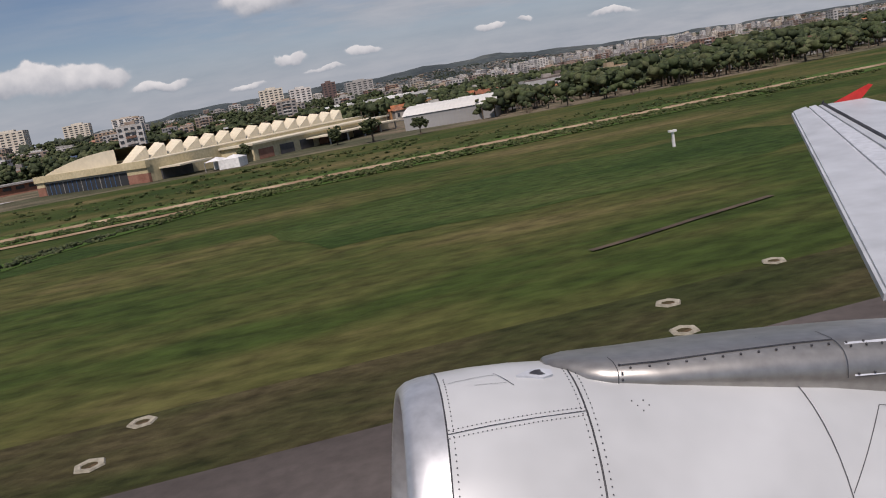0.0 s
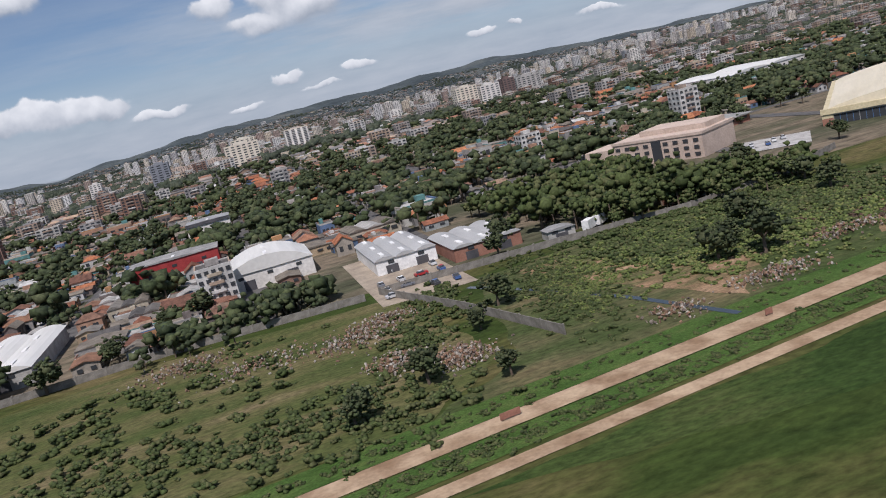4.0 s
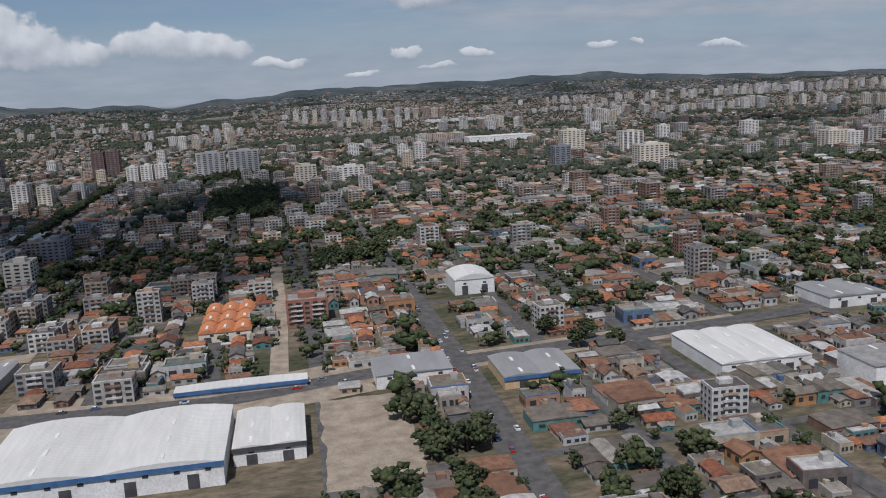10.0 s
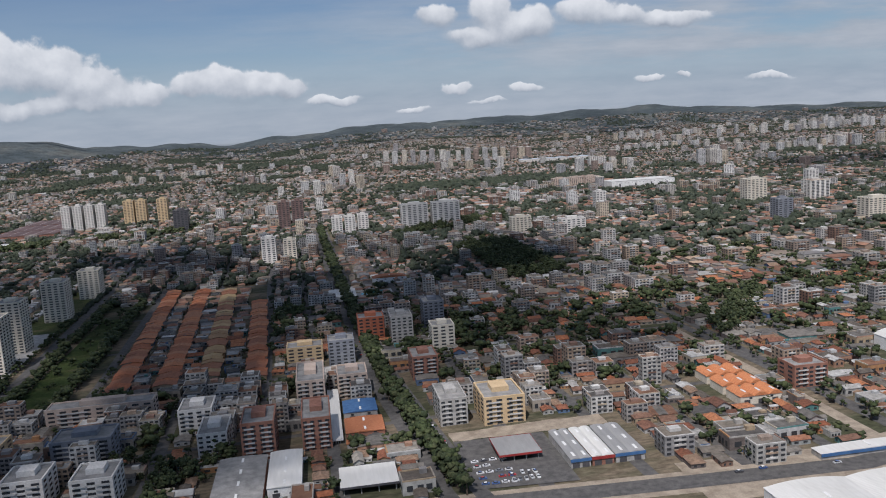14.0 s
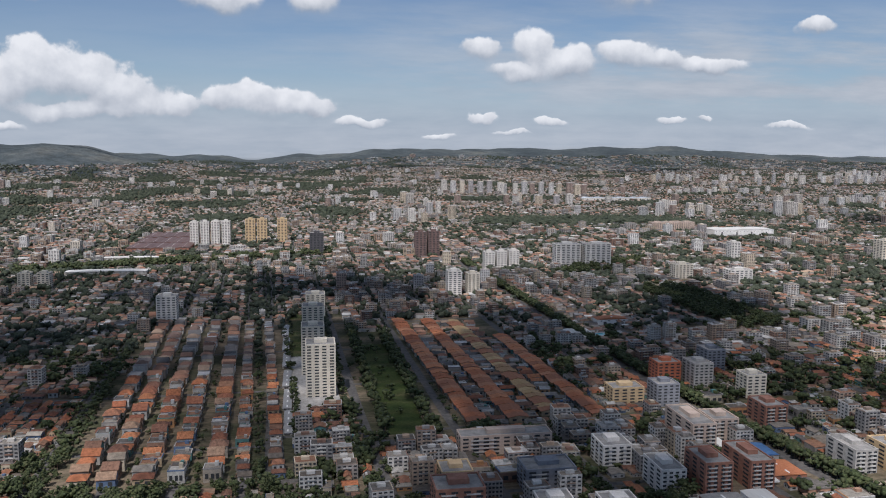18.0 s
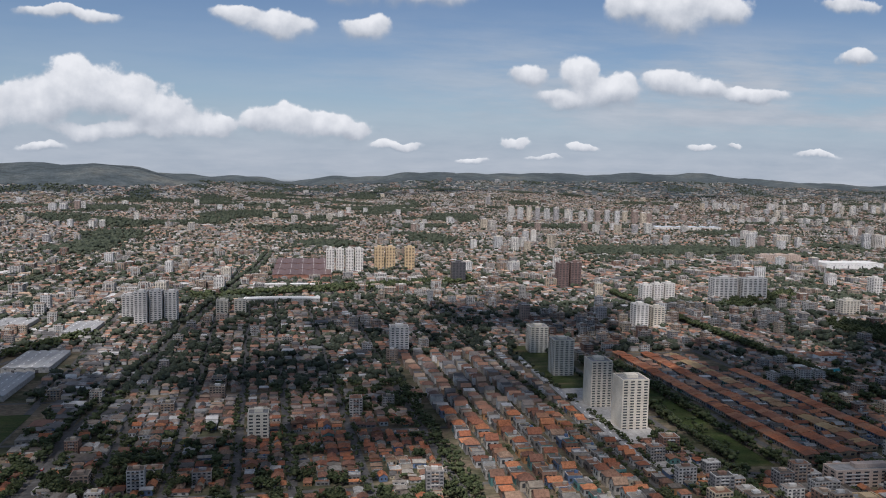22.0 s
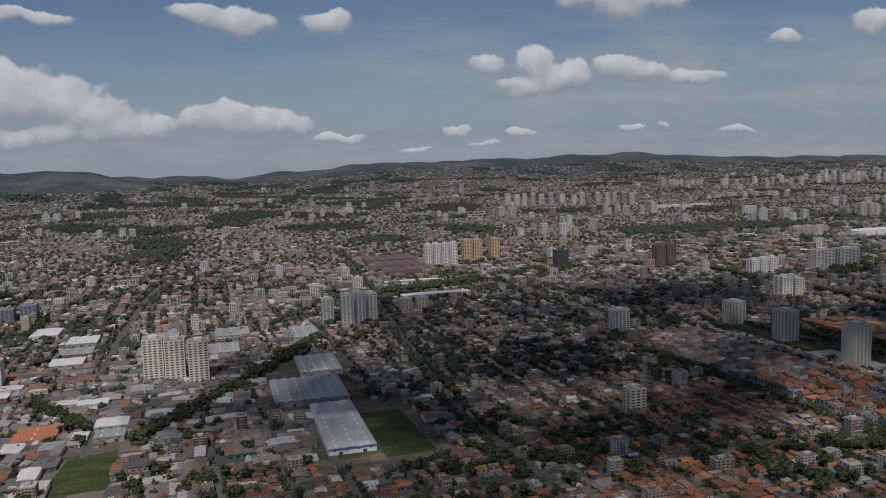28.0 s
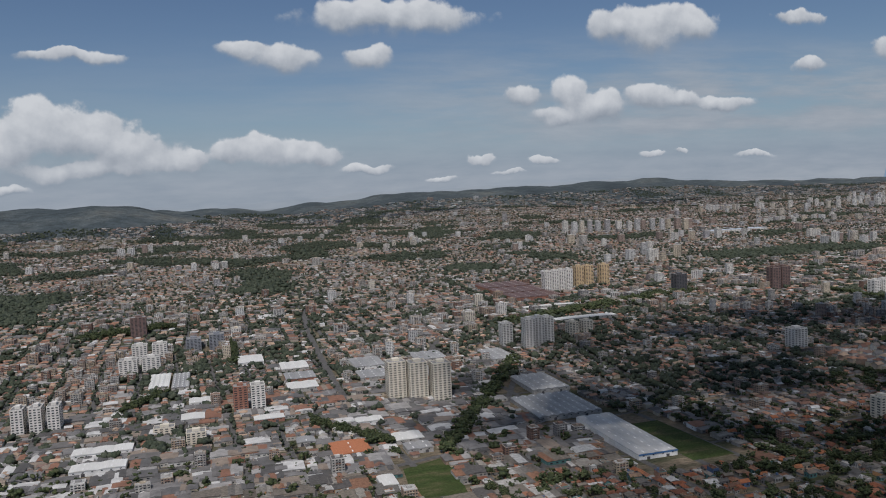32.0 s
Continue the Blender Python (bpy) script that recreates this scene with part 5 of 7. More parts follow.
# farther off: larger plots
for y0, y1, lot in ((1000, 1400, 9), (1400, 2100, 12), (2100, 3100, 16), (3100, 3600, 22)):
    y = y0
    while y < y1:
        x = -1175 - .27 * y
        while x < min(40 + .92 * y, 2600):
            px, py = x + R.normal(0, lot * .25), y + R.normal(0, lot * .25)
            if not (py > 2350 and px < -1000 and float(gz(px, py)) > 45) and clear(px, py, 4):
                u, wood = R.random(), patchy(px, py, 160, 4)
                if wood > (.12 if px < -450 and py > 1450 else .5):
                    for _ in range(3):
                        plant(px + R.normal(0, lot * .4), py + R.normal(0, lot * .4), 1.3 + lot / 30)
                elif u < (.92 if py < 3100 else .7):
                    settle(px, py, lot * .8, lot * .66, 0)
                for _ in range(R.binomial(2, min(1, max(.25, .62 + .6 * wood)))):
                    plant(px + R.choice([-.4, .4]) * lot, py + R.uniform(-.5, .5) * lot, .9 + lot / 34)
            x += lot * R.uniform(.8, 1.2)
        y += lot

# clusters of towers seen across the town: centre, spread, how many, kind
for cx, cy, sx, sy, n, k in ((-265, 1445, 260, 40, 16, "t14"), (520, 1400, 260, 60, 34, "t14"), (1000, 2100, 500, 160, 60, "t18"), (450, 2300, 300, 100, 26, "t14"),
                             (-100, 1170, 110, 60, 8, "t14"), (-300, 900, 260, 120, 5, "t10"), (250, 900, 260, 120, 4, "t10"), (-600, 1700, 300, 150, 8, "t10"), (-1170, 1465, 60, 20, 6, "t10"),
                             (-470, 1130, 60, 30, 5, "t14"), (1500, 2500, 500, 150, 46, "t18"), (700, 1250, 160, 60, 10, "t14"), (-1000, 2000, 400, 300, 14, "t10"), (250, 1750, 240, 60, 20, "t10")):
    for _ in range(n):
        x, y = cx + R.normal(0, .6) * sx, cy + R.normal(0, .6) * sy
        if clear(x, y, 5) and in_view(x, y):
            f = {"t10": 10, "t14": 14, "t18": 18}[k]
            houses[k].append((x, y, float(gz(x, y)) - .1, R.normal(0, .2), R.uniform(7, 12.5), R.uniform(7, 13), f * 1.32 * R.uniform(.75, 1.2)))

# a long rank of cream slabs, and single towers beyond the railway
for i in range(17):
    x, y = -328 + 19.3 * i + R.normal(0, 2), 1774 - 3.3 * i + R.normal(0, 8)
    houses["t14"].append((x, y, float(gz(x, y)) - .1, R.normal(0, .1), R.uniform(9, 13), R.uniform(8, 12), R.uniform(23, 30)))
for x, y, w, h in ((-447, 1210, 9, 21), (-433, 1214, 8, 22), (97, 1132, 12, 24), (110, 1140, 11, 22), (82, 1136, 11, 25), (126, 1150, 10, 20), (-25, 1305, 14, 16), (-8, 1310, 12, 15), (-83, 612, 17, 17), (-240, 2420, 14, 26),
                   (-1339, 1905, 16, 17), (-1318, 1910, 15, 16), (-1290, 1915, 12, 22), (-1278, 1918, 10, 20)):
    houses["t14"].append((x, y, float(gz(x, y)) - .1, R.normal(0, .1), w, w * .8, h))


def terrace(x, y0, y1, lean, width, unit, mat, label):
    """One long row of joined two-storey houses, ridge along the street, stepping a little from house to house."""
    rows, y = [], y0
    while y < y1:
        w = unit * R.uniform(.9, 1.1)
        px = x + lean * (y - y0)
        rows.append((px + R.normal(0, .25), y + w / 2, float(gz(px, y)) - .02, math.pi / 2 + R.normal(0, .01), w * 1.0, width * R.uniform(.9, 1.08), R.uniform(2.1, 2.5)))
        y += w
    stuff("terraced_houses", [(S_GABLE2, rows)], [m_wall, mat, m_glass], label, "houses")


m_terra = island_mat("orange_terrace_tiles", spread([(0.48, 0.17, 0.075), (0.54, 0.22, 0.10), (0.40, 0.145, 0.066), (0.48, 0.22, 0.115), (0.36, 0.15, 0.08)]), grime=.35, scale=1.2)
m_tan = island_mat("tan_terrace_tiles", spread([(0.46, 0.30, 0.14), (0.52, 0.36, 0.18), (0.40, 0.24, 0.12), (0.36, 0.16, 0.085)]), grime=.3, scale=1.2)
for x, y0, y1, m_, lab in ((-566, 300, 492, m_terra, "long row of joined houses with orange roofs"), (-549, 302, 488, m_terra, "long row of joined houses with orange roofs"),
                           (-534, 308, 484, m_tan, "long row of joined houses with tan roofs"), (-516, 300, 440, m_terra, "long row of joined houses with orange roofs")):
    terrace(x, y0, y1, -.05, 7.4, 4.4, m_, lab)
for y in np.arange(296, 480, 8):
    for x in (-557.5, -541.5, -525):
        plant(x - .05 * (y - 300) + R.normal(0, 1.6), y, R.uniform(.4, .7))

bm = bmesh.new()
for (xa, ya), (xb, yb), w in ROADS:
    a, c = Vector((xa, ya, 0)), Vector((xb, yb, 0))
    k = max(1, int((c - a).length / 30))
    d = (c - a).normalized()
    s = Vector((-d.y, d.x, 0)) * w / 2
    prev = None
    for i in range(k + 1):
        p = a.lerp(c, i / k)
        pair = [bm.verts.new((q.x, q.y, float(gz(q.x, q.y)) + (.05 if abs(d.x) > .5 else .09))) for q in (p - s, p + s)]
        if prev:
            f = bm.faces.new((prev[0], pair[0], pair[1], prev[1]))
        prev = pair
tagged(part("road", bm, m_asphalt), "grey asphalt street grid between houses", "road", kind="structure")

# ---------------------------------------------------------------- the nearest houses, blocks and trees, each a thing
NEAR_X = [-1200, -1100, -880, -640, -460, -320, -250, -130, 60]
NEAR_Y = [330, 330, 316, 250, 180, 125, 100, 95, 110]


def nearest(rows, count):
    rows = np.asarray(rows, float).reshape(-1, 7)
    gap = rows[:, 1] - np.interp(rows[:, 0], NEAR_X, NEAR_Y)
    order = np.argsort(np.where(gap < -12, 1e6, gap), kind="stable")
    return rows[order[:count]], rows[np.sort(order[count:])]


def thing_meshes(shape, mats, names):
    """Splits a template into one mesh for each island group: wall, roof and each window."""
    out = []
    for k, nm in enumerate(names):
        sub = Shape()
        for fs in (shape.q, shape.t):
            for f, m in fs:
                if m == k:
                    if nm == "window":
                        c = np.array([shape.v[i] for i in f])
                        nrm = np.cross(c[1] - c[0], c[2] - c[0])
                        nrm /= np.linalg.norm(nrm)
                        w = Shape()
                        lo, hi = c - nrm * .03, c + nrm * .008
                        w.add(np.concatenate([lo, hi]), [(4, 5, 6, 7), (0, 1, 5, 4), (1, 2, 6, 5), (2, 3, 7, 6), (3, 0, 4, 7)], 0)
                        out.append((nm, from_shape(nm, w, [mats[k]])))
                    else:
                        o = len(sub.v)
                        sub.add([shape.v[i] for i in f], [tuple(range(len(f)))], 0)
        if sub.v:
            me = from_shape(nm, sub, [mats[k]])
            b_ = bmesh.new()
            b_.from_mesh(me)
            bmesh.ops.remove_doubles(b_, verts=b_.verts, dist=1e-4)
            b_.to_mesh(me)
            b_.free()
            out.append((nm, me))
    return out


def place(name, pieces, rows, label, category, group):
    for x, y, z, turn, sx, sy, sz in rows:
        root = new(name)
        root.matrix_basis = pose(x, y, z, 0, 0, math.degrees(turn)) @ Matrix.Diagonal((sx, sy, sz, 1))
        body = None
        for nm, me in pieces:
            ob = share(nm, me, body if nm == "window" and body else root, Matrix.Identity(4))
            body = ob if nm == "wall" else body
        tagged(root, label, category, group)


NEAR_KINDS = (("gable_red", S_GABLE, m_roof_red_own, 56, "small rendered house with orange clay gable roof", "house"),
              ("hip_red", S_HIP, m_roof_red_own, 36, "small rendered house with hipped clay roof", "house"),
              ("gable_grey", S_GABLE2, m_roof_grey_own, 40, "small house with grey fibre cement roof", "house"),
              ("flat", S_FLAT, m_roof_grey_own, 22, "flat-roofed rendered house with parapet and water tank", "house"),
              ("shed", S_SHED, m_roof_grey_own, 22, "low shed with grey pitched roof", "shed"),
              ("shed3", S_SHED3, m_roof_grey_own, 10, "low workshop with three roof ridges", "shed"),
              ("f4", S_FLATS4, m_roof_grey_own, 7, "four-storey rendered apartment block", "apartment building"),
              ("f5", S_FLATS5, m_roof_grey_own, 3, "five-storey apartment block with balconies", "apartment building"))
for k, shp, roofm, count, lab, cat in NEAR_KINDS:
    close, houses[k] = nearest(houses[k], count)
    place({"house": "house", "shed": "shed"}.get(cat, "apartment_block"), thing_meshes(shp, [m_block_own if k in ("f4", "f5") else m_wall_own, roofm, m_glass], ["wall", "roof", "window"]), close, lab, cat, "town " + cat + "s")


def tree_meshes(seed, clumps, size):
    """Trunk with limbs, and a crown of many leaf clumps, about 1 high."""
    r_ = np.random.default_rng(seed)
    c = from_shape("crown", crown(r_, clumps, size, core=True, low=.3), [m_crown])
    c.polygons.foreach_set("use_smooth", np.ones(len(c.polygons), bool))
    bm = bmesh.new()

    def limb(a, b, ra, rb):
        a, b = Vector(a), Vector(b)
        d = (b - a).normalized()
        q = d.to_track_quat("Z", "Y")
        ring = []
        for p, r in ((a, ra), (b, rb)):
            ring.append([bm.verts.new(p + q @ Vector((math.cos(k * 1.0472) * r, math.sin(k * 1.0472) * r, 0))) for k in range(6)])
        for k in range(6):
            bm.faces.new((ring[0][k], ring[0][(k + 1) % 6], ring[1][(k + 1) % 6], ring[1][k]))

    limb((0, 0, 0), (.01, .01, .4), .04, .028)
    for k in range(5):
        a = k * 1.2566 + r_.uniform(-.3, .3)
        limb((.01, .01, .36), (math.cos(a) * .24, math.sin(a) * .24, r_.uniform(.58, .75)), .022, .008)
    t = bpy.data.meshes.new("trunk")
    bm.to_mesh(t)
    bm.free()
    t.materials.append(m_trunk)
    return c, t


TREE_KINDS = [tree_meshes(s, 170, .075) for s in (21, 22, 23, 24, 25)]


def tree_thing(x, y, h, w, label="broad dark green tree with dense crown", turn=0.0, kind=0):
    root = new("tree")
    root.matrix_basis = pose(x, y, float(gz(x, y)) - .04, 0, 0, turn) @ Matrix.Diagonal((w, w, h, 1))
    c, t = TREE_KINDS[kind % 5]
    share("trunk", t, root, Matrix.Identity(4))
    share("crown", c, root, Matrix.Identity(4))
    return tagged(root, label, "tree", "trees of the town")


close, trees = nearest(trees, 110)
for i, (x, y, z, turn, sx, sy, sz) in enumerate(close):
    tree_thing(x, y, sz * 1.1, (sx + sy) / 2, turn=math.degrees(turn), kind=i)
trees = list(trees)

town = [m_wall, m_roof_red, m_glass]
grey = [m_wall, m_roof_grey, m_glass]
tall = [m_tower, m_roof_grey, m_glass]


def split(rows, far):
    rows = np.asarray(rows, float).reshape(-1, 7)
    return (rows[rows[:, 1] >= far], rows[rows[:, 1] < far])


FAR = 380
groups_red, groups_grey = [], []
for k, s, sf, g in (("gable_red", S_GABLE, S_FAR_GABLE, groups_red), ("hip_red", S_HIP, S_FAR_HIP, groups_red), ("gable_grey", S_GABLE2, S_FAR_GABLE, groups_grey),
                    ("flat", S_FLAT, S_FAR_FLAT, groups_grey), ("shed", S_SHED, S_SHED, groups_grey), ("shed3", S_SHED3, S_SHED3, groups_grey)):
    f, n = split(houses[k], FAR)
    g += [(s, n), (sf, f)]
def only(groups, far):
    return [g for i, g in enumerate(groups) if (i % 2 == 1) == far]


stuff("distant_houses", only(groups_red, True), [m_wall_far, m_roof_far, m_glass], "countless distant houses with haze-toned walls and clay roofs", "houses")
stuff("distant_sheds", only(groups_grey, True), [m_wall_far, m_roof_grey_far, m_glass], "countless distant houses and sheds with pale roofs", "houses")
groups_red, groups_grey = only(groups_red, False), only(groups_grey, False)
stuff("town_houses", groups_red, town, "many small rendered houses with orange clay roofs", "houses")
stuff("town_sheds_and_houses", groups_grey, grey, "many houses and sheds with grey fibre cement roofs", "houses")
stuff("apartment_blocks", [(S_FLATS4, houses["f4"]), (S_FLATS5, houses["f5"]), (S_FLATS7, houses["f7"])], [m_block, m_roof_grey, m_glass], "many low rendered apartment blocks among houses", "apartments")
stuff("distant_towers", [(S_TOWER10, houses["t10"]), (S_TOWER14, houses["t14"]), (S_TOWER18, houses["t18"])], tall, "pale high-rise towers across the distant city", "towers")
tr = np.asarray(trees)
tr = tr[(tr[:, 1] < 1000) | (R.random(len(tr)) < .8)]
tr[tr[:, 1] > 1000, 4:6] *= 1.15      # fewer, broader crowns far off
beyond = tr[:, 1] > 1250
pick = R.integers(0, 12, len(tr))
near = tr[:, 1] < 440
first = tr[:, 1] - np.interp(tr[:, 0], NEAR_X, NEAR_Y) < 20
stuff("town_trees", [(S_TREES[i], tr[first & (pick % 4 == i)]) for i in range(4)] + [(S_MID_TREES[i], tr[near & ~first & (pick % 4 == i)]) for i in range(4)], [m_crown, m_trunk], "dark green street and garden trees between houses", "trees")
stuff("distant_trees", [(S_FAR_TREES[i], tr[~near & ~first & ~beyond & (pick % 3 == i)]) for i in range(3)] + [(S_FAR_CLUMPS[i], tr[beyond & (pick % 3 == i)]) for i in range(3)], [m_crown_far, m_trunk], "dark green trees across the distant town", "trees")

# ---------------------------------------------------------------- airfield
def patch(name, pts, mat, label, category, up, kind="structure", cuts=1):
    bm = bmesh.new()
    if name in ("waste_ground", "bare_ground", "dirt_lot"):      # ragged natural edges
        dense = []
        for (xa, ya), (xb, yb) in zip(pts, pts[1:] + pts[:1]):
            k = max(1, int(math.hypot(xb - xa, yb - ya) / 1.6))
            for i in range(k):
                x, y = xa + (xb - xa) * i / k, ya + (yb - ya) * i / k
                j = noise.noise_vector(Vector((x * .21, y * .21, 3.1))) * .8 + noise.noise_vector(Vector((x * .9, y * .9, 7.7))) * .35
                dense.append((x + j.x, y + j.y))
        pts = dense
    bm.faces.new([bm.verts.new((x, y, float(gz(x, y)) + up)) for x, y in pts])
    bmesh.ops.triangulate(bm, faces=bm.faces)
    bm.normal_update()
    for f in bm.faces:
        if f.normal.z < 0:
            f.normal_flip()
    return tagged(part(name, bm, mat), label, category, kind=kind)


patch("grass", [(-174, -300), (500, -300), (500, 110), (-174, 110)], m_grass, "wide mown airfield grass, green with dry streaks", "grass", .03)
patch("grass", [(-420, -300), (-174, -300), (-174, 58), (-420, 48)], m_grass, "mown grass along the runway", "grass", .03)
m_runway = simple_mat("runway_asphalt", (0.06, 0.05, 0.045), (0.10, 0.085, 0.078), 0.4, 0.9, stretch=(.3, 1, 1))
patch("runway", [(-400, -60), (500, -60), (500, 13.2), (-400, 14.6)], m_runway, "dark brown-grey runway asphalt beside grass", "runway", .07)


m_water, _n, _l, _b = material("pool_water", 0.08, spec=0.5)
_b.inputs["Base Color"].default_value = (0.06, 0.34, 0.38, 1)
patch("pool_deck", [(-471.5, 427), (-452.5, 427), (-452.5, 437.5), (-471.5, 437.5)], m_concrete, "pale paved deck round a pool", "deck", .12)
patch("swimming_pool", [(-469, 429), (-455, 429), (-455, 435), (-469, 435)], m_water, "turquoise swimming pool in a paved deck", "pool", .17)


def road_line(x):
    return 61.5 + .095 * (x + 87)


strip("dirt_road", [(-260, road_line(-260)), (-87, road_line(-87)), (0, road_line(0)), (200, road_line(200))], 2.4, m_dirt, "pale dirt road on a low embankment", "dirt road", .09)
strip("dirt_road", [(-260, road_line(-260) - 6), (-87, road_line(-87) - 6), (-30, road_line(-30) - 6.2), (-3, road_line(-3) - 6.2)], 1.5, m_dirt, "narrow worn dirt track along airfield grass", "dirt road", .09)
m_rut = grass_mat("trodden_earth", [(0.04, 0.042, 0.016), (0.06, 0.05, 0.024), (0.09, 0.062, 0.036), (0.14, 0.095, 0.06)], 0.6)
m_darktrack = simple_mat("damp_earth", (0.045, 0.035, 0.025), (0.10, 0.075, 0.05), 0.7, 0.95)
RUT = [(-66, 30.4), (-52, 29.2), (-47, 28.7), (-43, 28.5), (-38.7, 28.1), (-33, 27.1), (-27.2, 26.9), (-21.6, 26.3), (-17.2, 25.5), (-13, 25.2)]
strip("dirt_track", RUT, .6, m_rut, "worn brown strip along a rut in the grass", "track", .075)
strip("dirt_track", [(x, y + .1 * math.sin(x)) for x, y in RUT[1:7]], .22, m_darktrack, "dark muddy rut across the grass", "track", .09)
strip("dirt_track", [(9.5, 23.4), (11.3, 23.8), (14, 24.6), (17.5, 25.5)], .3, m_darktrack, "short dark muddy rut in the grass", "track", .08)
m_brownverge = grass_mat("dry_runway_verge", [(0.022, 0.032, 0.009), (0.036, 0.040, 0.014), (0.055, 0.048, 0.022), (0.085, 0.066, 0.038)], 0.22)
patch("runway_verge", [(-400, 14.6), (500, 13.2), (500, 17.5), (-400, 18.2)], m_brownverge, "dry brownish grass along the runway edge", "grass", .05)
m_lush = grass_mat("lush_grass", [(0.020, 0.038, 0.008), (0.030, 0.052, 0.012), (0.046, 0.066, 0.017), (0.07, 0.078, 0.026)], 0.16)
for lab_, pts_ in (("long lush green swath of grass", [(-130, 50), (-100, 45), (-66, 45), (-40, 49), (-18, 44), (-6, 49), (-20, 57), (-60, 56), (-100, 53)]),
                   ("lush green patch of grass", [(2, 34), (16, 33), (34, 38), (30, 46), (12, 47), (0, 42)])):
    patch("waste_ground", pts_, m_lush, lab_, "grass", .045)
m_verge = grass_mat("lush_verge", [(0.034, 0.066, 0.013), (0.05, 0.092, 0.02), (0.064, 0.105, 0.025), (0.095, 0.115, 0.035)], 0.6)
strip("verge", [(-260, road_line(-260) - 3), (-87, road_line(-87) - 3), (100, road_line(100) - 3)], 3.2, m_verge, "strip of tall green weeds in a drainage ditch", "verge", .075)
strip("verge", [(-260, road_line(-260) + 3), (-87, road_line(-87) + 3), (100, road_line(100) + 3)], 3.4, m_verge, "strip of tall green reeds beside a dirt road", "verge", .075)
m_water, _n, _l, _b = material("ditch_water", 0.12, spec=0.5)
_b.inputs["Base Color"].default_value = (0.05, 0.06, 0.06, 1)
strip("ditch_water", [(-101, 62.6), (-102.2, 67), (-104, 74), (-106.2, 80), (-108, 85), (-111, 91), (-114, 97)], .75, m_water, "narrow ditch of grey water through scrub", "water", .1)
patch("waste_ground", [(-128, 62), (-118, 70), (-112, 100), (-70, 103), (-52, 92), (-44, 76), (-60, 68), (-100, 64.5)], m_lawn, "weedy waste ground with bare patches", "grass", .06)
patch("bare_ground", [(-98, 66), (-88, 76), (-96, 88), (-104, 98), (-108, 98), (-103, 80)], m_worn, "trampled bare reddish earth", "earth", .085)
patch("bare_ground", [(-80, 70), (-62, 88), (-50, 86), (-52, 74), (-66, 69)], m_worn, "bare reddish earth with dry scrub", "earth", .085)
patch("waste_ground", [(-173, 62), (-128, 62), (-119, 72), (-122, 103), (-150, 106), (-173, 103)], m_lot, "overgrown lot with rubble heaps", "grass", .065)
patch("car_park", [(-52, 128), (-44, 122), (-36, 132), (-46, 140)], m_concrete, "pale concrete car park beside an office", "car park", .09)
patch("car_park", [(-124, 100), (-112, 99), (-112, 134), (-124, 134)], m_dust, "dusty car park between low shops", "car park", .09)

patch("car_park", [(-636, 300), (-616, 300), (-620, 420), (-640, 420)], m_concrete, "grey forecourts round the cream towers", "car park", .1)
patch("park_lawn", [(-640, 420.5), (-616, 420.5), (-619, 530), (-644, 530)], m_lawn, "trodden lawns round the cream towers", "grass", .1)

patch("park_lawn", [(-601, 296), (-586, 296), (-588, 440), (-603, 440)], m_field, "shaded park lawn with paths", "grass", .11)
patch("sports_field", [(-929, 340), (-905, 340), (-907, 410), (-929, 410)], m_field, "green factory yard lawn", "grass", .11)
patch("sports_field", [(-1071, 344), (-1046, 340), (-1038, 396), (-1066, 384)], m_field, "green playing field with worn middle", "grass", .11)
strip("road", MAIN_AVENUE, 6.5, m_asphalt, "wide asphalt avenue crossing industrial blocks", "road", .16)
strip("dirt_verge", MAIN_AVENUE[1:4], 21, m_dust, "wide sandy ground along an avenue", "verge", .095)
strip("dirt_verge", MAIN_AVENUE[:5], 11, m_dust, "dusty sandy verges along an avenue", "verge", .10)
strip("dirt_street", SAND_STREET, 4.2, m_dust, "unpaved sandy street between blocks", "street", .14)
strip("road", BUSY_STREET, 5.5, m_asphalt, "wide busy street with lines of cars", "road", .18)
strip("road", SIDE_STREET, 4, m_asphalt, "grey side street with dusty verges", "road", .20)
strip("road", [(-606, 230), (-610, 320), (-616, 450), (-624, 640)], 4, m_asphalt, "asphalt road along the park", "road", .12)
strip("road", TOWN_ROAD, 5.5, m_asphalt, "long straight main road out of town", "road", .13)
strip("road", BOULEVARD, 4.6, m_asphalt, "leafy boulevard climbing between houses", "road", .13)
strip("road", DIAGONAL, 5.5, m_asphalt, "wide diagonal main road with traffic", "road", .13)
strip("road", OUTER_ROAD, 5.5, m_asphalt, "straight grey road between industrial sheds", "road", .16)
strip("road", CURVED_ROAD, 4, m_asphalt, "curving side road past sheds", "road", .18)
strip("road", [(-1086, 385), (-1030, 401), (-1003, 421), (-938, 555), (-880, 600)], 4, m_asphalt, "curving road past a tree belt", "road", .14)
strip("railway", [(-1000, 720), (-836, 777), (-765, 818), (-646, 866), (-471, 830), (-380, 800)], 6, m_concrete, "broad pale railway corridor through the town", "railway", .15)
strip("road", [(x - 3.8, y) for x, y in TREE_AVENUE], 4.0, m_asphalt, "one lane of a tree-lined avenue", "road", .12)
strip("road", [(x + 3.8, y) for x, y in TREE_AVENUE], 4.0, m_asphalt, "one lane of a tree-lined avenue", "road", .12)
patch("car_park", [(-457, 181), (-433, 179), (-433, 211), (-458, 212)], m_asphalt, "full open car park round a canopy", "car park", .21)
patch("dirt_lot", [(-458, 212.5), (-433, 211.5), (-414, 211.5), (-414, 219), (-458, 219)], m_dust, "sandy strip between car park and flats", "earth", .12)
patch("dirt_lot", [(-346, 124), (-330, 124), (-329, 163), (-346, 163)], m_dust, "dusty yard beside a warehouse", "earth", .12)


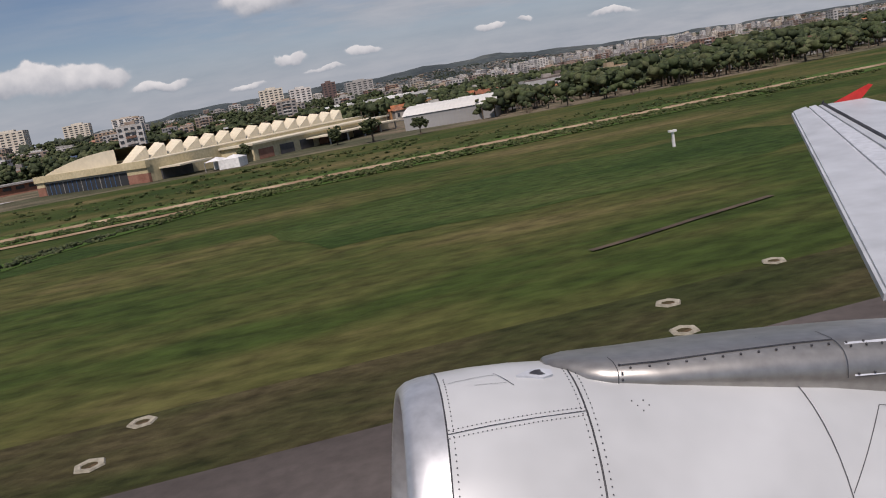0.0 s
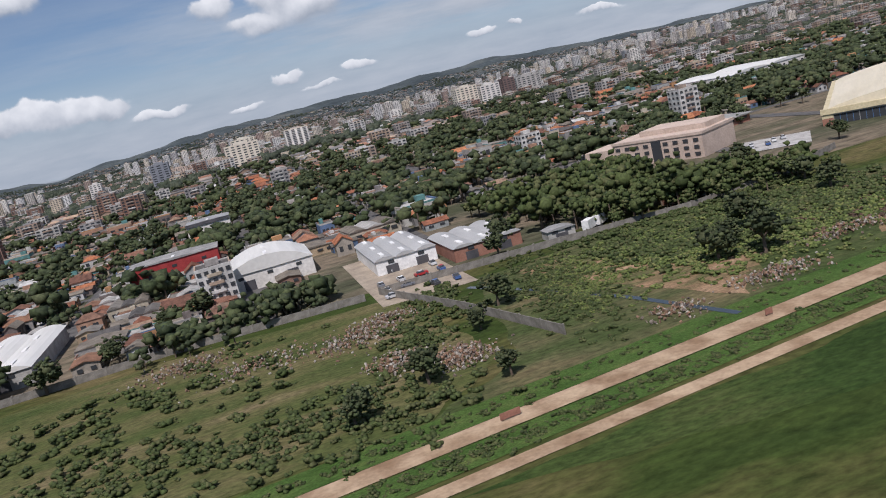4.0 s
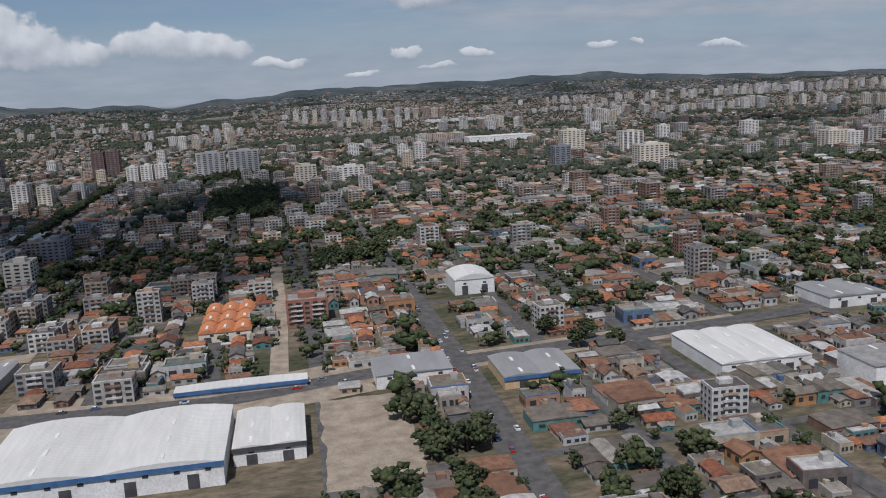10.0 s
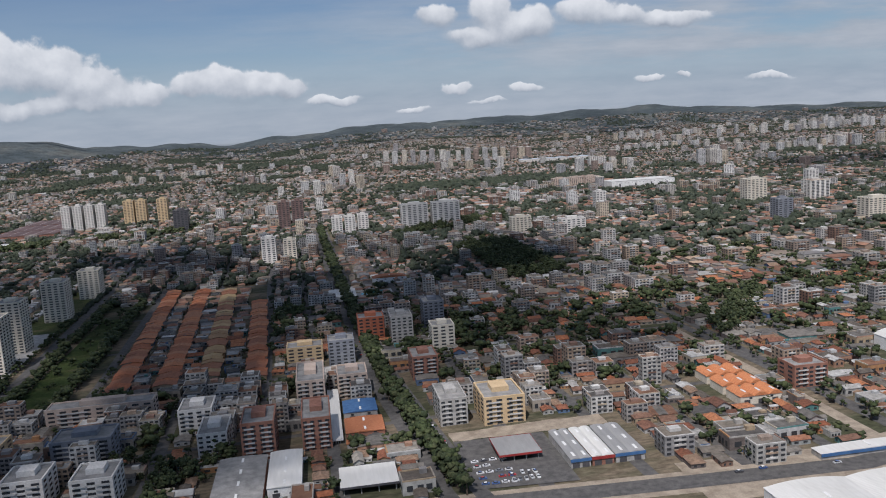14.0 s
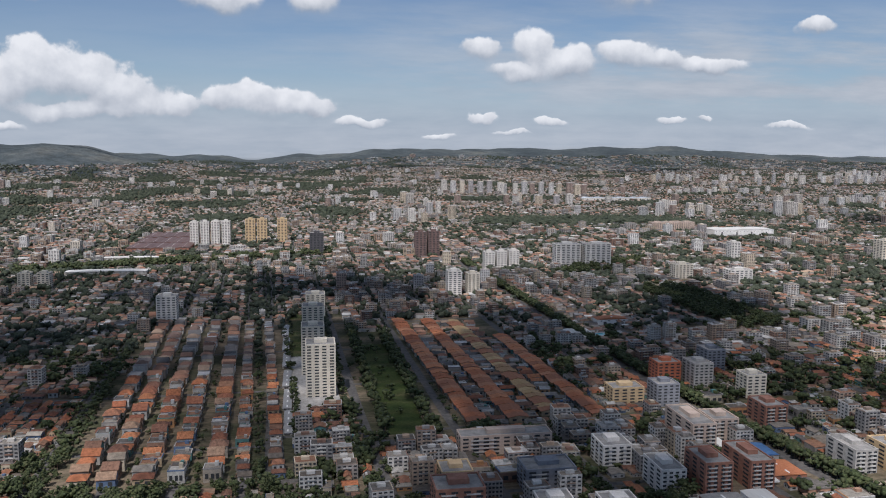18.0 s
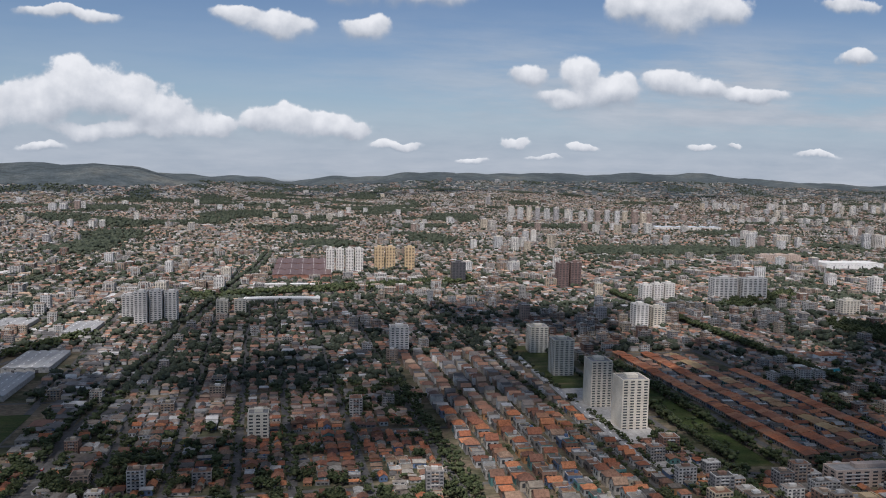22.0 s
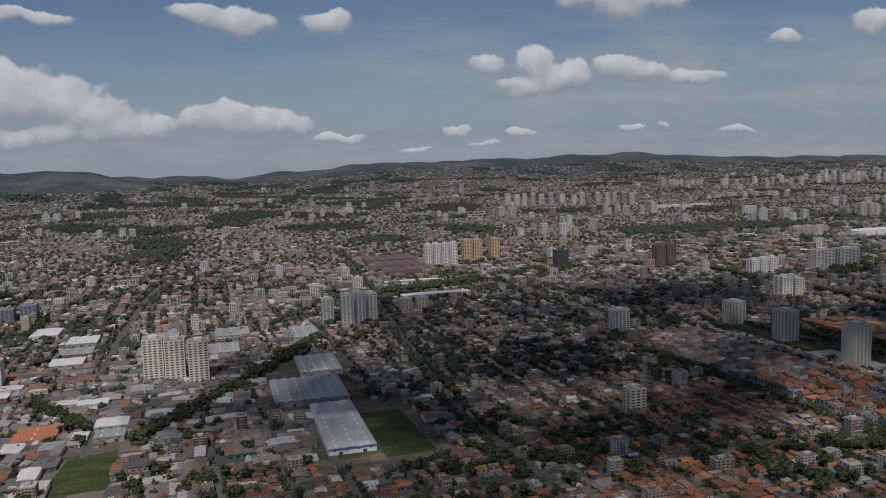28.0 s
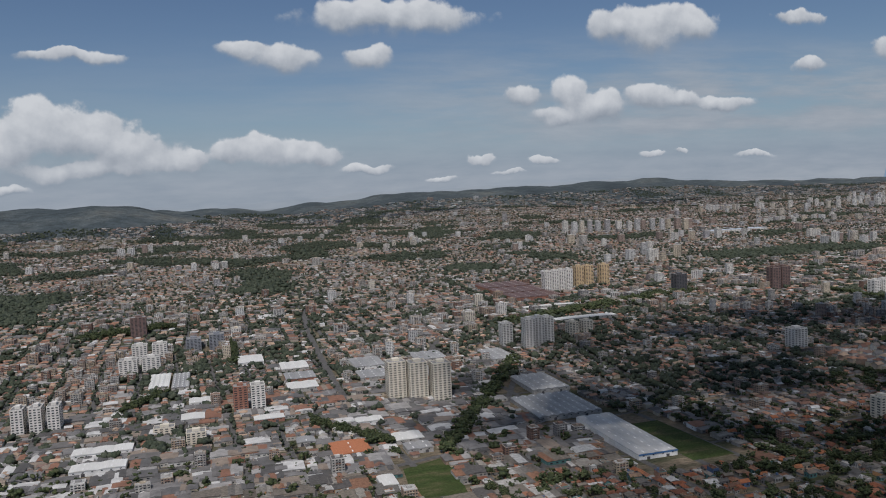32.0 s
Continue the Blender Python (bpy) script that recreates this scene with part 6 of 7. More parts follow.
def heap(x, y, w, d, n, seed, h=.5):
    """A heap of broken bricks and stones."""
    r_ = np.random.default_rng(seed)
    s = Shape()
    for _ in range(n):
        px, py = r_.normal(0, w / 2), r_.normal(0, d / 2)
        top_ = h * math.exp(-(px / w) ** 2 - (py / d) ** 2)
        q = np.linalg.qr(r_.normal(size=(3, 3)))[0]
        k = r_.uniform(.05, .16)
        c = np.array([(-1, -1, -1), (1, -1, -1), (1, 1, -1), (-1, 1, -1), (-1, -1, 1), (1, -1, 1), (1, 1, 1), (-1, 1, 1)]) * (k, k * r_.uniform(.5, 1), k * .5) @ q
        s.add(c + (px, py, r_.uniform(0, top_)), [(0, 1, 5, 4), (1, 2, 6, 5), (2, 3, 7, 6), (3, 0, 4, 7), (4, 5, 6, 7), (3, 2, 1, 0)], 0)
    ob = new("rubble_heap", from_shape("rubble_heap", s, [m_rubble]))
    ob.matrix_basis = pose(x, y, .1)
    return tagged(ob, "heap of broken brick and concrete rubble", "rubble", kind="stuff")


for x, y, w, d, n, sd in ((-122, 74, 3, 3.4, 460, 1), (-127, 78, 3, 4, 360, 2), (-129, 90, 5, 4, 420, 3), (-148, 100, 6, 4, 320, 4), (-125, 94, 4, 3, 300, 5), (-93, 68.5, 5, 2.2, 320, 6), (-80, 74, 6, 2.4, 320, 7),
                          (-104, 67.5, 3, 2, 160, 8), (-140, 92, 6, 4, 280, 9)):
    heap(x, y, w, d, n, sd)


def bush_band(name, x0, y0, x1, y1, n, width, size, seed, label, mat=None):
    """Tall weeds and bushes along a line, as many small clumps."""
    r_ = np.random.default_rng(seed)
    rows = []
    for _ in range(n):
        t = r_.random()
        k = size * r_.uniform(.5, 1.4)
        px, py = x0 + (x1 - x0) * t + r_.normal(0, width * .2), y0 + (y1 - y0) * t + r_.normal(0, width / 2)
        rows.append((px, py, float(gz(px, py)) - .02, r_.uniform(0, 6.28), k * 1.6, k * 1.6, k))
    if size > 1.5:      # real crowns on trunks
        rows = [(x, y, z, a, p * .95, q * .95, k * 1.45) for x, y, z, a, p, q, k in rows]
        kinds = S_TREES if "grove" in name else S_MID_TREES
        return stuff(name, [(kinds[i], rows[i::4]) for i in range(4)], [mat or m_bush, m_trunk], label, "trees")
    return stuff(name, [(S_BUSH[i], rows[i::3]) for i in range(3)], [mat or m_bush], label, "bushes")


def bush_shape(seed):
    r_ = np.random.default_rng(seed)
    s = Shape()
    for _ in range(8):
        d = r_.normal(size=3)
        d /= np.linalg.norm(d)
        p = d * r_.uniform(.15, .42)
        p[2] = abs(p[2]) + .12
        q = np.linalg.qr(r_.normal(size=(3, 3)))[0]
        s.add((OCT[0] * r_.uniform(.6, 1.3, (6, 1)) * .21) @ q + p, OCT[1], 0)
    return s


S_BUSH = [bush_shape(k) for k in (31, 32, 33)]
bush_band("ditch_weeds", -170, road_line(-170) - 3, 60, road_line(60) - 3, 2300, 1.3, .42, 41, "tall green weeds filling the ditch")
bush_band("roadside_reeds", -170, road_line(-170) + 3, 60, road_line(60) + 3, 700, 1.5, .42, 42, "green reeds beside the dirt road")
BEND = [(-18, 45), (-14.5, 51.9), (-11.5, 55.4), (-7.9, 58.4), (-3.3, 63), (8, 65.2), (22, 66), (60, 71)]
strip("verge", BEND, 2.6, m_verge, "dark green weeds along a ditch that turns across the grass", "verge", .085)
for k, ((xa, ya), (xb, yb)) in enumerate(zip(BEND, BEND[1:])):
    bush_band("ditch_weeds", xa, ya, xb, yb, int(math.hypot(xb - xa, yb - ya) * 9), 1.3, .5, 140 + k, "tall dark weeds in a bending ditch", m_crown if k < 3 else None)
bush_band("waste_scrub", -96, 90, -62, 88, 1300, 11, 1.0, 43, "mixed green scrub on waste ground")
m_weeds = island_mat("bright_weeds", spread([(0.15, 0.19, 0.055), (0.18, 0.21, 0.065), (0.125, 0.16, 0.046), (0.20, 0.205, 0.075), (0.105, 0.14, 0.042)]), rough=0.75, grime=0.45, scale=2.5, spec=0.12)
bush_band("lush_weeds", -97, 84, -68, 84, 2100, 12, .75, 81, "lush yellow-green weeds over waste ground", m_weeds)
bush_band("lush_weeds", -108, 80, -100, 92, 500, 9, .5, 82, "lush green weeds beside the ditch", m_weeds)
bush_band("wall_hedge", -100, 102.4, -64, 101.6, 320, 1.6, .8, 83, "green bushes along a concrete wall", m_bush)
bush_band("lot_hedge", -176, 60, -175, 110, 260, 3.5, 1.3, 62, "overgrown hedge of bushes and small trees", m_crown)
bush_band("waste_scrub", -172, 88, -135, 92, 130, 13, 1.1, 63, "patches of scrub among rubble")
bush_band("waste_scrub", -126, 80, -116, 100, 260, 8, .8, 66, "bushes along a concrete wall")
bush_band("waste_scrub", -170, 72, -124, 68, 520, 9, .9, 44, "dense bushes at the edge of the lot")
m_dry = island_mat("dry_scrub", spread([(0.12, 0.075, 0.05), (0.09, 0.06, 0.04), (0.15, 0.10, 0.06)]), grime=.5, scale=2)
bush_band("dry_scrub", -80, 78, -50, 84, 260, 9, .7, 45, "reddish-brown dry scrub on bare earth", m_dry)
bush_band("airfield_weeds", -45, 88, 60, 80, 500, 12, .4, 46, "low weeds on rough airfield grass")
bush_band("airfield_weeds", -10, 100, 20, 96, 120, 6, .5, 47, "low weeds near the hangar")
bush_band("tree_belt", -1040, 402, -925, 590, 420, 8, 3.2, 48, "dark belt of trees along a road", m_crown)
bush_band("tree_belt", 36, 128, 330, 165, 1500, 20, 2.3, 49, "dark woodland behind the grey warehouse", m_crown)
bush_band("park_trees", -594, 300, -597, 450, 18, 8, 2.6, 58, "scattered dark park trees", m_crown)
bush_band("park_trees", -602, 300, -607, 480, 190, 3.4, 3.0, 50, "dark crowns along the park road", m_crown)
bush_band("park_trees", -584, 290, -588, 470, 210, 4.2, 3.0, 51, "dark crowns along the park houses", m_crown)
for (xa, ya), (xb, yb) in zip(TREE_AVENUE[1:], TREE_AVENUE[2:]):
    bush_band("avenue_trees", xa, ya, xb, yb, int(math.hypot(xb - xa, yb - ya) * 2.2), 4.2, 3.0, int(ya), "dense row of dark trees down an avenue", m_crown)

bush_band("rail_trees", -880, 735, -600, 840, 700, 14, 4.0, 54, "dark trees beside the railway", m_crown)
bush_band("yard_trees", -152, 110, -126, 114, 60, 7, 2.2, 64, "garden trees and bushes behind a wall", m_crown)
bush_band("park_trees", -638, 236, -606, 288, 150, 14, 2.8, 65, "dark crowns at a park corner", m_crown)
bush_band("scrub_mound", -110, 74, -104, 100, 620, 11, .55, 60, "low scrub beside the ditch")
bush_band("office_grove", -62, 104, -92, 112, 90, 7, 2.4, 61, "round green trees along a lane", m_bush)
bush_band("office_grove", -96, 132, -74, 122, 120, 15, 3.3, 55, "dense grove of dark trees before an office", m_bush)
bush_band("road_grove", -1099, 483, -1062, 425, 150, 6, 3.0, 71, "dark grove between a road and sheds", m_crown)
bush_band("road_grove", -1138, 673, -1135, 790, 170, 7, 3.2, 72, "dark strip of trees beside a road", m_crown)
bush_band("road_grove", -1212, 552, -1188, 590, 150, 7, 3.2, 73, "dark clump of trees among sheds", m_crown)
bush_band("road_grove", -1280, 860, -1190, 900, 260, 14, 4.0, 74, "dark belt of trees across the plain", m_crown)
for gx in (-389, -382, -375, -368, -361):
    bush_band("town_grove", gx, 420, gx - 2, 552, 90, 10, 3.4, 500 - gx, "dark grove among clay-roofed houses", m_crown)
bush_band("hill_grove", -60, 180, 60, 230, 190, 30, 3.0, 84, "dark trees between houses behind an airfield", m_crown)
bush_band("hill_grove", -120, 300, 60, 420, 230, 60, 3.4, 85, "dark trees across a leafy rise", m_crown)
bush_band("hill_grove", -190, 210, -110, 300, 130, 30, 3.0, 86, "dark trees between houses and works", m_crown)
bush_band("slab_grove", -420, 640, -330, 690, 200, 20, 4.0, 56, "dark grove below pale slabs", m_crown)
bush_band("town_grove", -340, 290, -300, 330, 120, 14, 3.2, 57, "dark grove among houses", m_crown)

k = 0
for x, y, h in ((-89, 75, 3.6), (-93, 77, 3.0), (-68, 90, 3.2), (-66, 97, 3.0), (-84, 84, 3.4), (-90, 80, 2.6), (-70, 108, 3.4), (-76, 112, 3.6), (-62, 116, 3.2), (-58, 121, 2.6), (-114, 86, 2.8), (-103, 114, 3.4), (-106, 108, 3.0), (-50, 96, 2.4),
                (-45, 92, 2.0), (-38, 98, 1.6), (12, 122, 2.2), (16, 112, 3.0), (22, 108, 2.0), (-2, 121, 2.0), (-42, 118, 2.6), (-118, 80, 2.0), (-120, 66, 2.0), (-126, 70, 2.6), (-133, 66, 2.4),
                (-232, 108, 3.4), (-238, 112, 4.2), (-226, 118, 3.8), (-246, 118, 4.0), (-230, 126, 3.6), (-219, 112, 3.2), (-196, 108, 3.4), (-188, 104, 3.0), (-176, 104, 3.0), (-164, 108, 3.2), (-156, 112, 3.0),
                (-196, 150, 4.2), (-192, 156, 4.6), (-188, 160, 4.0), (-146, 126, 3.2), (-150, 122, 3.0), (-286, 178, 4.2), (-282, 184, 4.6), (-290, 190, 4.0), (-278, 176, 3.6)):
    tree_thing(x, y, h * 1.3, h * 1.5, turn=k * 67, kind=k)
    k += 1


# hangar with sawtooth roof
def hangar():
    """Cream hangar: glazed front between brick piers, deep fascia, vaulted roof, a row of sawtooth lights and a low wing with a canopy."""
    root = new("hangar")
    root.matrix_basis = pose(-32.7, 132.5, .02, 0, 0, -42.9)
    w, d = 24.8, 52
    simple(Shape().box(.3, .5, 0, w - .02, d, 2.9, 0), "wall", m_yellow, root, "cream side walls")
    simple(Shape().box(0, 0, 0, 1.9, .48, 1.25, 0), "pier", m_brick, root, "low brick pier")
    simple(Shape().box(w - 4.2, 0, 0, w, .48, 1.25, 0), "pier", m_brick, root, "low brick pier")
    simple(Shape().box(w - 4.2, .02, 1.26, w, .46, 2.0, 0), "panel", m_yellow, root)
    simple(Shape().box(0, .02, 1.26, 1.9, .46, 2.0, 0), "panel", m_yellow, root)
    front = simple(Shape().box(1.92, .2, 0, w - 4.22, .44, 1.72, 0), "glazed_front", m_glass, root, "long dark glazed hangar door")
    for k in range(17):
        x = 1.95 + k * 1.045
        simple(Shape().box(x - .04, .14, 0, x + .04, .198, 1.72, 0), "mullion", m_bluepaint if k % 4 else m_sheetgrey, front)
    simple(Shape().box(1.92, .1, 1.74, w - 4.22, .42, 1.99, 0, True), "lintel", m_sheetgrey, root, "grey strip above the glazing")
    simple(Shape().box(-.15, -.2, 2.02, w + .15, .47, 3.0, 0, True), "fascia", m_yellow, root, "deep cream-yellow fascia")
    # vaulted main roof, low at one side, ending at the sawtooth
    s, n_ = Shape(), 10
    prof = [(1.2 + 16.8 * k / n_, 2.95 + 2.15 * math.sin(math.pi / 2 * k / n_) ** .85) for k in range(n_ + 1)]
    for (xa, za), (xb, zb) in zip(prof, prof[1:]):
        s.add([(xa, .9, za), (xb, .9, zb), (xb, d, zb), (xa, d, za)], [(0, 1, 2, 3)], 0)
    s.add([(x, .9, z) for x, z in prof] + [(18, .9, 2.9)], [(k + 1, k, n_ + 1) for k in range(n_)], 0)
    s.add([(x, d, z) for x, z in prof] + [(18, d, 2.9)], [(k, k + 1, n_ + 1) for k in range(n_)], 0)
    simple(s, "roof", m_creamroof, root, "broad pale cream vaulted roof")
    for k in range(15):
        y = 1.6 + k * 3.35
        light = simple(Shape().add([(18.02, y, 3.05), (18.02, y + 3.2, 3.05), (18.02, y + 3.2, 5.1), (20.2, y, 3.05), (20.2, y + 3.2, 3.05), (20.0, y + 3.2, 4.75)],
                                   [(0, 3, 5, 2), (3, 4, 5), (0, 2, 1)], 0), "sawtooth", m_creamroof, root)
        simple(Shape().add([(18.1, y + 3.22, 3.1), (20.1, y + 3.22, 3.1), (19.9, y + 3.22, 4.6), (18.1, y + 3.22, 4.95)], [(0, 1, 2, 3), (3, 2, 1, 0)], 0), "glazing", m_glass, light, "dark upright roof light")
    simple(Shape().box(18.0, .5, 2.9, w, d, 3.04, 0), "flat_roof", m_creamroof, root, "flat cream roof strip")
    # low wing with dark openings, its roof and a second lower canopy beyond
    wing = simple(Shape().box(w + .02, 14, 0, w + 6.5, d - 2, 2.2, 0), "wing", m_yellow, root)
    simple(Shape().box(w + .02, 13.6, 2.22, w + 6.9, d - 1.6, 2.5, 0, True), "wing_roof", m_creamroof, root)
    for k in range(7):
        y = 15 + k * 4.8
        simple(Shape().box(w + 6.44, y, 0, w + 6.6, y + 3.2, 1.5, 0, True), "opening", m_darkbrick if k % 3 else m_brick, wing)
    simple(Shape().box(w + 6.7, 26, 1.35, w + 11, d - 4, 1.58, 0, True), "canopy", m_creamroof, root, "low cream canopy")
    post = from_shape("post", Shape().box(-.1, -.1, 0, .1, .1, 1.34, 0), [m_concrete])
    for k in range(5):
        share("post", post, root, pose(w + 10.6, 27 + k * 4.8, 0))
    simple(Shape().box(w + .02, 2, 1.5, w + 4.2, 8, 1.72, 0, True), "canopy", m_creamroof, root, "small flat entrance canopy")
    simple(Shape().box(w + .02, 2.2, 0, w + .3, 7.8, 1.48, 0), "opening", m_darkbrick, root)
    return tagged(root, "long cream hangar with vaulted roof and row of sawtooth lights", "hangar")


m_creamroof = sheet_mat("pale_cream_sheet", (0.60, 0.53, 0.38), (0.68, 0.61, 0.46))
hangar()


def marquee():
    """A white tent with two peaked roofs on posts, open at one side."""
    root = new("marquee")
    root.matrix_basis = pose(-7.0, 113.6, .05, 0, 0, -20)
    for k in range(2):
        x = k * 2.5
        simple(Shape().add([(x, 0, 1.25), (x + 2.45, 0, 1.25), (x + 2.45, 3.2, 1.25), (x, 3.2, 1.25), (x + 1.22, 1.6, 1.75)], [(0, 1, 4), (1, 2, 4), (2, 3, 4), (3, 0, 4)], 0), "canvas_roof", m_white, root)
    simple(Shape().box(2.0, .02, 0, 4.9, .07, 1.24, 0), "canvas_wall", m_white, root)
    simple(Shape().box(4.88, .08, 0, 4.93, 3.2, 1.24, 0), "canvas_wall", m_white, root)
    simple(Shape().box(0, 3.1, 0, 4.86, 3.15, 1.24, 0), "canvas_wall", m_white, root)
    for x in (.05, 1.98):
        simple(Shape().box(x - .04, 0, 0, x + .04, .08, 1.25, 0), "post", m_sheetgrey, root)
    return tagged(root, "white canvas marquee with two peaks beside a hangar", "tent")


marquee()


def annex():
    """Long low brick building with a flat overhanging roof."""
    root = new("annex")
    root.matrix_basis = pose(-50, 158, .02, 0, 0, 16)
    wall = simple(Shape().box(0, 0, 0, 27, 7, 1.7, 0), "wall", m_brick, root)
    simple(Shape().box(-.5, -.7, 1.72, 27.5, 7.5, 2.0, 0, True), "roof", m_roof_flat, root, "dark flat overhanging roof")
    pane_ = from_shape("window", Shape().box(-.7, -.05, 0, .7, .05, .6, 0, True), [m_glass])
    for k in range(12):
        share("window", pane_, wall, pose(1.6 + k * 2.15, -.02, .85))
    return tagged(root, "long low brick annex with flat dark roof", "annex")


annex()


def office():
    root = new("office_building")
    root.matrix_basis = pose(-64.5, 153, .02, 0, 0, -60)
    w, d, h = 19, 13, 4.3
    simple(Shape().box(0, 0, 0, w, d, h, 0), "wall", m_pink, root)
    simple(Shape().box(-.15, -.15, h, w + .15, d + .15, h + .5, 0, True), "cornice", m_pink, root)
    simple(Shape().box(4, 4, h + .5, 18, 12, h + 1.5, 0), "roof_plant", m_pink, root)
    simple(Shape().box(-9, 3, 0, 0, 12, 3.2, 0), "side_block", m_pink, root)
    simple(Shape().box(w * .45, -.12, 0, w * .45 + 2.0, .05, h - .2, 0, True), "entrance_glazing", m_glass, root, "tall dark glazed entrance")
    me = from_shape("window", Shape().box(-.5, -.1, 0, .5, .06, .62, 0, True), [m_glass])
    for r in range(3):
        for i in range(9):
            x = 1.1 + i * 2.08
            if not (w * .45 - .6 < x < w * .45 + 2.6):
                share("window", me, root, pose(x, -.02, .55 + r * 1.28))
    me2 = from_shape("window", Shape().box(-.06, -.5, 0, .06, .5, .62, 0, True), [m_glass])
    for r in range(2):
        for i in range(4):
            share("window", me2, root, pose(-9.02, 4.2 + i * 2, .55 + r * 1.28))
    return tagged(root, "three-storey pinkish-beige office with square windows", "office building")


office()


def boundary_wall(pts):
    """Grey concrete wall of panels and posts."""
    root = new("boundary_wall")
    n = 0
    for (xa, ya), (xb, yb) in zip(pts, pts[1:]):
        L_ = math.hypot(xb - xa, yb - ya)
        a = math.degrees(math.atan2(yb - ya, xb - xa))
        k = max(1, int(L_ / 3.2))
        pm = from_shape("panel", Shape().box(.08, -.05, 0, L_ / k - .08, .05, .95, 0), [m_oldwall])
        po = from_shape("post", Shape().box(-.08, -.08, 0, .08, .08, 1.05, 0), [m_oldwall])
        for i in range(k):
            m_ = pose(xa + (xb - xa) * i / k, ya + (yb - ya) * i / k, .05, 0, 0, a)
            share("panel", pm, root, m_)
            share("post", po, root, m_)
    return tagged(root, "weathered brownish concrete panel wall round waste ground", "wall")


boundary_wall([(-113, 71), (-117, 88), (-123, 107), (-102, 105), (-80, 102), (-64, 104), (-48, 112)])
boundary_wall([(-175, 108), (-150, 109), (-125, 106)])

# lamp bases let into the grass beside the runway
def light_pit(x, y, turn):
    root = new("light_pit")
    root.matrix_basis = pose(x, y, .055, 0, 0, turn)
    bm = bmesh.new()
    rings = [[bm.verts.new((math.cos(k * math.pi / 3) * r, math.sin(k * math.pi / 3) * r, z)) for k in range(6)] for r, z in ((.33, 0), (.30, .035), (.19, .03), (.17, .005))]
    for a, b in zip(rings, rings[1:]):
        for k in range(6):
            bm.faces.new((a[k], a[(k + 1) % 6], b[(k + 1) % 6], b[k]))
    bmesh.ops.recalc_face_normals(bm, faces=bm.faces)
    part("collar", bm, m_pit, root, "six-sided pale concrete collar")
    bm = bmesh.new()
    bmesh.ops.create_cone(bm, cap_ends=True, segments=12, radius1=.175, radius2=.16, depth=.02)
    part("cap", bm, m_rut, root, "sunken earth-brown cover")
    return tagged(root, "six-sided concrete light base with brown cover in grass", "light base", "runway light bases")


m_pit = simple_mat("weathered_pale_concrete", (0.22, 0.20, 0.15), (0.36, 0.33, 0.26), 6, 0.9)
for x, y, a in ((-3.51, 17.42, 10), (-4.26, 15.64, 40), (8.55, 16.8, 0), (7.86, 14.86, 20), (12.27, 18.03, 5)):
    light_pit(x, y, a)
root = new("wind_gauge")
root.matrix_basis = pose(24, 44, .03)
simple(Shape().box(-.07, -.07, 0, .07, .07, .9, 0), "post", m_white, root)
simple(Shape().box(-.22, -.15, .9, .22, .15, 1.02, 0, True), "head", m_white, root)
tagged(root, "small white instrument post standing in airfield grass", "instrument post")
for x, y, w in ((-100, 60.2, .7), (-123, 58.2, 1.6)):
    root = new("sign_board")
    root.matrix_basis = pose(x, y, .08, 0, 0, 6)
    simple(Shape().box(-w / 2, -.04, .12, w / 2, .04, .6, 0, True), "board", m_brick, root)
    for sx in (-.4, .4):
        simple(Shape().box(sx * w - .03, -.03, 0, sx * w + .03, .03, .14, 0), "leg", m_trunk, root)
    tagged(root, "low reddish-brown board beside the dirt road", "sign")


# cars
def car_meshes():
    b = Shape().box(-.95, -.4, .12, .95, .4, .42, 0, True)
    c = Shape()
    c.add([(-.6, -.37, .42), (.5, -.37, .42), (.5, .37, .42), (-.6, .37, .42), (-.4, -.3, .66), (.25, -.3, .66), (.25, .3, .66), (-.4, .3, .66)], [(0, 1, 5, 4), (1, 2, 6, 5), (2, 3, 7, 6), (3, 0, 4, 7)], 0)
    r = Shape().add([(-.4, -.3, .665), (.25, -.3, .665), (.25, .3, .665), (-.4, .3, .665)], [(0, 1, 2, 3)], 0)
    bm = bmesh.new()
    bmesh.ops.create_cone(bm, cap_ends=True, segments=10, radius1=.14, radius2=.14, depth=.1, matrix=Matrix.Rotation(math.pi / 2, 4, "X"))
    w = bpy.data.meshes.new("wheel")
    bm.to_mesh(w)
    bm.free()
    w.materials.append(m_darkbrick)
    return [("body", from_shape("body", b, [m_car])), ("roof", from_shape("roof", r, [m_car])), ("cabin_glass", from_shape("cabin_glass", c, [m_glass]))], w


m_car = island_mat("car_paint", spread([(0.72, 0.72, 0.72), (0.5, 0.5, 0.5), (0.06, 0.06, 0.065), (0.72, 0.72, 0.7), (0.35, 0.03, 0.03), (0.16, 0.17, 0.19), (0.6, 0.6, 0.6), (0.05, 0.1, 0.25)]), rough=.35, grime=.1, by_object=True, spec=.5)
CAR, WHEEL = car_meshes()


def car(x, y, turn):
    root = new("car")
    root.matrix_basis = pose(x, y, float(gz(x, y)) + .14, 0, 0, turn)
    for nm, me in CAR:
        share(nm, me, root, Matrix.Identity(4))
    for sx in (-.6, .6):
        for sy in (-.38, .38):
            share("wheel", WHEEL, root, pose(sx, sy, .14))
    tagged(root, "small saloon car on a town street", "car", "cars of the town")


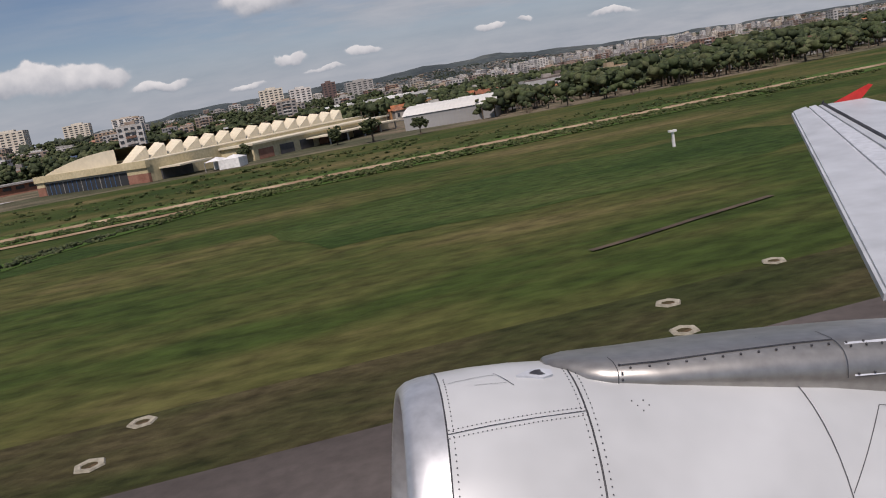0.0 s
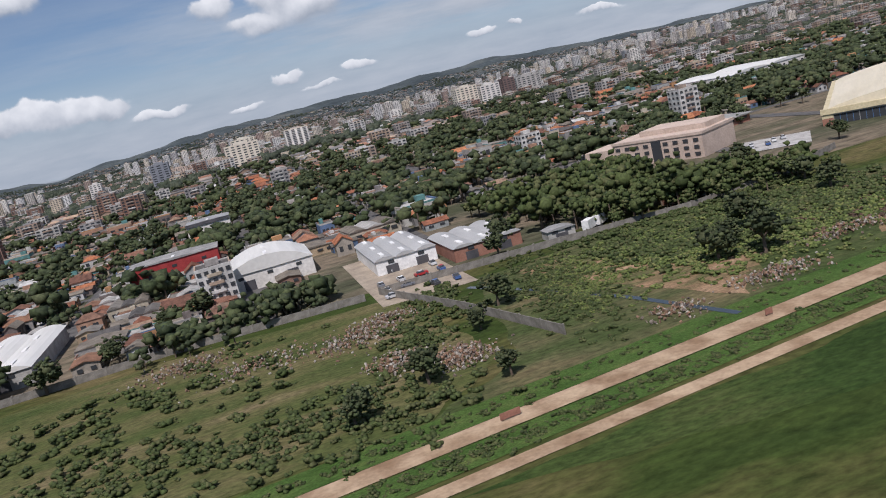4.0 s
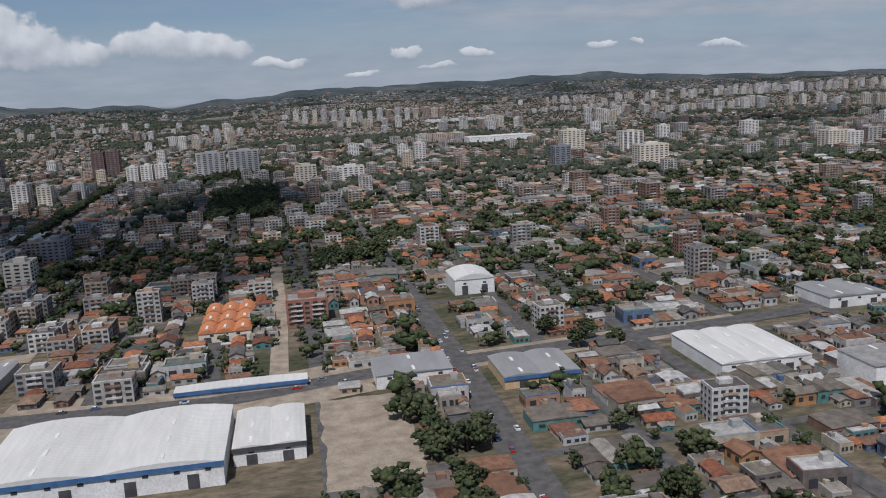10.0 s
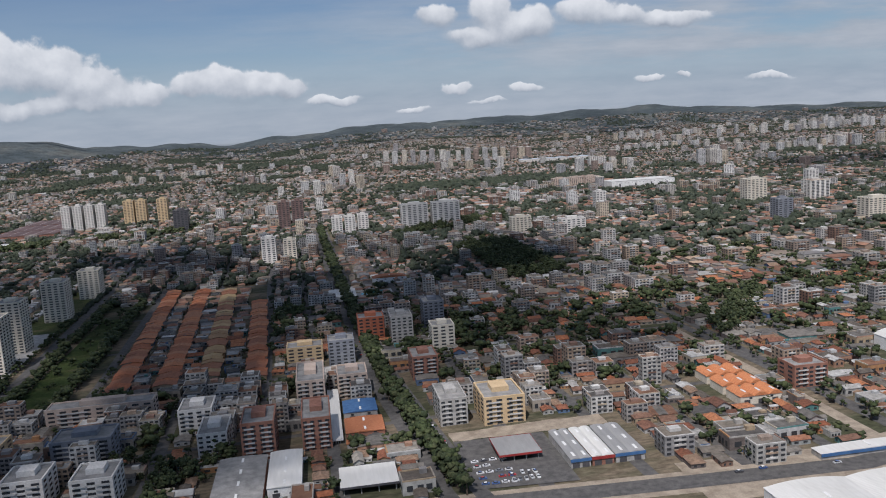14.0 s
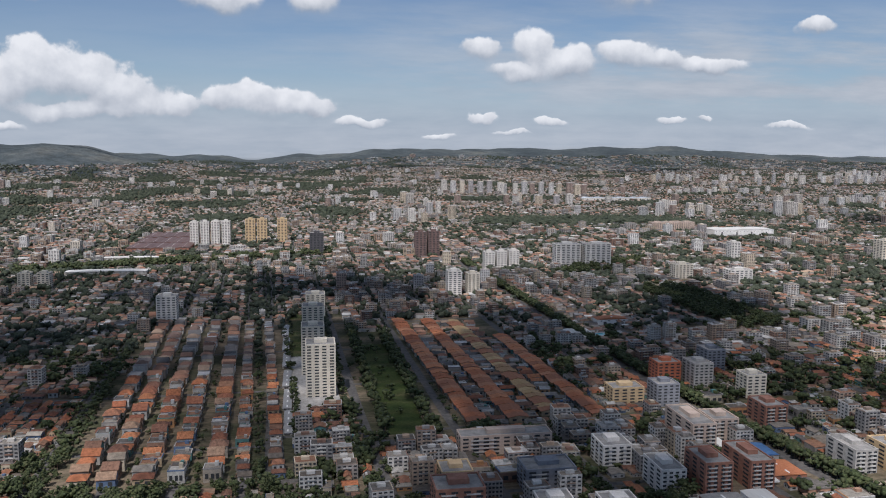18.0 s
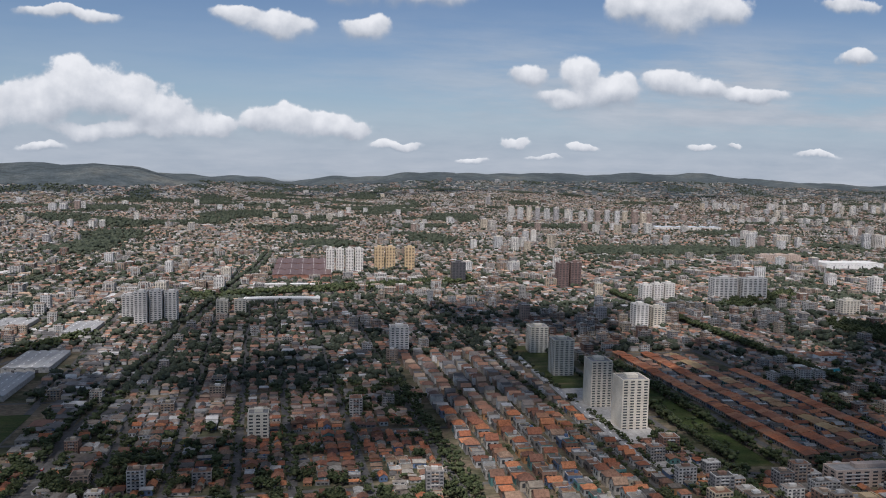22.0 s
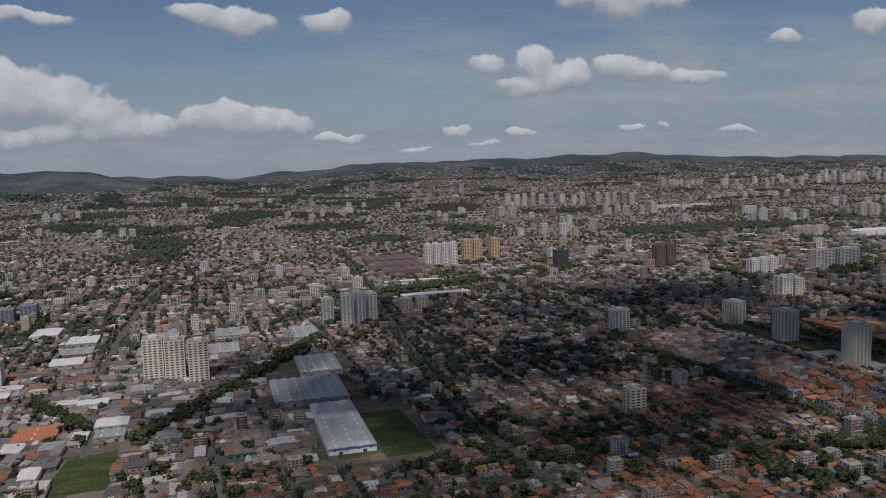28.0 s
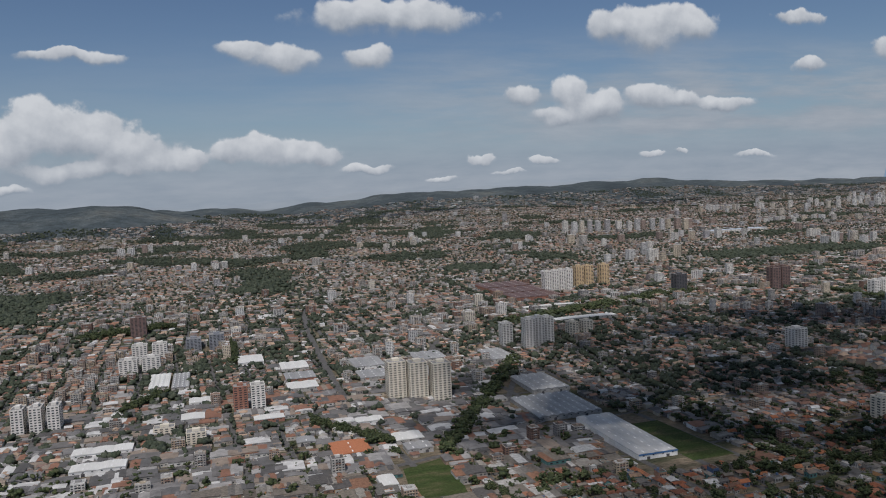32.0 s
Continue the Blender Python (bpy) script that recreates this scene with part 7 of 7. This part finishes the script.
Rc = np.random.default_rng(8)
for _ in range(26):
    y = Rc.uniform(110, 300)
    car(-314.3 - (y - 175) * .02 * (y > 175) + Rc.choice([-2.2, -1, 1, 2.2]), y, 90)
for i in range(4):
    for j in range(5):
        if Rc.random() < .8:
            car(-455 + i * 2.4, 183 + j * 3.4 + Rc.normal(0, .2), Rc.normal(0, 4))
            car(-448 + j * 1.5, 183.5 + (i % 2) * 3.4 + Rc.normal(0, .15), 90 + Rc.normal(0, 4)) if i < 2 else None
for i in range(5):
    for j in range(4):
        if Rc.random() < .7:
            car(-122 + j * 2.8, 103 + i * 4 + Rc.normal(0, .3), Rc.choice([0, 90]) + Rc.normal(0, 5))
for x in (-50, -48, -46.5, -44, -42):
    car(x, 131 + Rc.uniform(-2, 2), 60)
for _ in range(8):
    y = Rc.uniform(200, 330)
    car(float(np.interp(y, [p[1] for p in TREE_AVENUE], [p[0] for p in TREE_AVENUE])) + Rc.choice([-4.1, -2.8, 2.8, 4.1]), y, 92)
for _ in range(9):
    t_ = Rc.random()
    car(-409 + 73 * t_, 172 + Rc.choice([-1.6, 1.6]) - 2 + 4 * t_, 2)
for _ in range(5):
    y = Rc.uniform(320, 460)
    car(-879 + (y - 316) * .045 + Rc.choice([-1.2, 1.2]), y, 88)
for x in (-238, -236.5, -240, -232, -228):
    car(x, 102 + Rc.uniform(-.5, .5), 5)


# ---------------------------------------------------------------- the aircraft's wing and engine, as they stand over the runway at the start
def truck(x, y, turn):
    """A small box truck: cab, windscreen, box and wheels."""
    root = new("truck")
    root.matrix_basis = pose(x, y, float(gz(x, y)) + .08, 0, 0, turn)
    simple(Shape().box(-1.35, -.52, .3, .75, .52, 1.55, 0, True), "cargo_box", m_white, root)
    cab = simple(Shape().box(.8, -.48, .25, 1.5, .48, 1.1, 0, True), "cab", m_white, root)
    simple(Shape().box(1.47, -.4, .68, 1.52, .4, 1.02, 0, True), "windscreen", m_glass, cab)
    simple(Shape().box(-1.35, -.4, .2, 1.45, .4, .3, 0, True), "chassis", m_darkbrick, root)
    for px in (-.9, 1.1):
        for py in (-.46, .46):
            bm = bmesh.new()
            bmesh.ops.create_cone(bm, cap_ends=True, segments=12, radius1=.22, radius2=.22, depth=.14, matrix=pose(px, py, .22, 90))
            part("wheel", bm, m_darkbrick, root)
    return tagged(root, "white box truck parked beside a concrete wall", "truck", "parked trucks")


truck(-92.6, 107.5, 40)
truck(-90.4, 108.6, 40)
hall("hut", -80.5, -76.6, 106.5, 109, 1.3, m_brick, m_clay, "low brick hut with tiled roof behind a wall", 1, .5, doors=1, category="hut")
hall("hut", -98.6, -94.6, 108, 110.4, 1.3, m_concrete, m_sheetgrey, "low grey shed behind a wall", 1, .3, doors=1, category="hut")


def aircraft():
    t0 = FLIGHT[0]
    base = pose(t0[1], t0[2], t0[3], 90 + t0[5], 0, t0[4]) @ pose(0, 0, 0, 0, 0, t0[6])
    root = new("airliner")
    root.matrix_basis = base @ Matrix.Scale(.45, 4)
    m_cowl = simple_mat("white_aircraft_paint", (0.44, 0.45, 0.45), (0.47, 0.48, 0.48), 0.15, 0.32, spec=0.5, bumps=0)
    m_wing = simple_mat("pale_grey_wing_paint", (0.42, 0.44, 0.46), (0.45, 0.47, 0.49), 0.2, 0.4, spec=0.5, bumps=0)
    m_slat = simple_mat("wing_grey_inset", (0.46, 0.48, 0.51), (0.52, 0.54, 0.57), 0.8, 0.42, spec=0.5, bumps=0)
    m_metal = simple_mat("brushed_silver_metal", (0.34, 0.325, 0.30), (0.44, 0.42, 0.39), 1.2, 0.38, metal=.8, stretch=(.2, 3, 3), bumps=0)
    m_lip = simple_mat("bare_lip_metal", (0.66, 0.66, 0.66), (0.74, 0.74, 0.74), 1.0, 0.38, metal=.8, bumps=0)
    m_red = simple_mat("bright_red_paint", (0.55, 0.035, 0.03), (0.62, 0.05, 0.04), 1.0, 0.35, spec=0.5, bumps=0)
    m_seam = simple_mat("dark_seam", (0.03, 0.03, 0.035), (0.06, 0.06, 0.065), 3, 0.6, bumps=0)
    aft = Vector((.99, .004, -.11)).normalized()
    up = Vector((0, 1, 0))
    up = (up - aft * up.dot(aft)).normalized()
    out = aft.cross(up).normalized()          # away from the camera or towards it, along the nacelle's width
    c0 = Vector((-.19, -1.69, -4.5))

    def ring(s, r, n=64):
        return [c0 + aft * s + (up * math.cos(a) + out * math.sin(a)) * r for a in (2 * math.pi * k / n for k in range(n))]

    def lathe(name, prof, mat, label=""):
        bm = bmesh.new()
        rings = [[bm.verts.new(p) for p in ring(s, r)] for s, r in prof]
        for a, b in zip(rings, rings[1:]):
            for k in range(64):
                f = bm.faces.new((a[k], a[(k + 1) % 64], b[(k + 1) % 64], b[k]))
                f.smooth = True
        bmesh.ops.recalc_face_normals(bm, faces=bm.faces)
        return part(name, bm, mat, root, label)

    lathe("intake_lip", [(.9, .70), (.5, .72), (.2, .755), (.02, .80), (-.05, .85), (-.055, .895), (-.01, .935), (.06, .96), (.15, .978)], m_lip, "bare metal intake lip")
    lathe("fan_cowl", [(.15, .98), (.35, 1.012), (.6, 1.036), (.85, 1.046)], m_cowl)
    lathe("rear_cowl", [(.855, 1.044), (1.3, 1.062), (2.2, 1.05), (3.0, .99), (3.8, .88)], m_cowl)
    lathe("inner_duct", [(.9, .70), (1.3, .70), (1.35, .0)], m_seam)
    for s, r, w in ((.15, .983, .004), (.855, 1.049, .004), (2.04, 1.057, .003)):
        lathe("seam", [(s - w, r), (s, r + .003), (s + w, r)], m_seam)
    # lengthwise seam and rivet rows
    def on_skin(s, ang, lift=.004):
        prof = ((0, .94), (.15, .98), (.35, 1.012), (.6, 1.036), (.85, 1.046), (1.3, 1.062), (2.2, 1.05), (3.0, .99))
        r = float(np.interp(s, [p[0] for p in prof], [p[1] for p in prof])) + lift
        a = math.radians(ang)
        return c0 + aft * s + (up * math.cos(a) + out * math.sin(a)) * r
    side = 1 if out.z > 0 else -1
    def seam_line(pts, half=.0022):
        """A dark joint drawn along points (station, angle) of the cowl's skin."""
        bm, prev = bmesh.new(), None
        dense = [(sa + (sb - sa) * k / 10, aa + (ab - aa) * k / 10) for (sa, aa), (sb, ab) in zip(pts, pts[1:]) for k in range(10)] + [pts[-1]]
        for i, (sk, ak) in enumerate(dense):
            p = on_skin(sk, side * ak, .004)
            (sn, an), (sp, ap) = dense[min(i + 1, len(dense) - 1)], dense[max(i - 1, 0)]
            q = on_skin(sn, side * an, .004) - on_skin(sp, side * ap, .004)
            across = q.cross(p - (c0 + aft * sk)).normalized() * half
            pair = [bm.verts.new(p + across), bm.verts.new(p - across)]
            if prev:
                bm.faces.new((prev[0], prev[1], pair[1], pair[0]))
            prev = pair
        return part("seam", bm, m_seam, root)

    seam_line([(.15, 37), (.855, 33)])
    seam_line([(2.42, 33), (2.05, 60)])
    seam_line([(2.04, 25), (2.5, 26), (2.9, 25.5)])
    seam_line([(2.42, 33), (2.9, 33.5)])
    seam_line([(.2, 12), (.45, 10.5)], .0016)
    seam_line([(.45, 9), (.53, 19)], .0022)
    seam_line([(.33, 16.5), (.50, 17)], .0012)
    bm = bmesh.new()
    for s, a in [(.16 + .69 * k / 30, side * (37 - 4 * k / 30 + d)) for k in range(31) for d in (-1.5, 1.5)] + [(sr, side * an) for sr in (.18, .83, .885) for an in range(8, 84, 2)] + [(1.1 + .02 * k, side * (30 + 2 * (k % 3))) for k in range(5)]:
        p = on_skin(s, a, .002)
        bmesh.ops.create_icosphere(bm, subdivisions=1, radius=.0042, matrix=Matrix.Translation(p))
    tagged(part("rivets", bm, m_seam, root, "rows of small dark rivets"), kind="stuff")
    # small dark vent on the cowl
    bm = bmesh.new()
    pts = [(.56, 14), (.64, 10.5), (.71, 9.5), (.76, 11.5), (.755, 15), (.70, 16.5)]
    a_ = [bm.verts.new(on_skin(s, side * d, .012)) for s, d in pts]
    b_ = [bm.verts.new(on_skin(s, side * d, -.004)) for s, d in pts]
    bm.faces.new(a_)
    for k in range(6):
        bm.faces.new((a_[k], b_[k], b_[(k + 1) % 6], a_[(k + 1) % 6]))
    vent = part("vent", bm, m_slat, root, "grey drop-shaped vent scoop")
    # flat plate on the scoop; the hole's shade is its dark colour
    bm = bmesh.new()
    pts = [(.63, 13.6), (.67, 11.4), (.70, 11.2), (.70, 13), (.715, 14.8), (.68, 15.0)]
    bm.faces.new([bm.verts.new(on_skin(s, side * d, .016)) for s, d in pts])
    bm.normal_update()
    part("opening", bm, m_seam, vent, "dark plate painted as the vent's shaded hole")
    # pylon: rounded fairing from the cowl's top back to the wing
    bm = bmesh.new()
    rows = []
    for s, half, zt, zb in ((.76, .05, 1.062, 1.0), (.79, .13, 1.072, .97), (.86, .21, 1.082, .94), (.93, .32, 1.088, .91), (1.05, .38, 1.095, .89), (1.3, .43, 1.118, .87), (1.7, .46, 1.165, .86), (2.1, .48, 1.205, .84), (2.7, .49, 1.245, .80), (3.4, .5, 1.27, .78), (4.4, .5, 1.3, .76)):
        loop = []
        for k in range(14):
            a = math.pi * 2 * k / 14
            x = math.copysign(abs(math.cos(a)) ** .7, math.cos(a)) * half
            z = (zt + zb) / 2 + math.copysign(abs(math.sin(a)) ** .7, math.sin(a)) * (zt - zb) / 2
            loop.append(bm.verts.new(c0 + aft * s + out * x + up * z))
        rows.append(loop)
    for a, b in zip(rows, rows[1:]):
        for k in range(14):
            bm.faces.new((a[k], a[(k + 1) % 14], b[(k + 1) % 14], b[k])).smooth = True
    bm.faces.new(rows[0])
    bmesh.ops.recalc_face_normals(bm, faces=bm.faces)
    pylon = part("pylon", bm, m_metal, root, "silver metal engine pylon fairing")
    def on_pylon(s, drop, lift_=.004):
        """A point on the pylon's near flank, drop below its top."""
        f = np.interp(s, [.93, 1.05, 1.3, 1.7, 2.1, 2.7, 3.4], [.32, .38, .43, .46, .48, .49, .5])
        zt = np.interp(s, [.93, 1.05, 1.3, 1.7, 2.1, 2.7, 3.4], [1.088, 1.095, 1.118, 1.165, 1.205, 1.245, 1.27])
        zb = np.interp(s, [.93, 1.3, 2.1, 3.4], [.91, .87, .84, .78])
        v = max(-1, min(1, (zt - drop - (zt + zb) / 2) / ((zt - zb) / 2)))
        c = math.cos(math.asin(abs(v) ** (1 / .7))) ** .7
        return c0 + aft * s + out * side * (f * c + lift_) + up * (zt - drop)

    bm = bmesh.new()
    for sk, drop in [(1.15 + k * .1, .045) for k in range(14)] + [(1.1, .03 + .035 * k) for k in range(4)] + [(2.36 + .09 * k, .06) for k in range(8)] + [(2.36 + .09 * k, .20) for k in range(8)]:
        bmesh.ops.create_icosphere(bm, subdivisions=1, radius=.008, matrix=Matrix.Translation(on_pylon(sk, drop)))
    tagged(part("bolts", bm, m_seam, pylon, "line of dark fastener heads"), kind="stuff")

    def pylon_strip(name, sa, da, sb, db, half, mat, label=""):
        """A narrow strip on the pylon's flank between two points."""
        bm, prev = bmesh.new(), None
        for k in range(13):
            t = k / 12
            sk, dk = sa + (sb - sa) * t, da + (db - da) * t
            pair = [bm.verts.new(on_pylon(sk + e * half * (abs(db - da) > .05), dk + e * half * (abs(db - da) <= .05), .003)) for e in (-1, 1)]
            if prev:
                bm.faces.new((prev[0], prev[1], pair[1], pair[0]))
            prev = pair
        return part(name, bm, mat, pylon, label)

    pylon_strip("joint", 1.08, .005, 1.08, .13, .0025, m_seam)
    pylon_strip("joint", 1.1, .03, 2.3, .03, .002, m_seam)
    pylon_strip("joint", 1.95, .004, 1.95, .03, .002, m_seam)
    pylon_strip("joint", 2.3, .004, 2.3, .22, .0025, m_seam)
    pylon_strip("access_panel", 2.34, .13, 3.3, .13, .085, m_slat, "pale grey riveted access panel")
    # wing: leading edge from the tip inwards, with a slat, an inset band and the upper skin
    tip, inner = Vector((6.92, 2.78, -16.0)), Vector((3.62, -.30, -6.6))
    chord = Vector((.97, .16, -.20))
    lift = Vector((0, .985, .17))

    def band(name, f0, f1, mat, thick=.10, label="", drop=0.0):
        bm = bmesh.new()
        rows_ = []
        for k in range(9):
            q = k / 8
            le, ch = tip.lerp(inner, q), 1.7 + 3.2 * q
            a, b = le + chord * ch * f0 - lift * drop, le + chord * ch * f1 + lift * .02
            rows_.append([bm.verts.new(p) for p in (a, b, b - lift * thick, a - lift * thick)])
        for r0, r1 in zip(rows_, rows_[1:]):
            for k in range(4):
                bm.faces.new((r0[k], r0[(k + 1) % 4], r1[(k + 1) % 4], r1[k]))
        bm.faces.new(rows_[0])
        bm.faces.new(rows_[-1])
        bmesh.ops.recalc_face_normals(bm, faces=bm.faces)
        bmesh.ops.bevel(bm, geom=[e for e in bm.edges if e.is_boundary is False and e.calc_face_angle(0) > 1], offset=.03, segments=2, affect="EDGES")
        return part(name, bm, mat, root, label)

    band("slat", 0, .20, m_wing, .12, "pale leading-edge slat", .05)
    band("wing_panel", .205, .33, m_slat, .12, "grey inset band behind the slat")
    band("wing_skin", .335, 1.0, m_wing, .12)
    band("seam", .40, .408, m_seam, -.006)
    # wingtip fence
    bm = bmesh.new()
    a = tip + chord * .95 + lift * .01
    pts = [a, a + chord * .55 - lift * .1, a + chord * .88 + lift * .25, a + chord * .78 + lift * .28]
    f1 = [bm.verts.new(p) for p in pts]
    f2 = [bm.verts.new(p + Vector((.03, 0, -.08))) for p in pts]
    bm.faces.new(f1), bm.faces.new(f2[::-1])
    for k in range(4):
        bm.faces.new((f1[k], f2[k], f2[(k + 1) % 4], f1[(k + 1) % 4]))
    bmesh.ops.recalc_face_normals(bm, faces=bm.faces)
    part("wingtip_fence", bm, m_red, root, "bright red wingtip fence")
    return tagged(root, "white airliner engine and grey wing with red tip over a runway", "aircraft")


aircraft()
